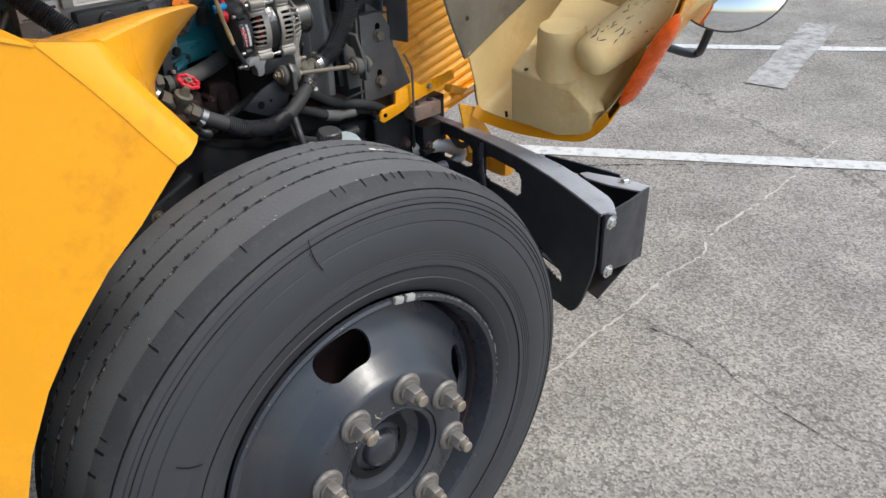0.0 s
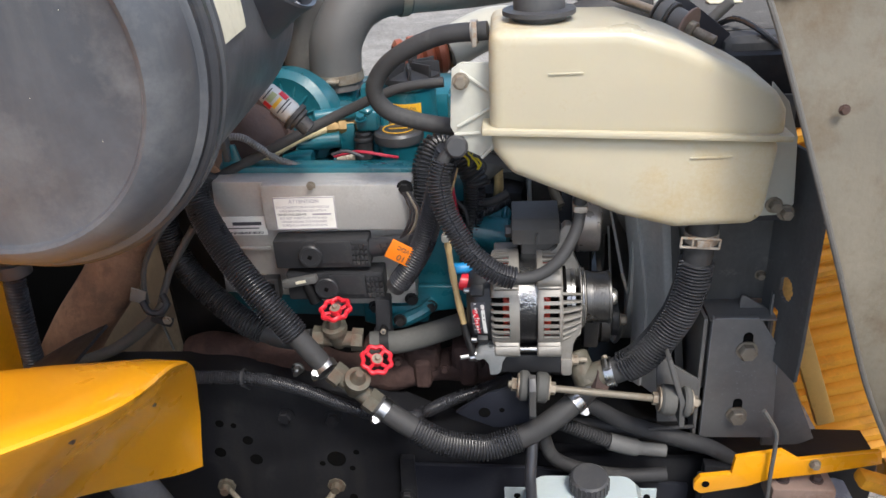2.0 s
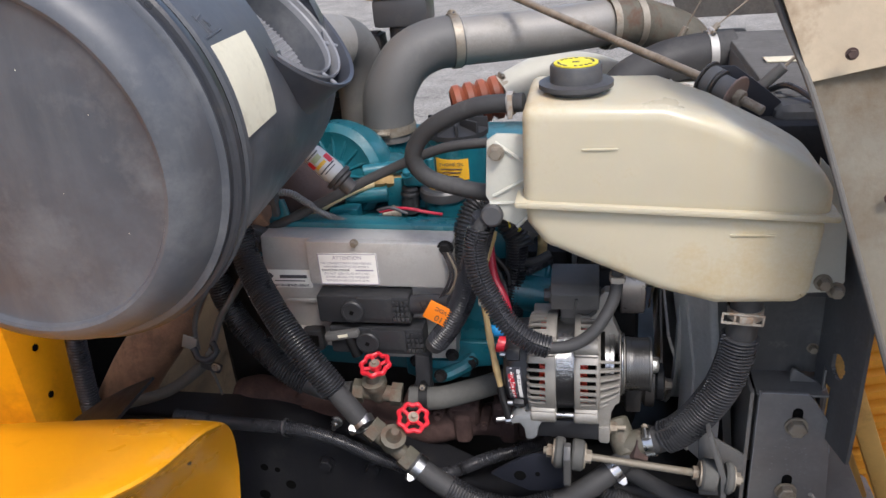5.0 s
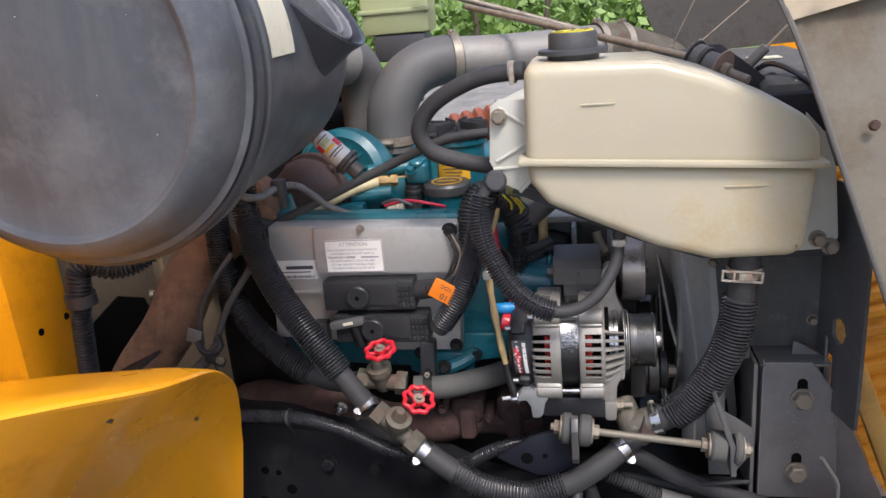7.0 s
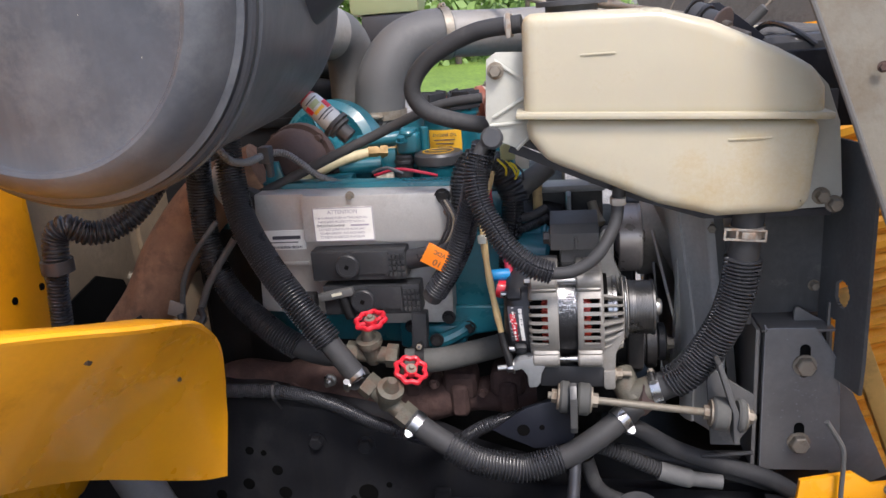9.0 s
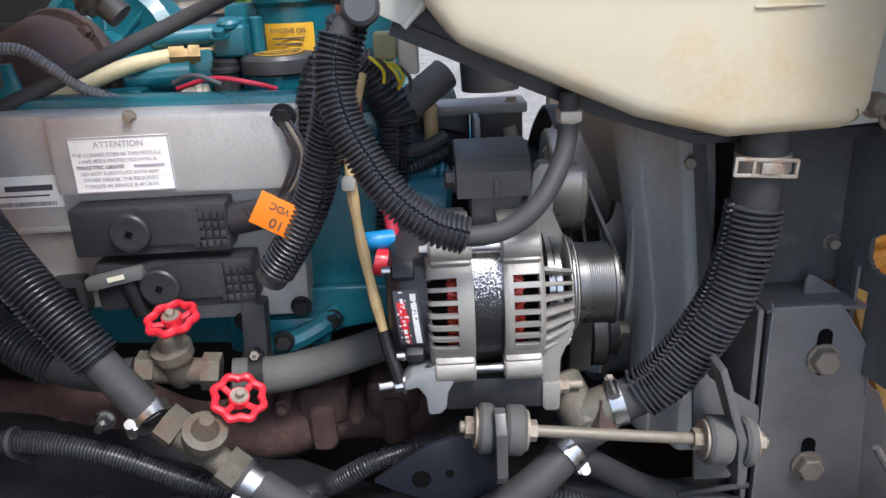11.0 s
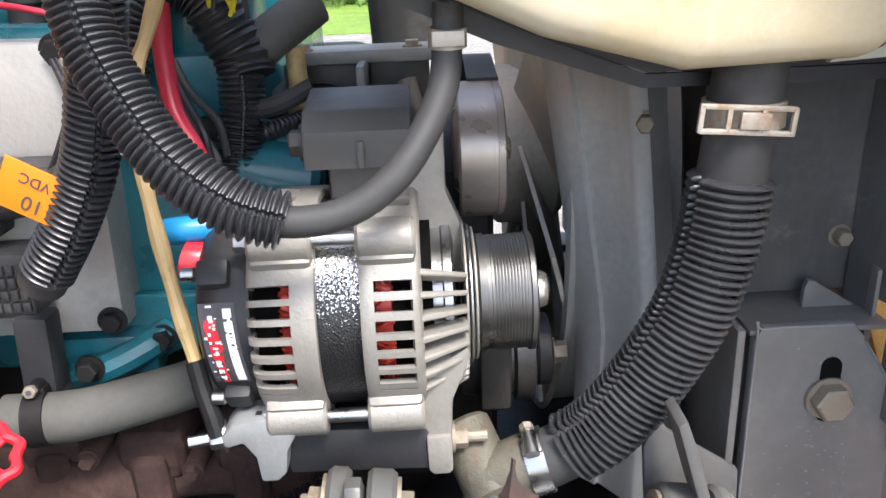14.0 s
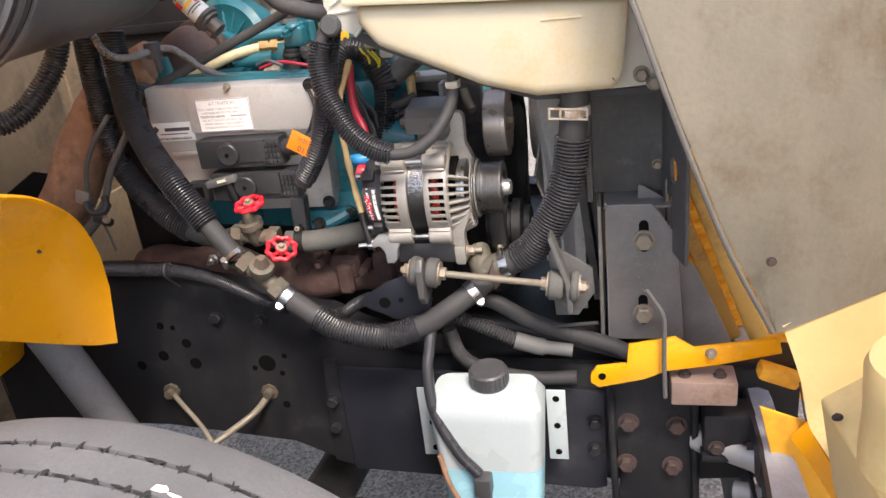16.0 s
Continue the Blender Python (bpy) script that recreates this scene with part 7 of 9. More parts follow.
H2 = [(-.845, .11, 1.345), (-.85, .112, 1.30), (-.855, .114, 1.245), (-.853, .11, 1.175), (-.838, .104, 1.125), (-.804, .09, 1.083), (-.744, .06, 1.046)]
heater2 = hose_thing("heater_hose", H2 + [(-.70, .05, 1.024), (-.665, .055, 1.01), (-.635, .055, 1.012)], 0.0155, "black heater hose in a corrugated sleeve behind the first")
bm = B()
loom(bm, H2 + [(-.706, .051, 1.026)], 0.0198, 0.0046, 22, (-1, -.5, 0), 0.7)
part("sleeve", bm, "loom", heater2, "black split corrugated sleeve")
lower = hose_thing("lower_heater_hose", [(-.528, -.026, .95), (-.516, -.03, .941), (-.481, -.04, .921), (-.434, -.045, .895), (-.364, -.04, .881), (-.309, -.03, .896), (-.27, -.02, .917), (-.234, 0, .937), (-.215, .012, .95)], 0.0165, "black rubber hose with a corrugated sleeve over its middle")
bm = B()
loom(bm, [(-.475, -.041, .917), (-.434, -.045, .895), (-.39, -.043, .884), (-.364, -.04, .881), (-.318, -.032, .892)], 0.0202, 0.0046, 22, (0, -.2, 1), 0.72)
part("sleeve", bm, "loom", lower, "black split corrugated sleeve")
clamp("clamp", lower, (-.520, -.03, .944), (0.5, -0.1, -0.4), 0.017, 0.013, (-0.5, -0.7, -0.5))
clamp("clamp", lower, (-.236, -.002, .936), (0.7, 0.4, 0.4), 0.017, 0.013, (0.3, -0.5, -0.8))
clamp("clamp", heater, (-.600, -.014, 1.006), (0.5, -0.5, -0.45), 0.016, 0.013, (-0.6, -0.7, -0.3))
BH = [(-.074, .01, 1.235), (-.0755, .01, 1.21), (-.0785, .01, 1.173), (-.084, .01, 1.125), (-.0945, .01, 1.085), (-.1065, .011, 1.058), (-.124, .014, 1.026), (-.146, .018, .996), (-.1745, .022, .975), (-.2, .024, .965)]
bigh = hose_thing("radiator_fill_hose", BH, 0.0195, "wide black coolant hose from the tank in a corrugated sleeve")
bm = B()
loom(bm, [(-.0795, .01, 1.1635)] + BH[3:8] + [(-.1655, .021, .9805)], 0.0242, 0.0050, 26, (-1, -.35, 0))
part("sleeve", bm, "loom_dusty", bigh, "black split corrugated sleeve")
clamp("clamp", bigh, (-.186, .023, .970), (-1, 0.05, -0.3), 0.0205, 0.013, (0.3, -0.4, 0.9))
bm = B()
lathe(bm, (-.0765, .01, 1.1915), (0, 0, 1), [(0, 0.020), (0, 0.022), (0.014, 0.022), (0.014, 0.020)], 32, close=True)
tilt = pose(0, 0, 0, 0, 4.5, 0)
for dz in (-.0065, .0065):
    rbox(bm, (-.083, -.0125, 1.1985 + dz), (0.051, 0.003, 0.003), 0.001, tilt)
for dx in (-.0245, -.010, .008, .0245):
    rbox(bm, (-.083 + dx, -.0125, 1.1985 - dx * .079), (0.003, 0.003, 0.015), 0.001, tilt)
cl = part("band_clamp", bm, "rusty_clamp", bigh, "rusty spring band clamp")
bm = B()
rbox(bm, (-.0795, -.0135, 1.198), (0.016, 0.004, 0.009), 0.001, tilt)
part("lug", bm, "rusty_clamp", cl)
tee = thing("brass_tee", (-.215, .02, .94), "weathered metal tee fitting joining the coolant hoses", "fitting")
bm = B()
rod(bm, (-.185, .023, .972), (-.222, .022, .957), 0.02, seg=20, bevel=0.003)
part("side_branch", bm, "brass", tee)
bm = B()
rod(bm, (-.215, .012, .95), (-.235, .05, .985), 0.019, seg=20, bevel=0.003)
part("body", bm, "brass", tee)
bm = B()
lathe(bm, (-.208, .02, .958), (0.5, 0.2, -0.3), [(-.012, 0), (-.012, .024), (.012, .024), (.012, 0)], 6)
part("hex_collar", bm, "rust", tee, "rusty hexagonal collar")
th = hose_thing("tank_vent_hose", [(-.35, .03, 1.472), (-.413, .04, 1.465), (-.474, .05, 1.436), (-.5, .052, 1.40), (-.487, .055, 1.37), (-.449, .055, 1.354), (-.40, .055, 1.344), (-.36, .055, 1.343)], 0.0115, "black rubber hose looping from the tank neck")
bm = B()
lathe(bm, (-.362, .032, 1.471), (-1, 0.1, -0.05), [(0, .0125), (0, .0145), (.008, .0145), (.008, .0125)], 20)
rbox(bm, (-.366, .016, 1.471), (0.006, 0.006, 0.03), 0.001)
part("clip", bm, "rusty_clamp", th, "steel spring clip")
loop = hose_thing("overflow_hose", [(-.235, .012, 1.262), (-.236, .010, 1.245), (-.241, 0, 1.216), (-.263, -.02, 1.183), (-.292, -.03, 1.165), (-.324, -.035, 1.163), (-.348, -.035, 1.173), (-.375, -.03, 1.194), (-.395, -.02, 1.221), (-.412, -.01, 1.254), (-.418, 0, 1.29), (-.41, .006, 1.318), (-.395, .01, 1.333)], 0.0082, "black rubber hose looping under the coolant tank")
bm = B()
loom(bm, [(-.322, -.035, 1.163), (-.348, -.035, 1.173), (-.375, -.03, 1.194), (-.395, -.02, 1.221), (-.412, -.01, 1.254), (-.418, 0, 1.29), (-.412, .005, 1.315)], 0.0155, 0.0042, 24, (0, -1, .5))
part("sleeve", bm, "loom", loop, "black split corrugated sleeve")
bm = B()
lathe(bm, (-.236, .010, 1.240), (0, -0.1, 1), [(0, .0083), (0, .0102), (.01, .0102), (.01, .0083)], 24, close=True)
rbox(bm, (-.236, -.001, 1.245), (0.017, 0.003, 0.008), 0.001)
part("band_clamp", bm, "rusty_clamp", loop, "rusty band clamp")
bm = B()
rod(bm, (-.393, .012, 1.333), (-.393, -.004, 1.336), 0.0145, seg=24, bevel=0.003)
part("end_cap", bm, "plastic", loop, "black round hose end")
ha = thing("wiring_loom", (-.43, .04, 1.1), "black corrugated wiring loom running down to the connectors", "cable")
bm = B()
loom(bm, [(-.405, .025, 1.325), (-.42, .032, 1.275), (-.435, .045, 1.225), (-.45, .05, 1.178), (-.47, .052, 1.14), (-.492, .055, 1.108)], 0.0170, 0.0046, 24, (.6, -1, 0))
part("sleeve", bm, "loom", ha)
bm = B()
rod(bm, (-.490, .054, 1.111), (-.50, .06, 1.098), 0.015, seg=16, bevel=0.003)
part("tape_end", bm, "hose", ha)
hb_ = thing("wiring_loom", (-.38, .16, 1.1), "black corrugated wiring loom arching over behind the alternator", "cable")
bm = B()
loom(bm, [(-.462, .145, 1.19), (-.457, .15, 1.225), (-.452, .16, 1.257), (-.437, .175, 1.277), (-.412, .18, 1.272), (-.394, .18, 1.252)], 0.0195, 0.0050, 24, (-.6, -1, 0))
part("arch_sleeve", bm, "loom_dusty", hb_, "fat corrugated sleeve bent into an arch")
bm = B()
loom(bm, [(-.382, .174, 1.224), (-.382, .168, 1.19), (-.386, .162, 1.16), (-.390, .154, 1.12), (-.393, .15, 1.08)], 0.0172, 0.0045, 22, (.3, -1, 0), 0.74)
part("sleeve", bm, "loom", hb_)
bm = B()
sweep(bm, [(-.398, .18, 1.258), (-.389, .18, 1.24), (-.380, .178, 1.222), (-.376, .174, 1.208)], lambda s: .0205 + .0012 * math.sin(s * 900), 20, .002)
part("tape_wrap", bm, "cover_black", hb_, "wrinkled black tape round the branching looms")
bm = B()
sweep(bm, [(-.384, .18, 1.224), (-.372, .184, 1.226), (-.356, .19, 1.237), (-.338, .199, 1.249), (-.328, .205, 1.256)], .0165, 20, .004)
part("side_branch", bm, "elbow", hb_, "dusty rubber side branch")
bm = B()
loom(bm, [(-.376, .172, 1.166), (-.366, .17, 1.168), (-.351, .18, 1.171), (-.332, .2, 1.174)], .0075, .0036, 12)
part("pigtail", bm, "loom", hb_)
for k, (y_, z_) in enumerate(((.155, 1.225), (.16, 1.21), (.165, 1.232))):
    bm = B()
    sweep(bm, [(-.426, y_, z_ - .01), (-.415, y_ - .01, z_ - .03), (-.404 + .004 * k, y_ - .02, z_ - .05), (-.402 + .005 * k, y_ - .02, z_ - .075)], .003, 8, .005)
    part("loose_wire", bm, ("cover_black", "elbow", "hose")[k], hb_)
cn = thing("sensor_connector", (-.378, .14, 1.285), "pale green plastic connector with yellow wires", "connector")
bm = B()
rbox(bm, (-.384, .15, 1.292), (.022, .022, .026), .005, None, 3)
part("body", bm, "green", cn)
bm = B()
rbox(bm, (-.363, .152, 1.282), (.02, .024, .034), .004, None, 3)
part("shell", bm, "capsule", cn, "clear grey plastic shell")
rnd = random.Random(33)
for k in range(5):
    bm = B()
    x, z = -.398 + .006 * k, 1.284 - .002 * k
    sweep(bm, [(x, .128, z), (x + .006, .118, z - .004 + rnd.uniform(-.003, .003)), (x + .012, .122, z - .012), (x + .01 + rnd.uniform(-.006, .006), .13, z - .024)], .0017, 8, .004)
    part("wire", bm, "lemon" if k % 3 != 1 else "ink", cn)
bm = B()
sweep(bm, [(-.345, .2, 1.226), (-.345, .2, 1.213), (-.345, .2, 1.195), (-.348, .2, 1.172)], .0075, 12, .006)
whole("tan_hose", bm, "wood", "tan cloth-covered hose behind the wiring", "hose")
bm = B()
rod(bm, (-.385, .19, 1.155), (-.33, .19, 1.142), .021, seg=24, bevel=.004)
rod(bm, (-.345, .19, 1.1455), (-.336, .19, 1.1433), .0245, seg=24, bevel=.003)
whole("coolant_pipe", bm, "teal", "teal painted coolant pipe behind the alternator", "pipe")
bm = B()
sweep(bm, [(-.372, .165, 1.185), (-.352, .16, 1.19), (-.33, .165, 1.2)], .007, 10, .005)
whole("black_hose", bm, "hose", "thin black hose behind the bracket", "hose")
bm = B()
sweep(bm, [(-.413, .112, 1.264), (-.413, .108, 1.25), (-.412, .1, 1.232), (-.406, .085, 1.2), (-.391, .07, 1.174), (-.385, .062, 1.14), (-.386, .05, 1.12)], 0.0062, 14, 0.005)
whole("battery_cable", bm, "pink", "red battery cable running down to the alternator", "cable")
bm = B()
sweep(bm, [(-.412, .052, 1.132), (-.40, .05, 1.1335), (-.385, .055, 1.133)], 0.0085, 14, 0.004)
whole("blue_plug", bm, "blue", "bright blue plastic plug behind the alternator", "plug")
bm = B()
sweep(bm, [(-.401, .044, 1.116), (-.394, .044, 1.1145), (-.38, .05, 1.113)], 0.0125, 14, 0.004)
whole("red_boot", bm, "red", "red rubber terminal boot behind the alternator", "plug")
tc_ = thing("tan_ground_cable", (-.385, .01, 1.005), "tan cable with a taped end bolted to the alternator foot", "cable")
bm = B()
sweep(bm, [(-.403, .085, 1.275), (-.411, .07, 1.247), (-.4165, .06, 1.23), (-.417, .047, 1.205), (-.414, .036, 1.165), (-.4065, .027, 1.11), (-.396, .017, 1.056)], lambda s: 0.0047 + 0.0005 * math.sin(s * 130), 10, 0.005)
part("cable", bm, "wood", tc_)
bm = B()
sweep(bm, [(-.397, .018, 1.06), (-.393, .012, 1.042), (-.388, .006, 1.028), (-.385, .002, 1.016)], 0.0058, 10, 0.005)
part("taped_end", bm, "dark", tc_, "black taped end with bare strands")
bm = B()
rbox(bm, (-.417, .032, 1.192), (.012, .01, .012), .003)
part("terminal", bm, "tank_flange", tc_)
vh = hose_thing("heater_return_hose", [(-.548, .062, .998), (-.501, .07, .995), (-.453, .095, .994), (-.41, .12, .995), (-.37, .14, 1.0)], 0.018, "dusty black rubber coolant hose behind the valves", "grey_hose")
clamp("clamp", vh, (-.525, .066, .997), (1, 0.1, 0), 0.019, 0.014, (0, 0.2, 1), "dark")
fl = thing("frame_conduit", (-.7, 0, .97), "thin black corrugated conduit lying along the frame rail", "cable")
bm = B()
loom(bm, [(-.93, .02, .975), (-.803, .0, .981), (-.722, .0, .978), (-.654, .0, .96), (-.588, .0, .928), (-.539, .0, .91), (-.50, .02, .885), (-.472, .05, .872), (-.427, .05, .897), (-.368, .07, .906), (-.33, .09, .91)], 0.0105, 0.0032, 12)
part("sleeve", bm, "loom", fl)
bm = B()
lathe(bm, (-.735, .0, .979), (1, 0, 0), [(0, .0115), (0, .0135), (.004, .0135), (.004, .0115)], 14)
rod(bm, (-.734, -.006, .968), (-.740, .03, .935), .0018, seg=6)
part("cable_tie", bm, "plastic", fl)

# heater valves


def valve(at, stem, body_a, body_b, label):
    v = thing("gate_valve", V(body_a), label, "valve", "heater shut-off valves")
    at, stem = V(at), V(stem).normalized()
    a, b = V(body_a), V(body_b)
    bm = B()
    c = (a + b) / 2
    rod(bm, a, b, 0.0125, seg=18, bevel=0.002)
    for p, q in ((a, a.lerp(b, 0.22)), (b, b.lerp(a, 0.22))):
        lathe(bm, p, q - p, [(0, 0), (0, .018), ((q - p).length, .018), ((q - p).length, 0)], 6)
    lathe(bm, c, stem, [(-.014, 0), (-.014, .010), (0, .015), (.018, .015), (.02, .019), (.03, .019), (.032, .012), (.04, .009), (.048, .006), (.05, 0)], 20)
    part("body", bm, "brass", v, "weathered brass valve body")
    bm = B()
    d, u, w = axes(stem)
    # lobed wheel
    n = 120
    R_, r_ = 0.0208, 0.0037
    rings = []
    for k in range(n):
        a_ = 2 * math.pi * k / n
        rad = R_ + 0.0015 * math.cos(8 * a_)
        o = at + (u * math.cos(a_) + w * math.sin(a_)) * rad
        out = u * math.cos(a_) + w * math.sin(a_)
        rings.append([bm.verts.new(o + out * r_ * math.cos(t) + d * r_ * 1.15 * math.sin(t)) for t in (2 * math.pi * j / 8 for j in range(8))])
    for k in range(n):
        p, q = rings[k], rings[(k + 1) % n]
        for j in range(8):
            bm.faces.new((p[j], p[(j + 1) % 8], q[(j + 1) % 8], q[j]))
    for k in range(4):
        a_ = 2 * math.pi * (k + 0.3) / 4
        o = u * math.cos(a_) + w * math.sin(a_)
        rod(bm, at + o * 0.008 - d * 0.003, at + o * 0.02, 0.003, seg=8)
    rod(bm, at - d * 0.006, at + d * 0.003, 0.009, seg=20)
    part("handwheel", bm, "red", v, "red enamelled lobed handwheel")
    bm = B()
    rod(bm, at + d * 0.003, at + d * 0.0042, 0.0078, seg=20)
    hexbolt(bm, at + d * 0.004, d, 0.0042, 0.005, washer=0)
    part("hub_plate", bm, "bolt", v)
    return v


valve((-.589, .042, 1.072), (-0.05, -0.24, 0.97), (-.632, .05, 1.018), (-.557, .056, 1.008), "weathered brass gate valve with a red handwheel")
valve((-.525, -.008, 1.016), (0.32, -0.42, 0.85), (-.592, -.012, 1.0), (-.528, -.028, .95), "weathered brass gate valve with a red handwheel, tilted")
bm = B()
hexbolt(bm, (-.645, -.005, 1.0), ax, 0.007, 0.01, shank=0.008)
whole("loose_clamp_screw", bm, "steel", "bright screw end of a hose clamp", "screw")

# ---- stabiliser rod on the radiator ----
radius = thing("radiator_stay_rod", (-.2, -.035, .95), "dusty steel stay rod with rubber bushes at both ends", "rod")
bm = B()
RA, RB = V((-.335, -.026, .9855)), V((-.0645, -.027, .9525))
rd = (RB - RA).normalized()
rod(bm, RA, RB, 0.0052, seg=14, bevel=0.001)
part("rod", bm, "rod_steel", radius)
for x0, x1 in ((-.3195, -.3055), (-.296, -.2785), (-.121, -.1), (-.0895, -.079)):
    bm = B()
    p0, ln = RA + rd * (x0 - RA.x) / rd.x, (x1 - x0) / rd.x
    lathe(bm, p0, rd, [(0, .008), (0, .0195), (.003, .022), (ln - .003, .022), (ln, .0195), (ln, .008)], 28)
    part("bush", bm, "grey_hose", radius, "grey-black rubber bush")
for x0, sgn in ((-.3195, -1), (-.2785, 1), (-.121, -1), (-.079, 1)):
    bm = B()
    p0 = RA + rd * (x0 - RA.x) / rd.x
    lathe(bm, p0, rd * sgn, [(0, .006), (0, .0175), (.0025, .0175), (.0025, .006)], 24)
    lathe(bm, p0 + rd * sgn * .0025, rd * sgn, [(0, 0), (0, .0095), (.008, .0095), (.008, 0)], 6)
    part("washer_nut", bm, "bolt", radius)
br1 = thing("stay_bracket", (-.303, -.03, .88), "worn grey-black steel bracket holding the stay rod", "bracket", "stay rod brackets")
bm = B()
prism(bm, [(-.414, .925), (-.39, .943), (-.365, .959), (-.325, .972), (-.299, .967), (-.297, .93), (-.303, .910), (-.33, .899), (-.357, .897), (-.395, .914)], -.015, -.009)
part("plate", bevel_all(bm, 0.001), "black", br1)
for x, z, r in ((-.371, .9255, .009), (-.345, .93, .004)):
    bm = B()
    rod(bm, (x, -.0158, z), (x, -.013, z), r, seg=16)
    part("hole", bm, "void", br1)
bm = B()
prism(bm, [(-.006, .94), (-.045, .938), (-.056, .952), (-.057, .995), (-.05, 1.004), (-.046, 1.009), (-.036, 1.009), (-.03, 1.0), (-.01, .98)], -.3055, -.296, "yz")
part("strap", bevel_all(bm, 0.0012), "grey_paint", br1)
br2 = thing("stay_bracket", (-.1, -.04, .88), "worn grey-black bent steel strap holding the stay rod", "bracket", "stay rod brackets")
bm = B()
prism(bm, [(-.1175, 1.034), (-.1125, 1.038), (-.106, 1.02), (-.0955, .985), (-.0885, .965), (-.0865, .92), (-.094, .92), (-.0965, .965), (-.1045, .99)], -.042, -.014)
part("strap", bevel_all(bm, 0.0015), "elbow", br2)
bm = B()
prism(bm, [(-.122, .99), (-.113, 1.012), (-.107, 1.0), (-.06, .968), (-.058, .93), (-.082, .893), (-.115, .893)], .004, .01)
part("plate", bevel_all(bm, 0.001), "rad_paint", br2)

# ---- washer bottle ----
wb = thing("washer_bottle", (-.22, -.03, .54), "white translucent washer bottle half full of blue fluid", "bottle")


def bottle_ring(z):
    u = (z - .545) / (.8 - .545)
    return lerp(-.292, -.312, u), lerp(-.15, -.135, u), -.085, .0


def bottle(bm, z0, z1, n=6):
    rows = []
    for i in range(n + 1):
        z = lerp(z0, z1, i / n)
        x0, x1, y0, y1 = bottle_ring(z)
        sh = 0.012 if z > .79 or z < .552 else 0
        x0, x1, y0, y1 = x0 + sh, x1 - sh, y0 + sh, y1 - sh
        r = 0.02
        ring = arc(x1 - r, y0 + r, r, -90, 0, 4) + arc(x1 - r, y1 - r, r, 0, 90, 4) + arc(x0 + r, y1 - r, r, 90, 180, 4) + arc(x0 + r, y0 + r, r, 180, 270, 4)
        rows.append([bm.verts.new((x, y, z)) for x, y in ring])
    for a, b in zip(rows, rows[1:]):
        for k in range(len(a)):
            k2 = (k + 1) % len(a)
            bm.faces.new((a[k], a[k2], b[k2], b[k]))
    bm.faces.new(rows[0][::-1])
    bm.faces.new(rows[-1])
    return bm


part("upper_body", bottle(B(), .672, .800), "white_plastic", wb, "white translucent plastic")
part("fluid", bottle(B(), .545, .6715), "fluid", wb, "pale blue washer fluid seen through the plastic")
bm = B()
lathe(bm, (-.217, -.04, .80), (0, -0.1, 1), [(0, 0), (0, .027), (.004, .029)] + [(.006 + .0 * k, .029) for k in range(1)] + [(.026, .028), (.029, .025), (.029, 0)], 40)
wc_ = part("cap", bm, "plastic", wb, "black ribbed screw cap")
for k in range(24):
    a = 2 * math.pi * k / 24
    bm = B()
    rbox(bm, (-.217 + math.cos(a) * .0288, -.0415 + math.sin(a) * .0288, .815), (.003, .003, .018), .001, Matrix.Rotation(a, 4, "Z"))
    part("rib", bm, "plastic", wc_)
for x0, x1, nm in ((-.345, -.305, "side_flange"), (-.138, -.108, "side_flange")):
    bm = B()
    rbox(bm, ((x0 + x1) / 2, -.002, .70), (x1 - x0, .004, .13), .0015)
    fg = part(nm, bm, "white_plastic", wb)
    for k in range(3):
        bm = B()
        rod(bm, ((x0 + x1) / 2, -.0045, .65 + k * .05), ((x0 + x1) / 2, -.003, .65 + k * .05), .0055, seg=12)
        part("hole", bm, "void", fg)
bm = B()
rbox(bm, (-.231, -.094, .655), (.026, .03, .034), .005)
rod(bm, (-.231, -.094, .636), (-.231, -.094, .61), .011, seg=14)
part("pump", bm, "plastic", wb, "black washer pump")
bm = B()
sweep(bm, [(-.299, -.02, .90), (-.303, -.045, .86), (-.305, -.06, .835), (-.298, -.078, .775), (-.268, -.09, .712), (-.236, -.096, .675)], .0085, 12, .006)
part("pump_hose", bm, "loom", wb)
bm = B()
sweep(bm, [(-.296, -.088, .70), (-.285, -.092, .65), (-.262, -.094, .60), (-.24, -.094, .575), (-.229, -.094, .585), (-.231, -.094, .61)], .0042, 8, .006)
part("wire", bm, "exhaust", wb, "brown wire at the pump")

# ---- hood latch arm ----
arm = thing("latch_arm", (.05, -.045, .82), "yellow painted flat steel hood hinge arm", "hinge")
bm = B()
prism(bm, [(-.066, .824), (-.058, .836), (-.015, .842), (-.012, .872), (.051, .885), (.076, .868), (.185, .884), (.19, .862), (.108, .843), (.04, .832), (.009, .818), (-.055, .803), (-.066, .811)], -.05, -.042)
part("plate", bevel_all(bm, 0.001), "yellow", arm)
bm = B()
rod(bm, (-.05, -.0512, .822), (-.05, -.049, .822), .0055, seg=14)
part("hole", bm, "void", arm)
bm = B()
hexbolt(bm, (.098, -.05, .862), ax, .006, .008)
part("bolt", bm, "bolt", arm)
bm = B()
sweep(bm, [(.012, -.06, .965), (.021, -.06, .95), (.0335, -.06, .927), (.0355, -.06, .90), (.0355, -.06, .85), (.037, -.06, .795)], .0032, 8, .006)
whole("hook_wire", bm, "elbow", "bent grey wire rod beside the hinge arm", "rod")
hingeb = thing("hinge_bracket", (.1, -.03, .79), "rusty grey steel channel under the hinge arm", "bracket")
bm = B()
rbox(bm, (.09, -.03, .797), (.09, .05, .038), .004)
part("channel", bm, "hinge_steel", hingeb)
for x in (.065, .113):
    bm = B()
    hexbolt(bm, (x, -.034, .816), (0, 0, 1), .007, .008)
    part("bolt", bm, "rust", hingeb)
bm = B()
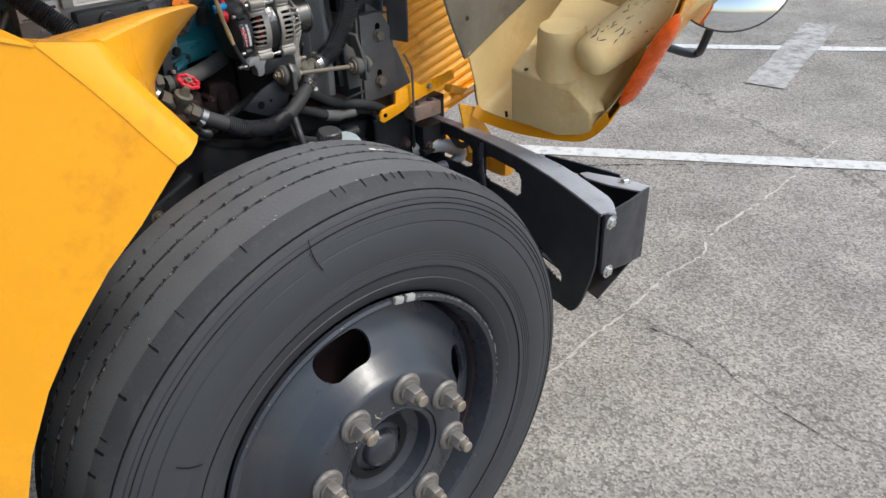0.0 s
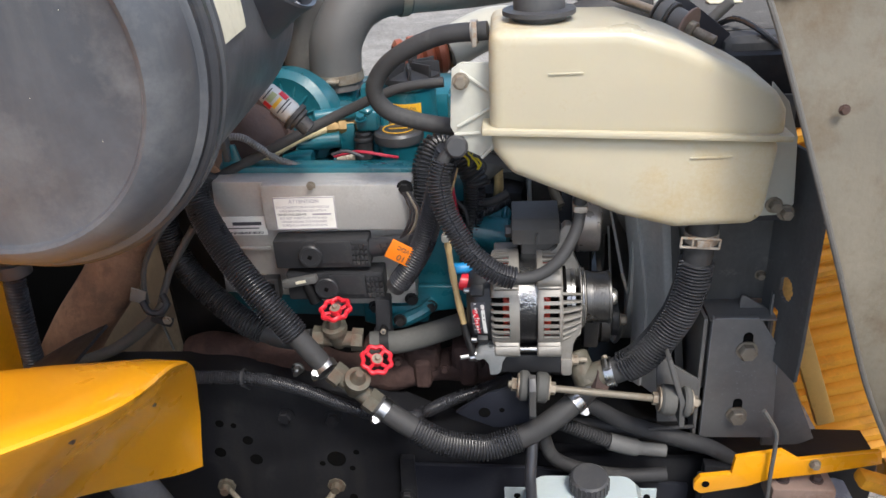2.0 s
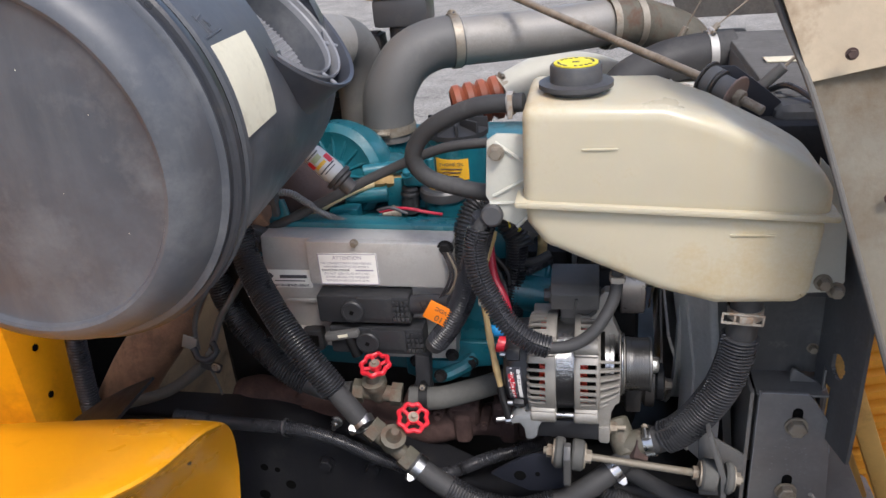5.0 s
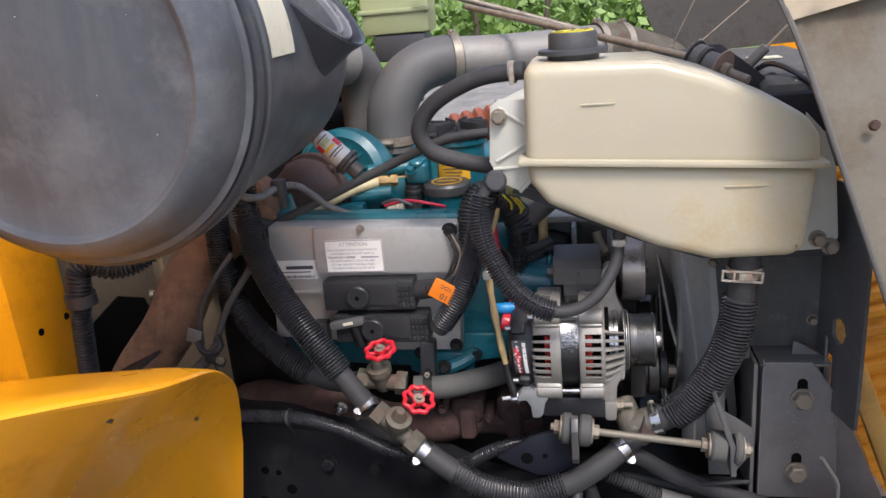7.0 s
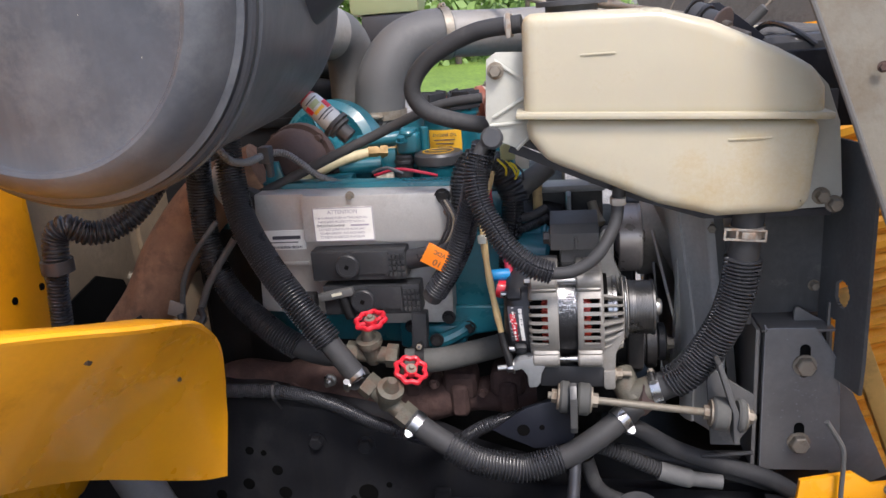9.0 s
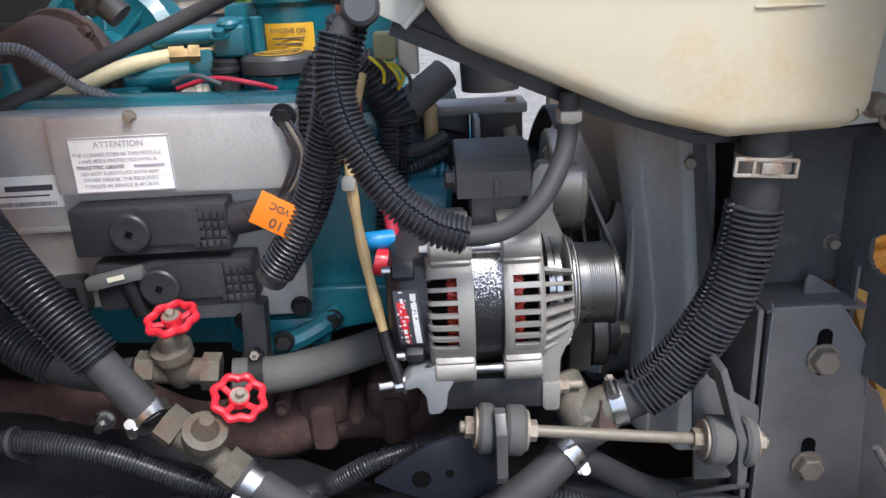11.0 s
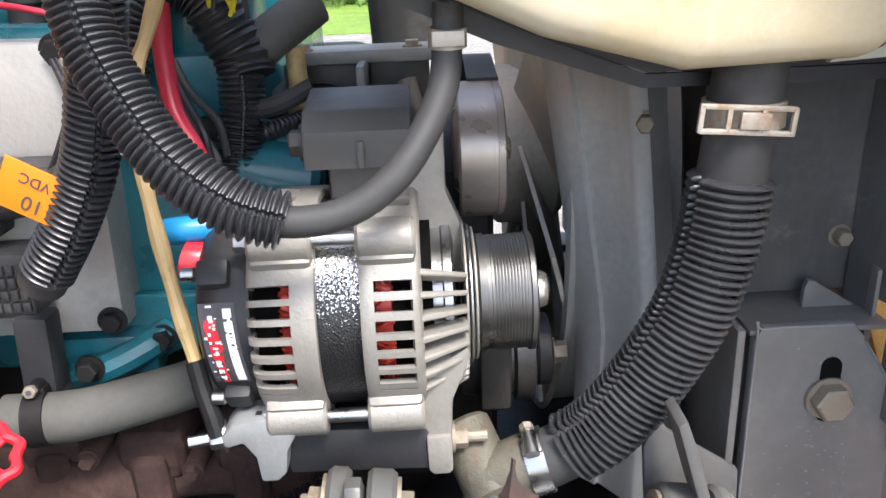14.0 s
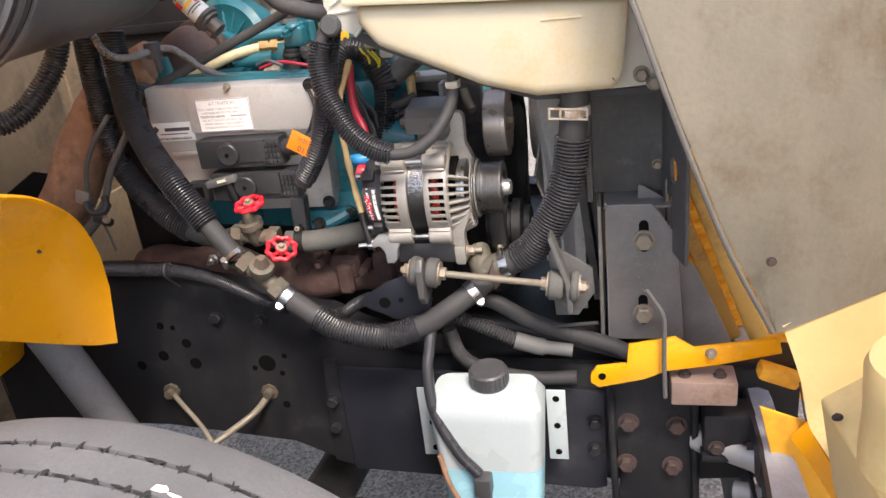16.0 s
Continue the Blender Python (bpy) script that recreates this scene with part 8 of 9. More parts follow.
rbox(bm, (.185, -.055, .832), (.055, .03, .02), .007, pose(0, 0, 0, 0, 20, 0))
part("ear", bm, "yellow_dull", hingeb)

# ---- tilted hood ----
hood = thing("hood", (.4, -.2, .75), "tilted-open yellow fibreglass hood seen from its inner side", "hood")
bm = B()
edge = [(.165, -.115, .935), (.105, -.122, 1.06), (.045, -.13, 1.22), (.0, -.118, 1.35), (-.05, -.085, 1.5), (-.092, -.052, 1.6), (-.15, -.02, 1.76)]
low_edge = [(.165, .935), (.31, 1.01), (.44, 1.074), (.505, 1.15), (.535, 1.24), (.60, 1.42), (.66, 1.76)]
rows = []
for i, (x, y, z) in enumerate(edge):
    lx, lz = low_edge[i]
    rows.append([(lerp(x, lx, k / 8), lerp(y, -.125 - .02 * i / 6, k / 8), lerp(z, lz, k / 8)) for k in range(9)])
patch(bm, rows, 0.006)
lin = part("liner", bm, "liner", hood, "dusty grey insulation panel")
bm = B()
rim_ = [V(p) + V((-.004, -.006, 0)) for p in edge]
sweep(bm, rim_, 0.0035, 8, 0.02)
part("liner_edge", bm, "inner_hood", hood, "dark worn edge of the panel")
bm = B()
rows = []
for s0 in (0.0, 0.05, 0.1):
    rows.append([(lerp(-.058, .30, k), lerp(-.082, -.13, k) - .012 * (s0 > 0) - .004 * (s0 > .05), lerp(1.515, 1.60, k) + s0 * 2.2) for k in (0, .25, .5, .75, 1)])
for r_ in rows:
    for i, (x, y, z) in enumerate(r_):
        r_[i] = (x - (z - 1.515 - .085 * i / 4) * .40, y + (z - 1.515) * .2 - .004, z)
patch(bm, rows, .004)
part("upper_panel", bm, "tan_panel", hood, "stained tan upper panel above the liner")
for p in ((.022, -.112, 1.404), (.151, -.137, 1.041), (-.029, -.098, 1.545)):
    bm = B()
    hexbolt(bm, V(p) + V((0, -.004, 0)), ax, .0045, .004)
    part("bolt", bm, "rust", lin)
bm = B()
contour = [(.172, -.118, .945), (.20, -.115, .86), (.212, -.115, .80), (.225, -.14, .778), (.25, -.25, .768), (.278, -.385, .781), (.285, -.44, .806), (.292, -.478, .85), (.305, -.55, .97), (.312, -.61, 1.10), (.31, -.64, 1.25), (.30, -.65, 1.5)]
deep = [(.50, -.13, 1.13), (.53, -.13, 1.03), (.55, -.14, .98), (.56, -.17, .955), (.58, -.25, .955), (.61, -.36, .965), (.62, -.41, .985), (.63, -.45, 1.02), (.64, -.50, 1.10), (.65, -.54, 1.2), (.65, -.56, 1.32), (.64, -.57, 1.5)]


def refine(pts, n=4):
    """A smooth line through the points, n pieces for each span."""
    v = [V(pts[0])] + [V(p) for p in pts] + [V(pts[-1])]
    out = []
    for a, b, c, d in zip(v, v[1:], v[2:], v[3:]):
        for k in range(n):
            t = k / n
            out.append(tuple(0.5 * (2 * b + (c - a) * t + (2 * a - 5 * b + 4 * c - d) * t * t + (3 * b - a - 3 * c + d) * t ** 3)))
    return out + [tuple(v[-1])]


rows = []
for k in range(7):
    s = k / 6
    rows.append([tuple(lerp(a, b, s) for a, b in zip(p, q)) for p, q in zip(refine(contour), refine(deep))])
patch(bm, rows, 0.004)
part("inner_fender", bm, "cream", hood, "cream fibreglass inner side of the fender", angle=60)
bm = B()
skin = [(x + .004, y - .011 if i > 4 else y, z - .0155 if i < 8 else z - .004) for i, (x, y, z) in enumerate(contour)]
skin2 = [(x + .02, y - .02 if i > 4 else y, z - .02 if i < 7 else z) for i, (x, y, z) in enumerate(deep)]
rows = [[tuple(lerp(a, b, s / 5) for a, b in zip(p, q)) for p, q in zip(refine(skin[2:]), refine(skin2[2:]))] for s in range(6)]
patch(bm, rows, 0.004)
part("outer_skin", bm, "yellow", hood, angle=60)
bm = B()
patch(bm, [refine(contour[2:8]), refine([(x - .012, y, z - .004) for x, y, z in skin[2:8]]), refine(skin[2:8])], .003)
part("lip", bm, "yellow", hood, "yellow lip along the fender edge")
bm = B()
seal = refine([(x - .0015, y - .001, z - .001) for x, y, z in contour[1:9]])
sweep(bm, seal, .0013, 6, .01)
part("edge_seal", bm, "rust", hood, "thin dark seal line along the fender edge")
bm = B()
cf, df = refine(contour), refine(deep)
rows = []
for k in range(6):
    rows.append([tuple(lerp(a, b, .006 + k * (.05 + .012 * math.sin(i * .9)) * math.sin(math.pi * min(1, (i - 5) / 24) * .9 + .2)) + dz for a, b, dz in zip(p, q, (0, 0, .0035))) for i, (p, q) in enumerate(zip(cf, df)) if 6 < i < 28])
patch(bm, rows, .001)
part("overspray", bm, "yellow_spray", hood, "thin yellow overspray along the fender floor")
# lamp box: a slanted block with a flat top and a ridge on its outer side
bm = B()
front = [(.184, -.258, .934), (.2135, -.418, .908), (.25, -.455, .85), (.285, -.44, .78), (.25, -.36, .765), (.215, -.235, .785)]
back = [tuple(V(p) + V((.22, .01, .15))) for p in front]
fv, bv = [bm.verts.new(p) for p in front], [bm.verts.new(p) for p in back]
bm.faces.new(fv)
bm.faces.new(bv[::-1])
for i in range(6):
    bm.faces.new((fv[i], bv[i], bv[(i + 1) % 6], fv[(i + 1) % 6]))
bmesh.ops.recalc_face_normals(bm, faces=bm.faces)
part("lamp_box", bevel_all(bm, .007, 3), "cream", hood, "angular cream lamp box with a flat top", angle=40)
bm = B()
rod(bm, (.30, -.375, .93), (.285, -.452, .84), .032, .02, 20)
part("ridge", bm, "cream", hood)
bm = B()
lathe(bm, (.262, -.353, .955), (-.12, -.04, 1), [(-.03, .066), (-.005, .0635), (.012, .0615), (.025, .06), (.05, .0592), (.078, .058), (.088, .053), (.091, .045), (.092, .0)], 40)
part("lamp_boss", bm, "cream", hood, "round cream boss with a flat top")
BKA, BKD = V((.245, -.462, .996)), V((.82, -.33, .5)).normalized()
bm = B()
lathe(bm, BKA, BKD, [(-.04, 0), (-.036, .026), (-.022, .043), (.0, .05), (.06, .053), (.2, .056), (.3, .056)], 36)
bk = part("headlamp_bucket", bm, "cream", hood, "cream headlamp bucket scratched with black marks")
bm = B()
rnd = random.Random(5)
sd = BKD
s1 = V((-.35, -.45, .85))
s1 = (s1 - sd * s1.dot(sd)).normalized()
s2 = sd.cross(s1)
for k in range(52):
    a = radians(rnd.gauss(-8, 26))
    s_ = rnd.uniform(.01, .2)
    out = s1 * math.cos(a) + s2 * math.sin(a)
    o = BKA + sd * s_ + out * (.0515 + .02 * s_)
    t_ = (sd + out.cross(sd) * rnd.gauss(0, .3)).normalized()
    h_ = rnd.uniform(.003, .018) * rnd.uniform(.4, 1)
    mid = o + out.cross(sd) * rnd.uniform(-.002, .002)
    rr_3 = rnd.uniform(.0005, .0017)
    rod(bm, o - t_ * h_, mid, rr_3 * .5, rr_3, seg=5)
    rod(bm, mid, o + t_ * h_ * rnd.uniform(.3, 1), rr_3, rr_3 * .4, seg=5)
tagged(part("scuff", bm, "ink", bk), kind="stuff")
bm = B()
hexbolt(bm, (.192, -.301, .938), (-.3, -.1, 1), .0042, .003)
part("bolt", bm, "rust", hood)
for p in ((.262, -.30, .782), (.275, -.375, .782), (.235, -.20, .79), (.292, -.44, .81)):
    bm = B()
    rod(bm, V(p) - V((0, 0, .01)), V(p) + V((-.002, 0, .004)), .004, seg=8)
    part("rivet", bm, "dark", hood)
bm = B()
lens = []
H1_, H2_ = V((.315, -.625, 1.115)), V((.352, -.49, .872))
ldir = (H1_ - H2_).normalized()
nrm = V((-.08, -.85, -.45))
nrm = (nrm - ldir * nrm.dot(ldir)).normalized()
wid = ldir.cross(nrm)
for i in range(13):
    u = i / 12
    c = H2_.lerp(H1_, u) + wid * -0.02 + V((-.012, 0, 0))
    hw = .034 * math.sqrt(max(0.02, 1 - (2 * u - 1) ** 4))
    lens.append([c + wid * hw * s + nrm * (.012 + .014 * math.sqrt(max(0, 1 - s * s)) * math.sqrt(max(0, 1 - (2 * u - 1) ** 4))) for s in (-1, -.8, -.4, 0, .4, .8, 1)])
patch(bm, lens, .004)
part("marker_lens", bm, "amber", hood, "amber side marker lens")
# ribbed inner face of the grille
bm = B()
rows = []
for i in range(105):
    u = i / 104
    wv = (0.0, 0.010, 0.010, 0.0)[i % 4]
    rows.append([(lerp(.15, .74, k), .235 + .02 * k + wv, .56 + .83 * u + .142 * k) for k in (-.2, .45, 1)])
patch(bm, rows, .003)
part("grille_panel", bm, "yellow_dull", hood, "yellow ribbed inner face of the grille", smooth=False)
for (xa, za), (xb, zb), y_, w_ in (((.088, 1.06), (.195, .775), .15, .03), ((.074, .985), (.160, .765), .165, .022)):
    bm = B()
    d_ = V((xb - xa, 0, zb - za)).normalized()
    c_ = V(((xa + xb) / 2, y_, (za + zb) / 2))
    n_ = V((d_.z, 0, -d_.x))
    m_ = Matrix((( n_.x, 0, d_.x, c_.x), (0, 1, 0, c_.y), (n_.z, 0, d_.z, c_.z), (0, 0, 0, 1)))
    rbox(bm, (0, 0, 0), (w_, .02, (V((xb - xa, 0, zb - za))).length), .004, m_)
    part("grille_beam", bm, "tan_beam", hood, "tan primed beam along the grille")
bm = B()
rows = [[(lerp(-.09, .25, k), lerp(.95, .85, k), z + .02 * k) for k in (0, .3, .6, 1)] for z in (1.40, 1.55, 1.75, 2.0)]
rows = [[(x - (z - 1.42) * .42, y, z) for x, y, z in r] for r in rows]
patch(bm, rows, .006)
part("far_lining", bm, "inner_hood", hood, "grimy dark inner lining on the far side of the hood")
bm = B()
SEC = ((.46, .67), (.70, .70), (.84, .80), (.92, 1.0), (.93, 1.3), (.88, 1.55), (.80, 1.72))
rows = []
for y in (.16, .2, .48, .86, 1.26, 1.46, 1.52):
    inset = .05 if y in (.16, 1.52) else .012 if y in (.2, 1.46) else 0
    rows.append([(x - inset * (1.6 if x > .6 else .4), y, z + (inset if z < .9 else -inset * .3)) for x, z in SEC])
patch(bm, rows, .006)
part("outer_shell", bm, "yellow", hood, "yellow outer shell of the tilted hood")
bm = B()
patch(bm, [[(.46, 1.5, .70), (.3, 1.54, .80), (.28, 1.56, 1.2), (.25, 1.56, 1.6)], [(.70, 1.52, .75), (.62, 1.55, .95), (.6, 1.56, 1.25), (.55, 1.56, 1.65)], [(.84, 1.52, .85), (.88, 1.53, 1.05), (.88, 1.53, 1.3), (.76, 1.53, 1.7)]], .006)
part("far_side", bm, "yellow", hood, "yellow far side of the tilted hood")
bm = B()
left_ = deep[:6] 
right_ = deep[:5:-1]
pairs = list(zip(left_, right_))[::-1] + [((.535, -.14, 1.24), (.645, -.575, 1.62)), ((.60, -.145, 1.42), (.645, -.58, 1.76)), ((.64, -.15, 1.62), (.645, -.585, 1.9))]
rows = []
for a, b in pairs:
    rows.append([(lerp(a[0], b[0], k / 8) + .035 * math.sin(math.pi * k / 8), lerp(a[1], b[1], k / 8), lerp(a[2], b[2], k / 8)) for k in range(9)])
patch(bm, rows, .004)
part("back_wall", bm, "cream", hood, "cream fibreglass back wall with cracks", angle=60)
for pts in ([(.585, -.16, 1.17), (.60, -.21, 1.175), (.605, -.25, 1.15)], [(.60, -.30, 1.2), (.61, -.36, 1.19), (.62, -.42, 1.2)], [(.59, -.25, 1.27), (.60, -.28, 1.22), (.605, -.30, 1.2)], [(.61, -.36, 1.19), (.61, -.35, 1.12), (.605, -.36, 1.06)]):
    bm = B()
    sweep(bm, pts, .0035, 6, .01)
    part("crack", bm, "rust", hood)
bm = B()
rbox(bm, (.42, .43, .523), (.05, .96, .062), .02)
part("nose_panel", bm, "yellow", hood, "yellow lower nose edge of the tilted hood")
bm = B()
prism(bm, [(.155, .812), (.212, .79), (.29, .67), (.262, .64), (.19, .66)], -.104, -.098)
part("corner_panel", bevel_all(bm, .002), "yellow_dull", hood, "dull yellow lower corner of the fender wall")
# crossover mirror
mir = thing("crossover_mirror", (.70, -.54, .9), "round convex mirror on a black tubular arm", "mirror")
MC = V((.685, -.53, 1.115))
md = (V((-0.75, -1.4, 2.2)) - MC).normalized()
bm = B()
lathe(bm, MC, md, [(-.05, 0), (-.045, .06), (-.03, .10), (0, .147), (.006, .15), (.008, .146)], 48)
part("shell", bm, "plastic", mir)
bm = B()
lathe(bm, MC, md, [(.008, .146), (.025, .122), (.045, .075), (.053, .035), (.056, 0)], 48)
part("mirror_face", bm, "mirror", mir, "convex mirror glass")
bm = B()
sweep(bm, [(.78, -.52, 1.22), (.755, -.485, 1.06), (.80, -.42, .9), (.832, -.385, .855), (.80, -.36, .86), (.69, -.33, .905)], .012, 12, .01)
part("arm", bm, "black", mir)
bm = B()
sweep(bm, [(.42, -.62, 1.2), (.55, -.6, 1.16), (.67, -.57, 1.12)], .012, 12, .01)
part("stay", bm, "black", mir)

# ---- intake and charge pipes ----
el = hose_thing("turbo_outlet_elbow", [(-.634, .43, 1.305), (-.632, .43, 1.35), (-.625, .435, 1.39), (-.597, .455, 1.435), (-.555, .482, 1.456), (-.505, .505, 1.458)], .046, "grey-black moulded rubber elbow on the turbocharger", "elbow")
clamp("clamp", el, (-.633, .43, 1.325), (0, 0, 1), .047, .016, (0, -1, 0), "old_band")
clamp("clamp", el, (-.515, .50, 1.458), (1, .45, 0), .047, .016, (-.2, 0, 1), "old_band")
cp_ = hose_thing("charge_air_pipe", [(-.52, .498, 1.457), (-.40, .56, 1.452), (-.27, .63, 1.452), (-.22, .66, 1.45)], .043, "bare aluminium charge air pipe across the engine", "alu", category="pipe")
bm = B()
sweep(bm, [(-.25, .64, 1.45), (-.21, .665, 1.448), (-.16, .70, 1.43), (-.10, .72, 1.40), (-.05, .72, 1.33)], .047, 24, .01)
part("coupler", bm, "brass", cp_, "tan rubber coupler")
for s in ((-.245, .643, 1.451), (-.195, .675, 1.445)):
    clamp("clamp", cp_, s, (1, .55, -.05), .048, .014, (-.2, 0, 1), "old_band")
cp2 = hose_thing("lower_charge_pipe", [(-.46, .72, 1.295), (-.38, .765, 1.325), (-.31, .78, 1.326), (-.24, .79, 1.305), (-.17, .80, 1.255)], .045, "pale dusty charge air pipe behind the coolant tank", "tank_flange", category="pipe")
bm = B()
for k in range(4):
    c = V((-.55 + k * .026, .698 + k * .006, 1.283 + k * .004))
    lathe(bm, c, (1, .3, .15), [(-.014, .036), (-.006, .046), (.006, .046), (.014, .036)], 28)
part("red_coupler", bm, "silicone", cp2, "rust-red ribbed silicone coupler")
clamp("clamp", cp2, (-.455, .725, 1.298), (1, .4, .2), .044, .013, (-.2, -.3, 1), "old_band")
bm = B()
sweep(bm, [(-.725, .44, 1.478), (-.71, .475, 1.47), (-.70, .50, 1.44), (-.70, .51, 1.39), (-.702, .512, 1.32), (-.702, .512, 1.24)], .045, 26, .012)
whole("intake_elbow", bm, "elbow", "dark grey rubber intake elbow behind the turbocharger", "pipe")
bm = B()
sweep(bm, [(-.86, .18, 1.55), (-.82, .27, 1.525), (-.77, .36, 1.50), (-.725, .44, 1.478), (-.718, .455, 1.475)], .048, 26, .012)
whole("intake_tube", bm, "alu", "bare metal intake tube behind the air cleaner", "pipe")
for k in range(2):
    bm = B()
    sweep(bm, [(-.90, .44, 1.43 - .045 * k), (-.84, .5, 1.425 - .045 * k), (-.77, .57, 1.41 - .045 * k), (-.70, .6, 1.39 - .045 * k)], .021, 16, .01)
    whole("breather_hose", bm, "hose", "black rubber breather hose beside the turbocharger", "hose", "breather hoses")
uph = hose_thing("upper_radiator_hose", [(-.262, .45, 1.20), (-.262, .452, 1.27), (-.24, .47, 1.33), (-.208, .50, 1.372), (-.146, .53, 1.396), (-.09, .545, 1.404), (-.03, .56, 1.405)], .039, "fat black upper radiator hose")
clamp("clamp", uph, (-.07, .55, 1.405), (1, .2, 0), .0395, .014, (0, -.2, 1), "alu_dull")
bm = B()
rod(bm, (-.50, .622, 1.550), (-.12, .147, 1.460), .0062, seg=12)
whole("hood_stay_rod", bm, "bolt", "long dusty steel support rod over the engine", "rod", "hood stays")
bm = B()
rod(bm, (-.154, .762, 1.441), (-.62, .70, 1.60), .0062, seg=12)
rod(bm, (-.158, .762, 1.442), (-.148, .763, 1.438), .026, seg=20, bevel=.001)
rod(bm, (-.148, .763, 1.438), (-.12, .766, 1.43), .02, seg=20, bevel=.002)
whole("hood_stay_rod", bm, "bolt", "far dusty steel support rod with its washer", "rod", "hood stays")
bs = thing("rod_bush_stack", (-.1, .12, 1.44), "rubber bush stack with washers on the support rod", "bush")
c0 = V((-.1255, .15, 1.4605))
d = (V((-.047, .085, 1.4265)) - c0).normalized()
for s, r, h, mt in ((0, .027, .003, "oily"), (.003, .0225, .014, "elbow"), (.018, .023, .004, "oily"), (.022, .0185, .022, "elbow"), (.044, .027, .003, "hinge_steel"), (.047, .011, .010, "bolt"), (.057, .0062, .03, "bolt")):
    bm = B()
    rod(bm, c0 + d * s, c0 + d * (s + h), r, seg=28, bevel=.001)
    part("washer" if r > .026 else "bush" if r > .015 else "nut" if r > .01 else "thread", bm, mt, bs)
bm = B()
prism(bm, [(-.115, 1.478), (-.09, 1.478), (-.06, 1.455), (-.03, 1.43), (-.03, 1.40), (-.10, 1.41)], .150, .154)
part("bracket", bevel_all(bm, .001), "black", bs, "black steel tab holding the bush")
# gas strut end, its cable and the dark channel behind the tank
strut = thing("hood_strut", (-.047, .188, 1.442), "small grey gas strut end with a thin wire", "strut")
bm = B()
rod(bm, (-.05, .188, 1.439), (-.022, .186, 1.467), .0075, seg=14, bevel=.002)
part("body", bm, "elbow", strut)
bm = B()
rod(bm, (-.022, .186, 1.467), (.02, .184, 1.51), .0022, seg=8)
part("wire", bm, "bolt", strut)
for a, b, c in (((-.118, .60, 1.42), (-.105, .60, 1.445), (-.06, .60, 1.535)), ((-.085, .55, 1.425), (-.055, .56, 1.455), (.03, .58, 1.52))):
    bm = B()
    sweep(bm, [a, b], .0055, 10, .01)
    sweep(bm, [b, c], .0014, 8, .02)
    whole("lining_wire", bm, "bolt", "thin grey wire with a sleeved end below the hood lining", "wire", "lining wires")
bm = B()
rbox(bm, (.02, .108, 1.36), (.15, .004, .10), .001)
rbox(bm, (.02, .13, 1.4085), (.15, .045, .004), .001)
whole("tank_channel", bm, "rail", "black steel channel behind the tank shoulder", "bracket")
bm = B()
sweep(bm, [(-.04, .20, 1.43), (-.02, .17, 1.445), (.005, .14, 1.435), (.03, .13, 1.415)], .004, 8, .006)
sweep(bm, [(-.03, .17, 1.41), (.0, .14, 1.42), (.035, .15, 1.425)], .0055, 8, .006)
whole("black_wiring", bm, "loom", "black wires bunched beside the radiator tank", "wire")
# small parts on top of the engine
reg = thing("air_restriction_gauge", (-.63, .105, 1.33), "clear capsule filter gauge with a printed band", "gauge")
g0, g1 = V((-.664, .105, 1.39)), V((-.60, .10, 1.326))
gd = (g1 - g0).normalized()
bm = B()
lathe(bm, g0, gd, [(0, 0), (0, .012), (.006, .0155), (.046, .0172), (.052, .0155)], 28)
part("capsule", bm, "capsule", reg)
gu = V((.35, -1.1, .4))
gu = (gu - gd * gu.dot(gd)).normalized()
gw = gd.cross(gu)
bm = B()
lathe(bm, g0 - gd * .012, gd, [(0, 0), (0, .006), (.006, .009), (.013, .0145)], 20)
part("dome", bm, "pink", reg, "faded red reset button")
for s0, a0, a1, h_, mt in ((.02, -58, -28, .013, "red"), (.012, -20, 30, .008, "green"), (.024, -20, 40, .005, "label_yellow"), (.034, -50, 50, .002, "ink"), (.039, -40, 30, .0016, "ink"), (.008, -30, 40, .0016, "ink"), (.012, 36, 60, .012, "red")):
    bm = B()
    rows = [[g0 + gd * (s0 + h_ * e) + (gu * math.cos(radians(lerp(a0, a1, k / 6))) + gw * math.sin(radians(lerp(a0, a1, k / 6)))) * .0176 for k in range(7)] for e in (0, 1)]
    patch(bm, rows, .0004)
    part("print", bm, mt, reg)
bm = B()
lathe(bm, g0 + gd * .052, gd, [(0, .0165), (0, .021), (.006, .0215), (.008, .018), (.012, .018), (.014, .012), (.03, .012), (.032, 0)], 28)
part("base", bm, "oily", reg, "dark threaded base")
fuel = hose_thing("fuel_line", [(-.62, .262, 1.282), (-.66, .235, 1.276), (-.70, .205, 1.262), (-.745, .18, 1.247), (-.80, .17, 1.23)], .0085, "cream plastic fuel line with a brass fitting", "cable", category="pipe")
bm = B()
fd = V((1, .25, -.04)).normalized()
lathe(bm, (-.622, .262, 1.282), fd, [(0, 0), (0, .012), (.016, .012), (.016, .009), (.02, .009), (.02, .013), (.032, .013), (.032, .009), (.045, .009), (.045, 0)], 6)
rbox(bm, (-.57, .28, 1.278), (.02, .02, .024), .003)
part("fitting", bm, "brass_new", fuel, "brass fitting")
bm = B()
sweep(bm, [(-.422, .20, 1.366), (-.47, .2, 1.362), (-.511, .2, 1.352), (-.587, .2, 1.321), (-.669, .18, 1.288), (-.742, .16, 1.257), (-.80, .15, 1.235)], .0078, 12, .01)
whole("engine_pipe", bm, "hose", "black sleeved pipe running along the engine", "pipe")
bm = B()
loom(bm, [(-.79, .055, 1.345), (-.785, .06, 1.325), (-.776, .072, 1.31), (-.764, .10, 1.304), (-.755, .15, 1.306), (-.729, .16, 1.304), (-.706, .165, 1.286), (-.677, .17, 1.262), (-.617, .17, 1.241), (-.58, .175, 1.236)], .0060, .0036, 12)
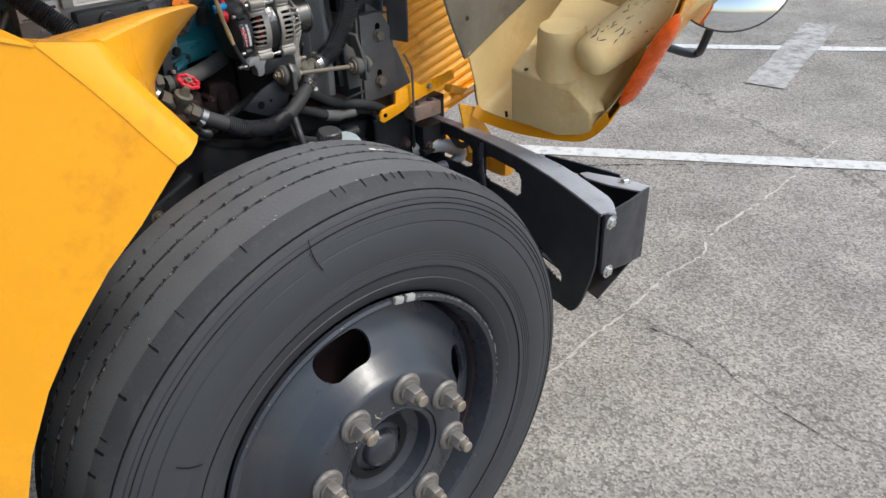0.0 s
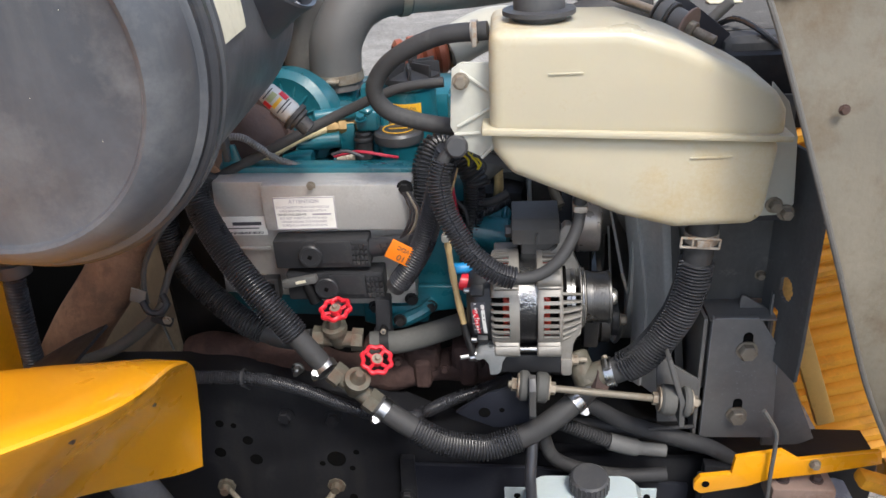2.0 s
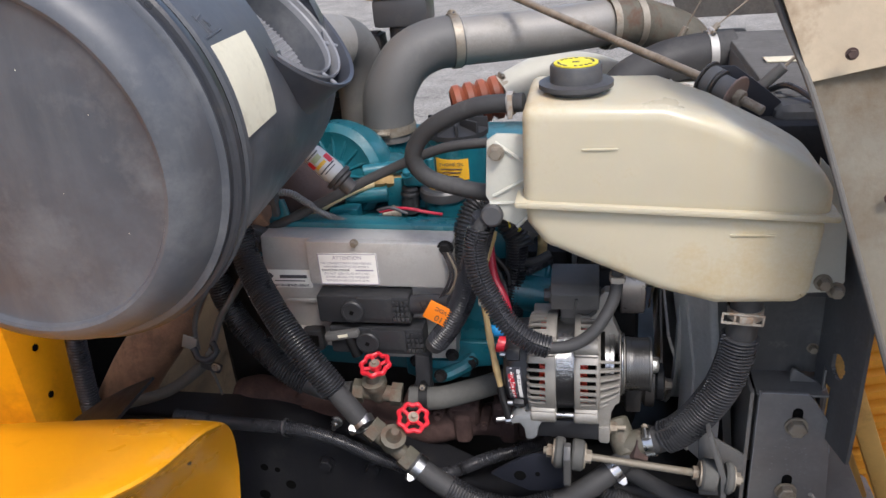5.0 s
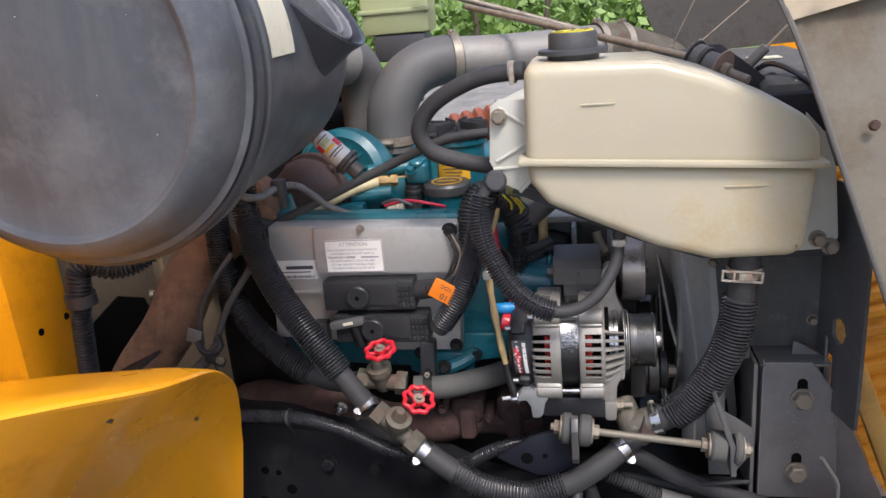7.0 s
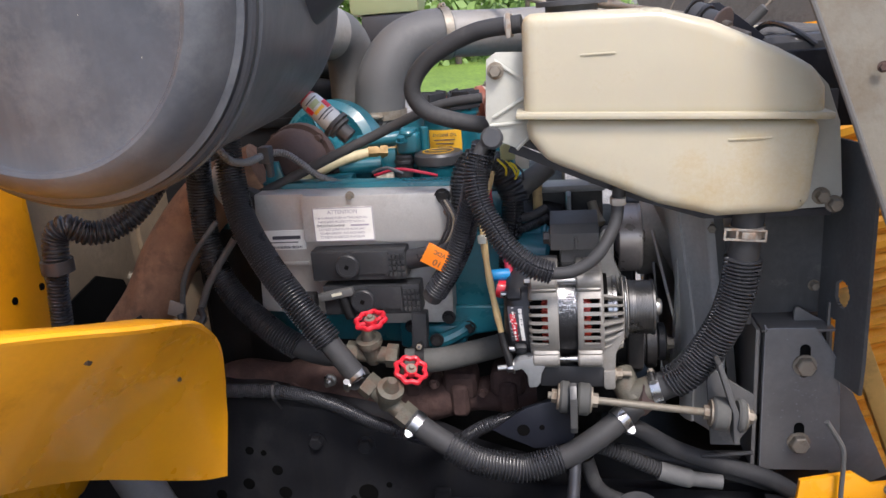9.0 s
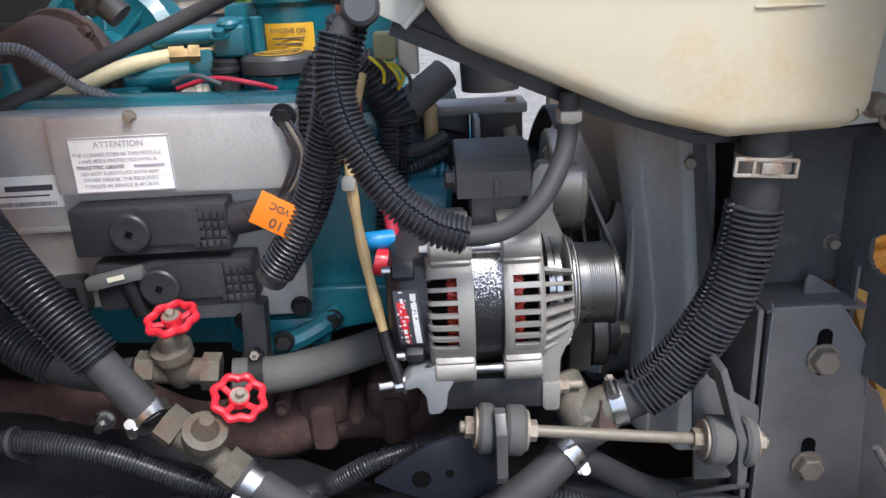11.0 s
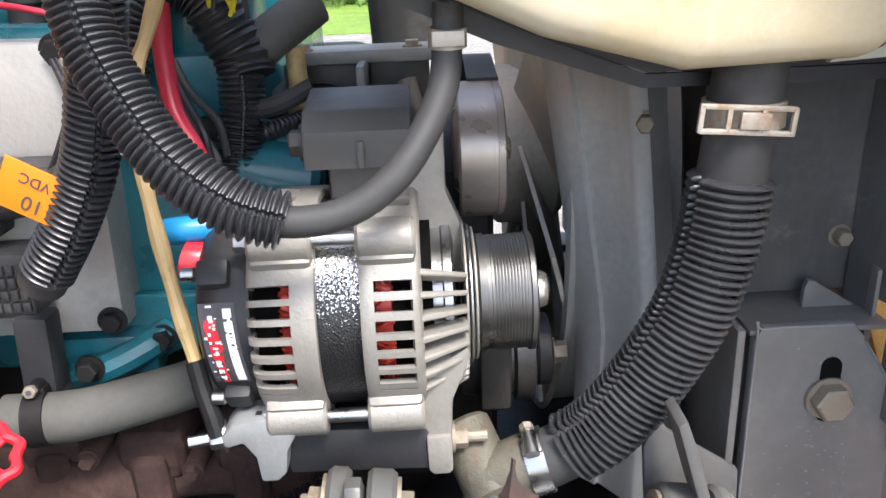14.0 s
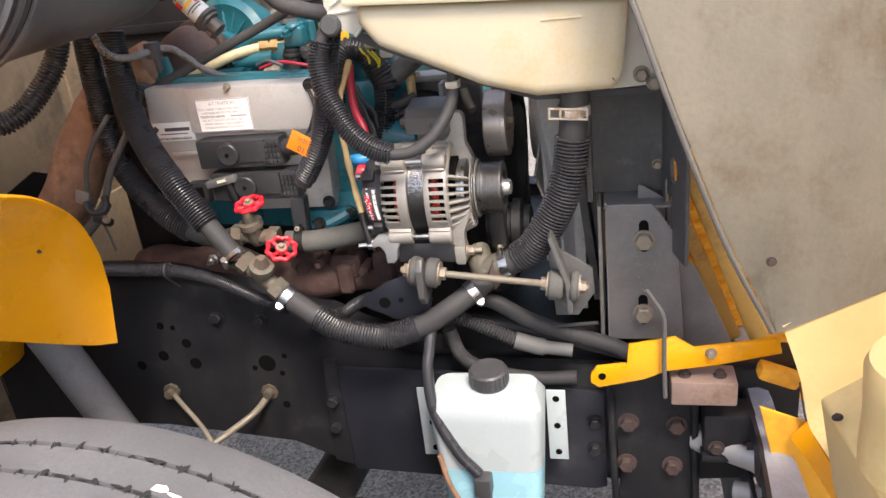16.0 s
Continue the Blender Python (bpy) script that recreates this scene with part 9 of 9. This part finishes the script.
whole("grey_conduit", bm, "braid", "thin grey ribbed conduit looping over the control module", "cable")
bm = B()
rbox(bm, (-.755, .147, 1.306), (.020, .022, .026), .004)
rbox(bm, (-.752, .15, 1.285), (.010, .012, .03), .003)
whole("conduit_clip", bm, "plastic", "black plastic clip holding the conduit", "clip")
bm = B()
rbox(bm, (-.783, .14, 1.236), (.034, .02, .036), .004, pose(0, 0, 0, 0, 24, 0))
rod(bm, (-.783, .13, 1.238), (-.784, .122, 1.238), .008, seg=6)
whole("corner_clip", bm, "plastic", "black plastic clip at the corner of the module", "clip")
# oil filler and filter housing
oil = thing("oil_filler", (-.503, .245, 1.21), "teal oil filler neck with a black cap", "filler")
bm = B()
lathe(bm, (-.503, .25, 1.19), (0, 0, 1), [(0, 0), (0, .03), (.055, .032), (.06, .034), (.07, .034), (.07, 0)], 32)
part("neck", bm, "teal", oil)
bm = B()
lathe(bm, (-.503, .25, 1.262), (0, 0, 1), [(0, 0), (0, .039), (.004, .04), (.014, .04), (.018, .037), (.019, 0)], 32)
oc = part("cap", bm, "plastic", oil, "black oil cap")
bm = B()
lathe(bm, (-.503, .25, 1.2808), (0, 0, 1), [(0, .026), (.0006, .026), (.0006, .023), (0, .023)], 32, close=True)
rbox(bm, (-.503, .25, 1.2811), (.03, .006, .0006), 0)
part("symbol", bm, "label_yellow", oc, "worn yellow symbol")
filt = thing("filter_housing", (-.49, .33, 1.22), "teal fuel filter housing with a black ribbed cap", "filter")
bm = B()
lathe(bm, (-.492, .335, 1.2), (0, 0, 1), [(0, 0), (0, .045), (.125, .045), (.13, .05), (.14, .05), (.14, 0)], 36)
rbox(bm, (-.55, .35, 1.27), (.05, .05, .12), .01)
part("body", bm, "teal", filt)
bm = B()
lathe(bm, (-.492, .335, 1.34), (0, 0, 1), [(0, 0), (0, .053), (.008, .053), (.01, .048), (.014, .02), (.016, 0)], 36)
fc_ = part("cap", bm, "connector", filt, "black ribbed plastic cap")
for k in range(9):
    a = 2 * math.pi * k / 9
    bm = B()
    rbox(bm, (-.492 + math.cos(a) * .032, .335 + math.sin(a) * .032, 1.352), (.042, .005, .03), .002, Matrix.Rotation(a, 4, "Z"))
    part("rib", bm, "connector", fc_)
bm = B()
rows = []
for i in range(9):
    a = radians(lerp(225, 300, i / 8))
    rows.append([(-.492 + math.cos(a) * .0458, .335 + math.sin(a) * .0458, z) for z in (1.272, 1.308)])
patch(bm, rows, .0006)
yl = part("label", bm, "label_yellow", filt, "yellow label")
words("ENGINE OIL", .0075, pose(-.496, .2882, 1.300, 90, 0, 2), "ink", yl)
bm = B()
for k in range(3):
    rbox(bm, (-.497, .2884, 1.292 - k * .006), (.036 - .006 * k, .0008, .0016), 0)
part("print_bar", bm, "ink", yl)
bm = B()
rbox(bm, (-.63, .33, 1.27), (.09, .08, .06), .015)
rbox(bm, (-.57, .33, 1.26), (.05, .06, .05), .01)
whole("fuel_pump", bm, "teal", "teal fuel transfer pump on top of the engine", "pump")
for pts, mt, nm in (([(-.60, .2, 1.255), (-.56, .19, 1.265), (-.52, .19, 1.258), (-.50, .2, 1.25)], "pink", "red cable on top of the engine"), ([(-.60, .19, 1.262), (-.575, .18, 1.27), (-.55, .18, 1.26)], "ink", "short black cable on top of the engine")):
    bm = B()
    sweep(bm, pts, .0026, 10, .006)
    whole("small_cable", bm, mt, nm, "cable")
bm = B()
rod(bm, (-.563, .25, 1.232), (-.559, .25, 1.278), .0145, seg=20, bevel=.003)
rod(bm, (-.56, .25, 1.262), (-.56, .25, 1.27), .0165, seg=20, bevel=.002)
whole("injector_sensor", bm, "connector", "black plastic sensor hanging from the fuel fitting", "sensor")
bm = B()
rbox(bm, (-.552, .26, 1.295), (.036, .03, .034), .007, None, 3)
rod(bm, (-.552, .255, 1.308), (-.552, .253, 1.318), .013, seg=18, bevel=.003)
whole("fuel_block", bm, "teal", "small teal fuel block with a screw plug", "block")
bm = B()
rod(bm, (-.60, .215, 1.242), (-.572, .22, 1.246), .0105, seg=18, bevel=.002)
rod(bm, (-.585, .2175, 1.2445), (-.578, .219, 1.2455), .0125, seg=18, bevel=.001)
whole("pipe_joint", bm, "old_band", "tarnished metal pipe joint on the engine", "fitting")
# brake fluid reservoir on the far side
fr = thing("fluid_reservoir", (-.68, .76, 1.45), "pale green translucent fluid reservoir on a black base", "reservoir")
bm = B()
rbox(bm, (-.675, .78, 1.56), (.155, .10, .115), .015)
part("body", bm, "green", fr)
bm = B()
rbox(bm, (-.675, .73, 1.553), (.162, .012, .01), .004)
part("seam", bm, "green", fr)
bm = B()
rbox(bm, (-.67, .78, 1.475), (.12, .09, .06), .012)
rod(bm, (-.67, .78, 1.46), (-.67, .78, 1.35), .035, seg=20)
part("base", bm, "plastic", fr)
bm = B()
rbox(bm, (-.96, .78, 1.40), (.48, .06, .06), .01)
rod(bm, (-.73, .78, 1.40), (-1.19, .78, 1.40), .035, seg=20)
part("master_cylinder", bm, "dark", fr)
# firewall side hose and pipes
fh = thing("firewall_hose", (-1.0, -.04, 1.1), "black corrugated hose beside the cowl", "hose")
bm = B()
loom(bm, [(-.83, .05, 1.46), (-.85, .07, 1.40), (-.875, .07, 1.32), (-.905, .03, 1.262), (-.933, .0, 1.238), (-.962, -.02, 1.236), (-.985, -.035, 1.25), (-1.0, -.04, 1.235), (-1.003, -.045, 1.2)], .018, .006, 16)
loom(bm, [(-1.004, -.045, 1.195), (-1.012, -.045, 1.15), (-1.025, -.045, 1.0), (-1.03, -.03, .95)], .015, .005, 14)
part("sleeve", bm, "loom", fh)
bm = B()
lathe(bm, (-1.003, -.045, 1.188), (0, 0, 1), [(0, .015), (0, .022), (.018, .022), (.018, .015)], 20)
part("clip", bm, "plastic", fh)
st = thing("steel_pipes", (-.87, .06, 1.05), "thin steel pipes with a clip beside the exhaust", "pipe")
for pts, r_ in (([(-.82, .08, 1.22), (-.852, .07, 1.182), (-.877, .07, 1.145), (-.886, .068, 1.12), (-.892, .07, 1.093), (-.893, .07, 1.07)], .0042), ([(-.80, .09, 1.19), (-.843, .08, 1.13), (-.864, .08, 1.09), (-.875, .075, 1.062)], .0058)):
    bm = B()
    sweep(bm, pts, r_, 10, .008)
    part("pipe", bm, "grey_paint", st, "thin grey steel pipe")
bm = B()
rbox(bm, (-.90, .062, 1.088), (.024, .003, .024), .001, pose(0, 0, 0, 0, 20, 0))
part("tab", bm, "alu", st, "small bare metal tab")
bm = B()
sweep(bm, [(-.893, .058, 1.08), (-.882, .05, 1.066), (-.866, .052, 1.064), (-.857, .06, 1.074), (-.865, .07, 1.084)], .0055, 10, .004)
rbox(bm, (-.868, .056, 1.048), (.034, .012, .012), .003, pose(0, 0, 0, 0, 20, 0))
part("clip", bm, "connector", st, "black clip round the pipes")
bm = B()
hexbolt(bm, (-.856, .049, 1.052), ax, .0055, .005)
part("bolt", bm, "bolt", st)
bm = B()
sweep(bm, [(-.86, .065, 1.075), (-.875, .06, 1.056), (-.899, .06, 1.035), (-.94, .058, 1.005), (-.986, .058, .982), (-1.073, .06, .956), (-1.15, .065, .952)], .0095, 12, .01)
whole("lower_firewall_hose", bm, "grey_hose", "dusty hose running back along the firewall", "hose")
bm = B()
sweep(bm, [(-.874, .06, 1.045), (-.868, .06, 1.02), (-.864, .06, .99)], .0022, 8, .01)
whole("thin_wire", bm, "grey_hose", "thin grey wire hanging from the clip", "wire")
# no real hole: a flat sheet with the darkness painted on
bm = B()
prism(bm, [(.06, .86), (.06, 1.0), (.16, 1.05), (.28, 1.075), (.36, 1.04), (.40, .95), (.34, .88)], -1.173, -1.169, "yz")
part("opening", bm, "void", fw, "flat black sheet painted as an unlit opening low in the firewall")
# hoses along the front of the frame
for r_, pts in ((.0125, [(-.25, .03, .915), (-.213, .03, .904), (-.154, .03, .868), (-.076, .03, .840), (-.023, .03, .820), (.02, .03, .79)]), (.010, [(-.27, .045, .865), (-.2, .05, .85), (-.1, .05, .825), (-.02, .05, .80)]), (.011, [(-.285, .02, .86), (-.268, .02, .81), (-.225, .02, .785), (-.16, .02, .772), (-.09, .02, .775)])):
    bm = B()
    sweep(bm, pts, r_, 14, .01)
    whole("frame_hose", bm, "dusty_hose", "dusty black hose along the frame rail", "hose", "frame hoses")
fb = thing("frame_loom", (-.2, .02, .84), "dusty corrugated loom ending in a grey rubber boot", "cable")
bm = B()
loom(bm, [(-.275, .02, .884), (-.25, .02, .874), (-.227, .02, .863), (-.176, .02, .839)], .0115, .0046, 16)
part("sleeve", bm, "dusty_hose", fb)
bm = B()
sweep(bm, [(-.182, .02, .841), (-.16, .02, .834), (-.14, .02, .829), (-.095, .02, .823)], lambda s: .0135 if s < .045 else .0105, 14, .005)
part("boot", bm, "elbow", fb, "dusty grey rubber boot")
bm = B()
rod(bm, (-.124, .02, .865), (-.055, .02, .871), .003, seg=8)
whole("thin_tube", bm, "dusty_hose", "thin dark tube below the stay rod", "pipe")
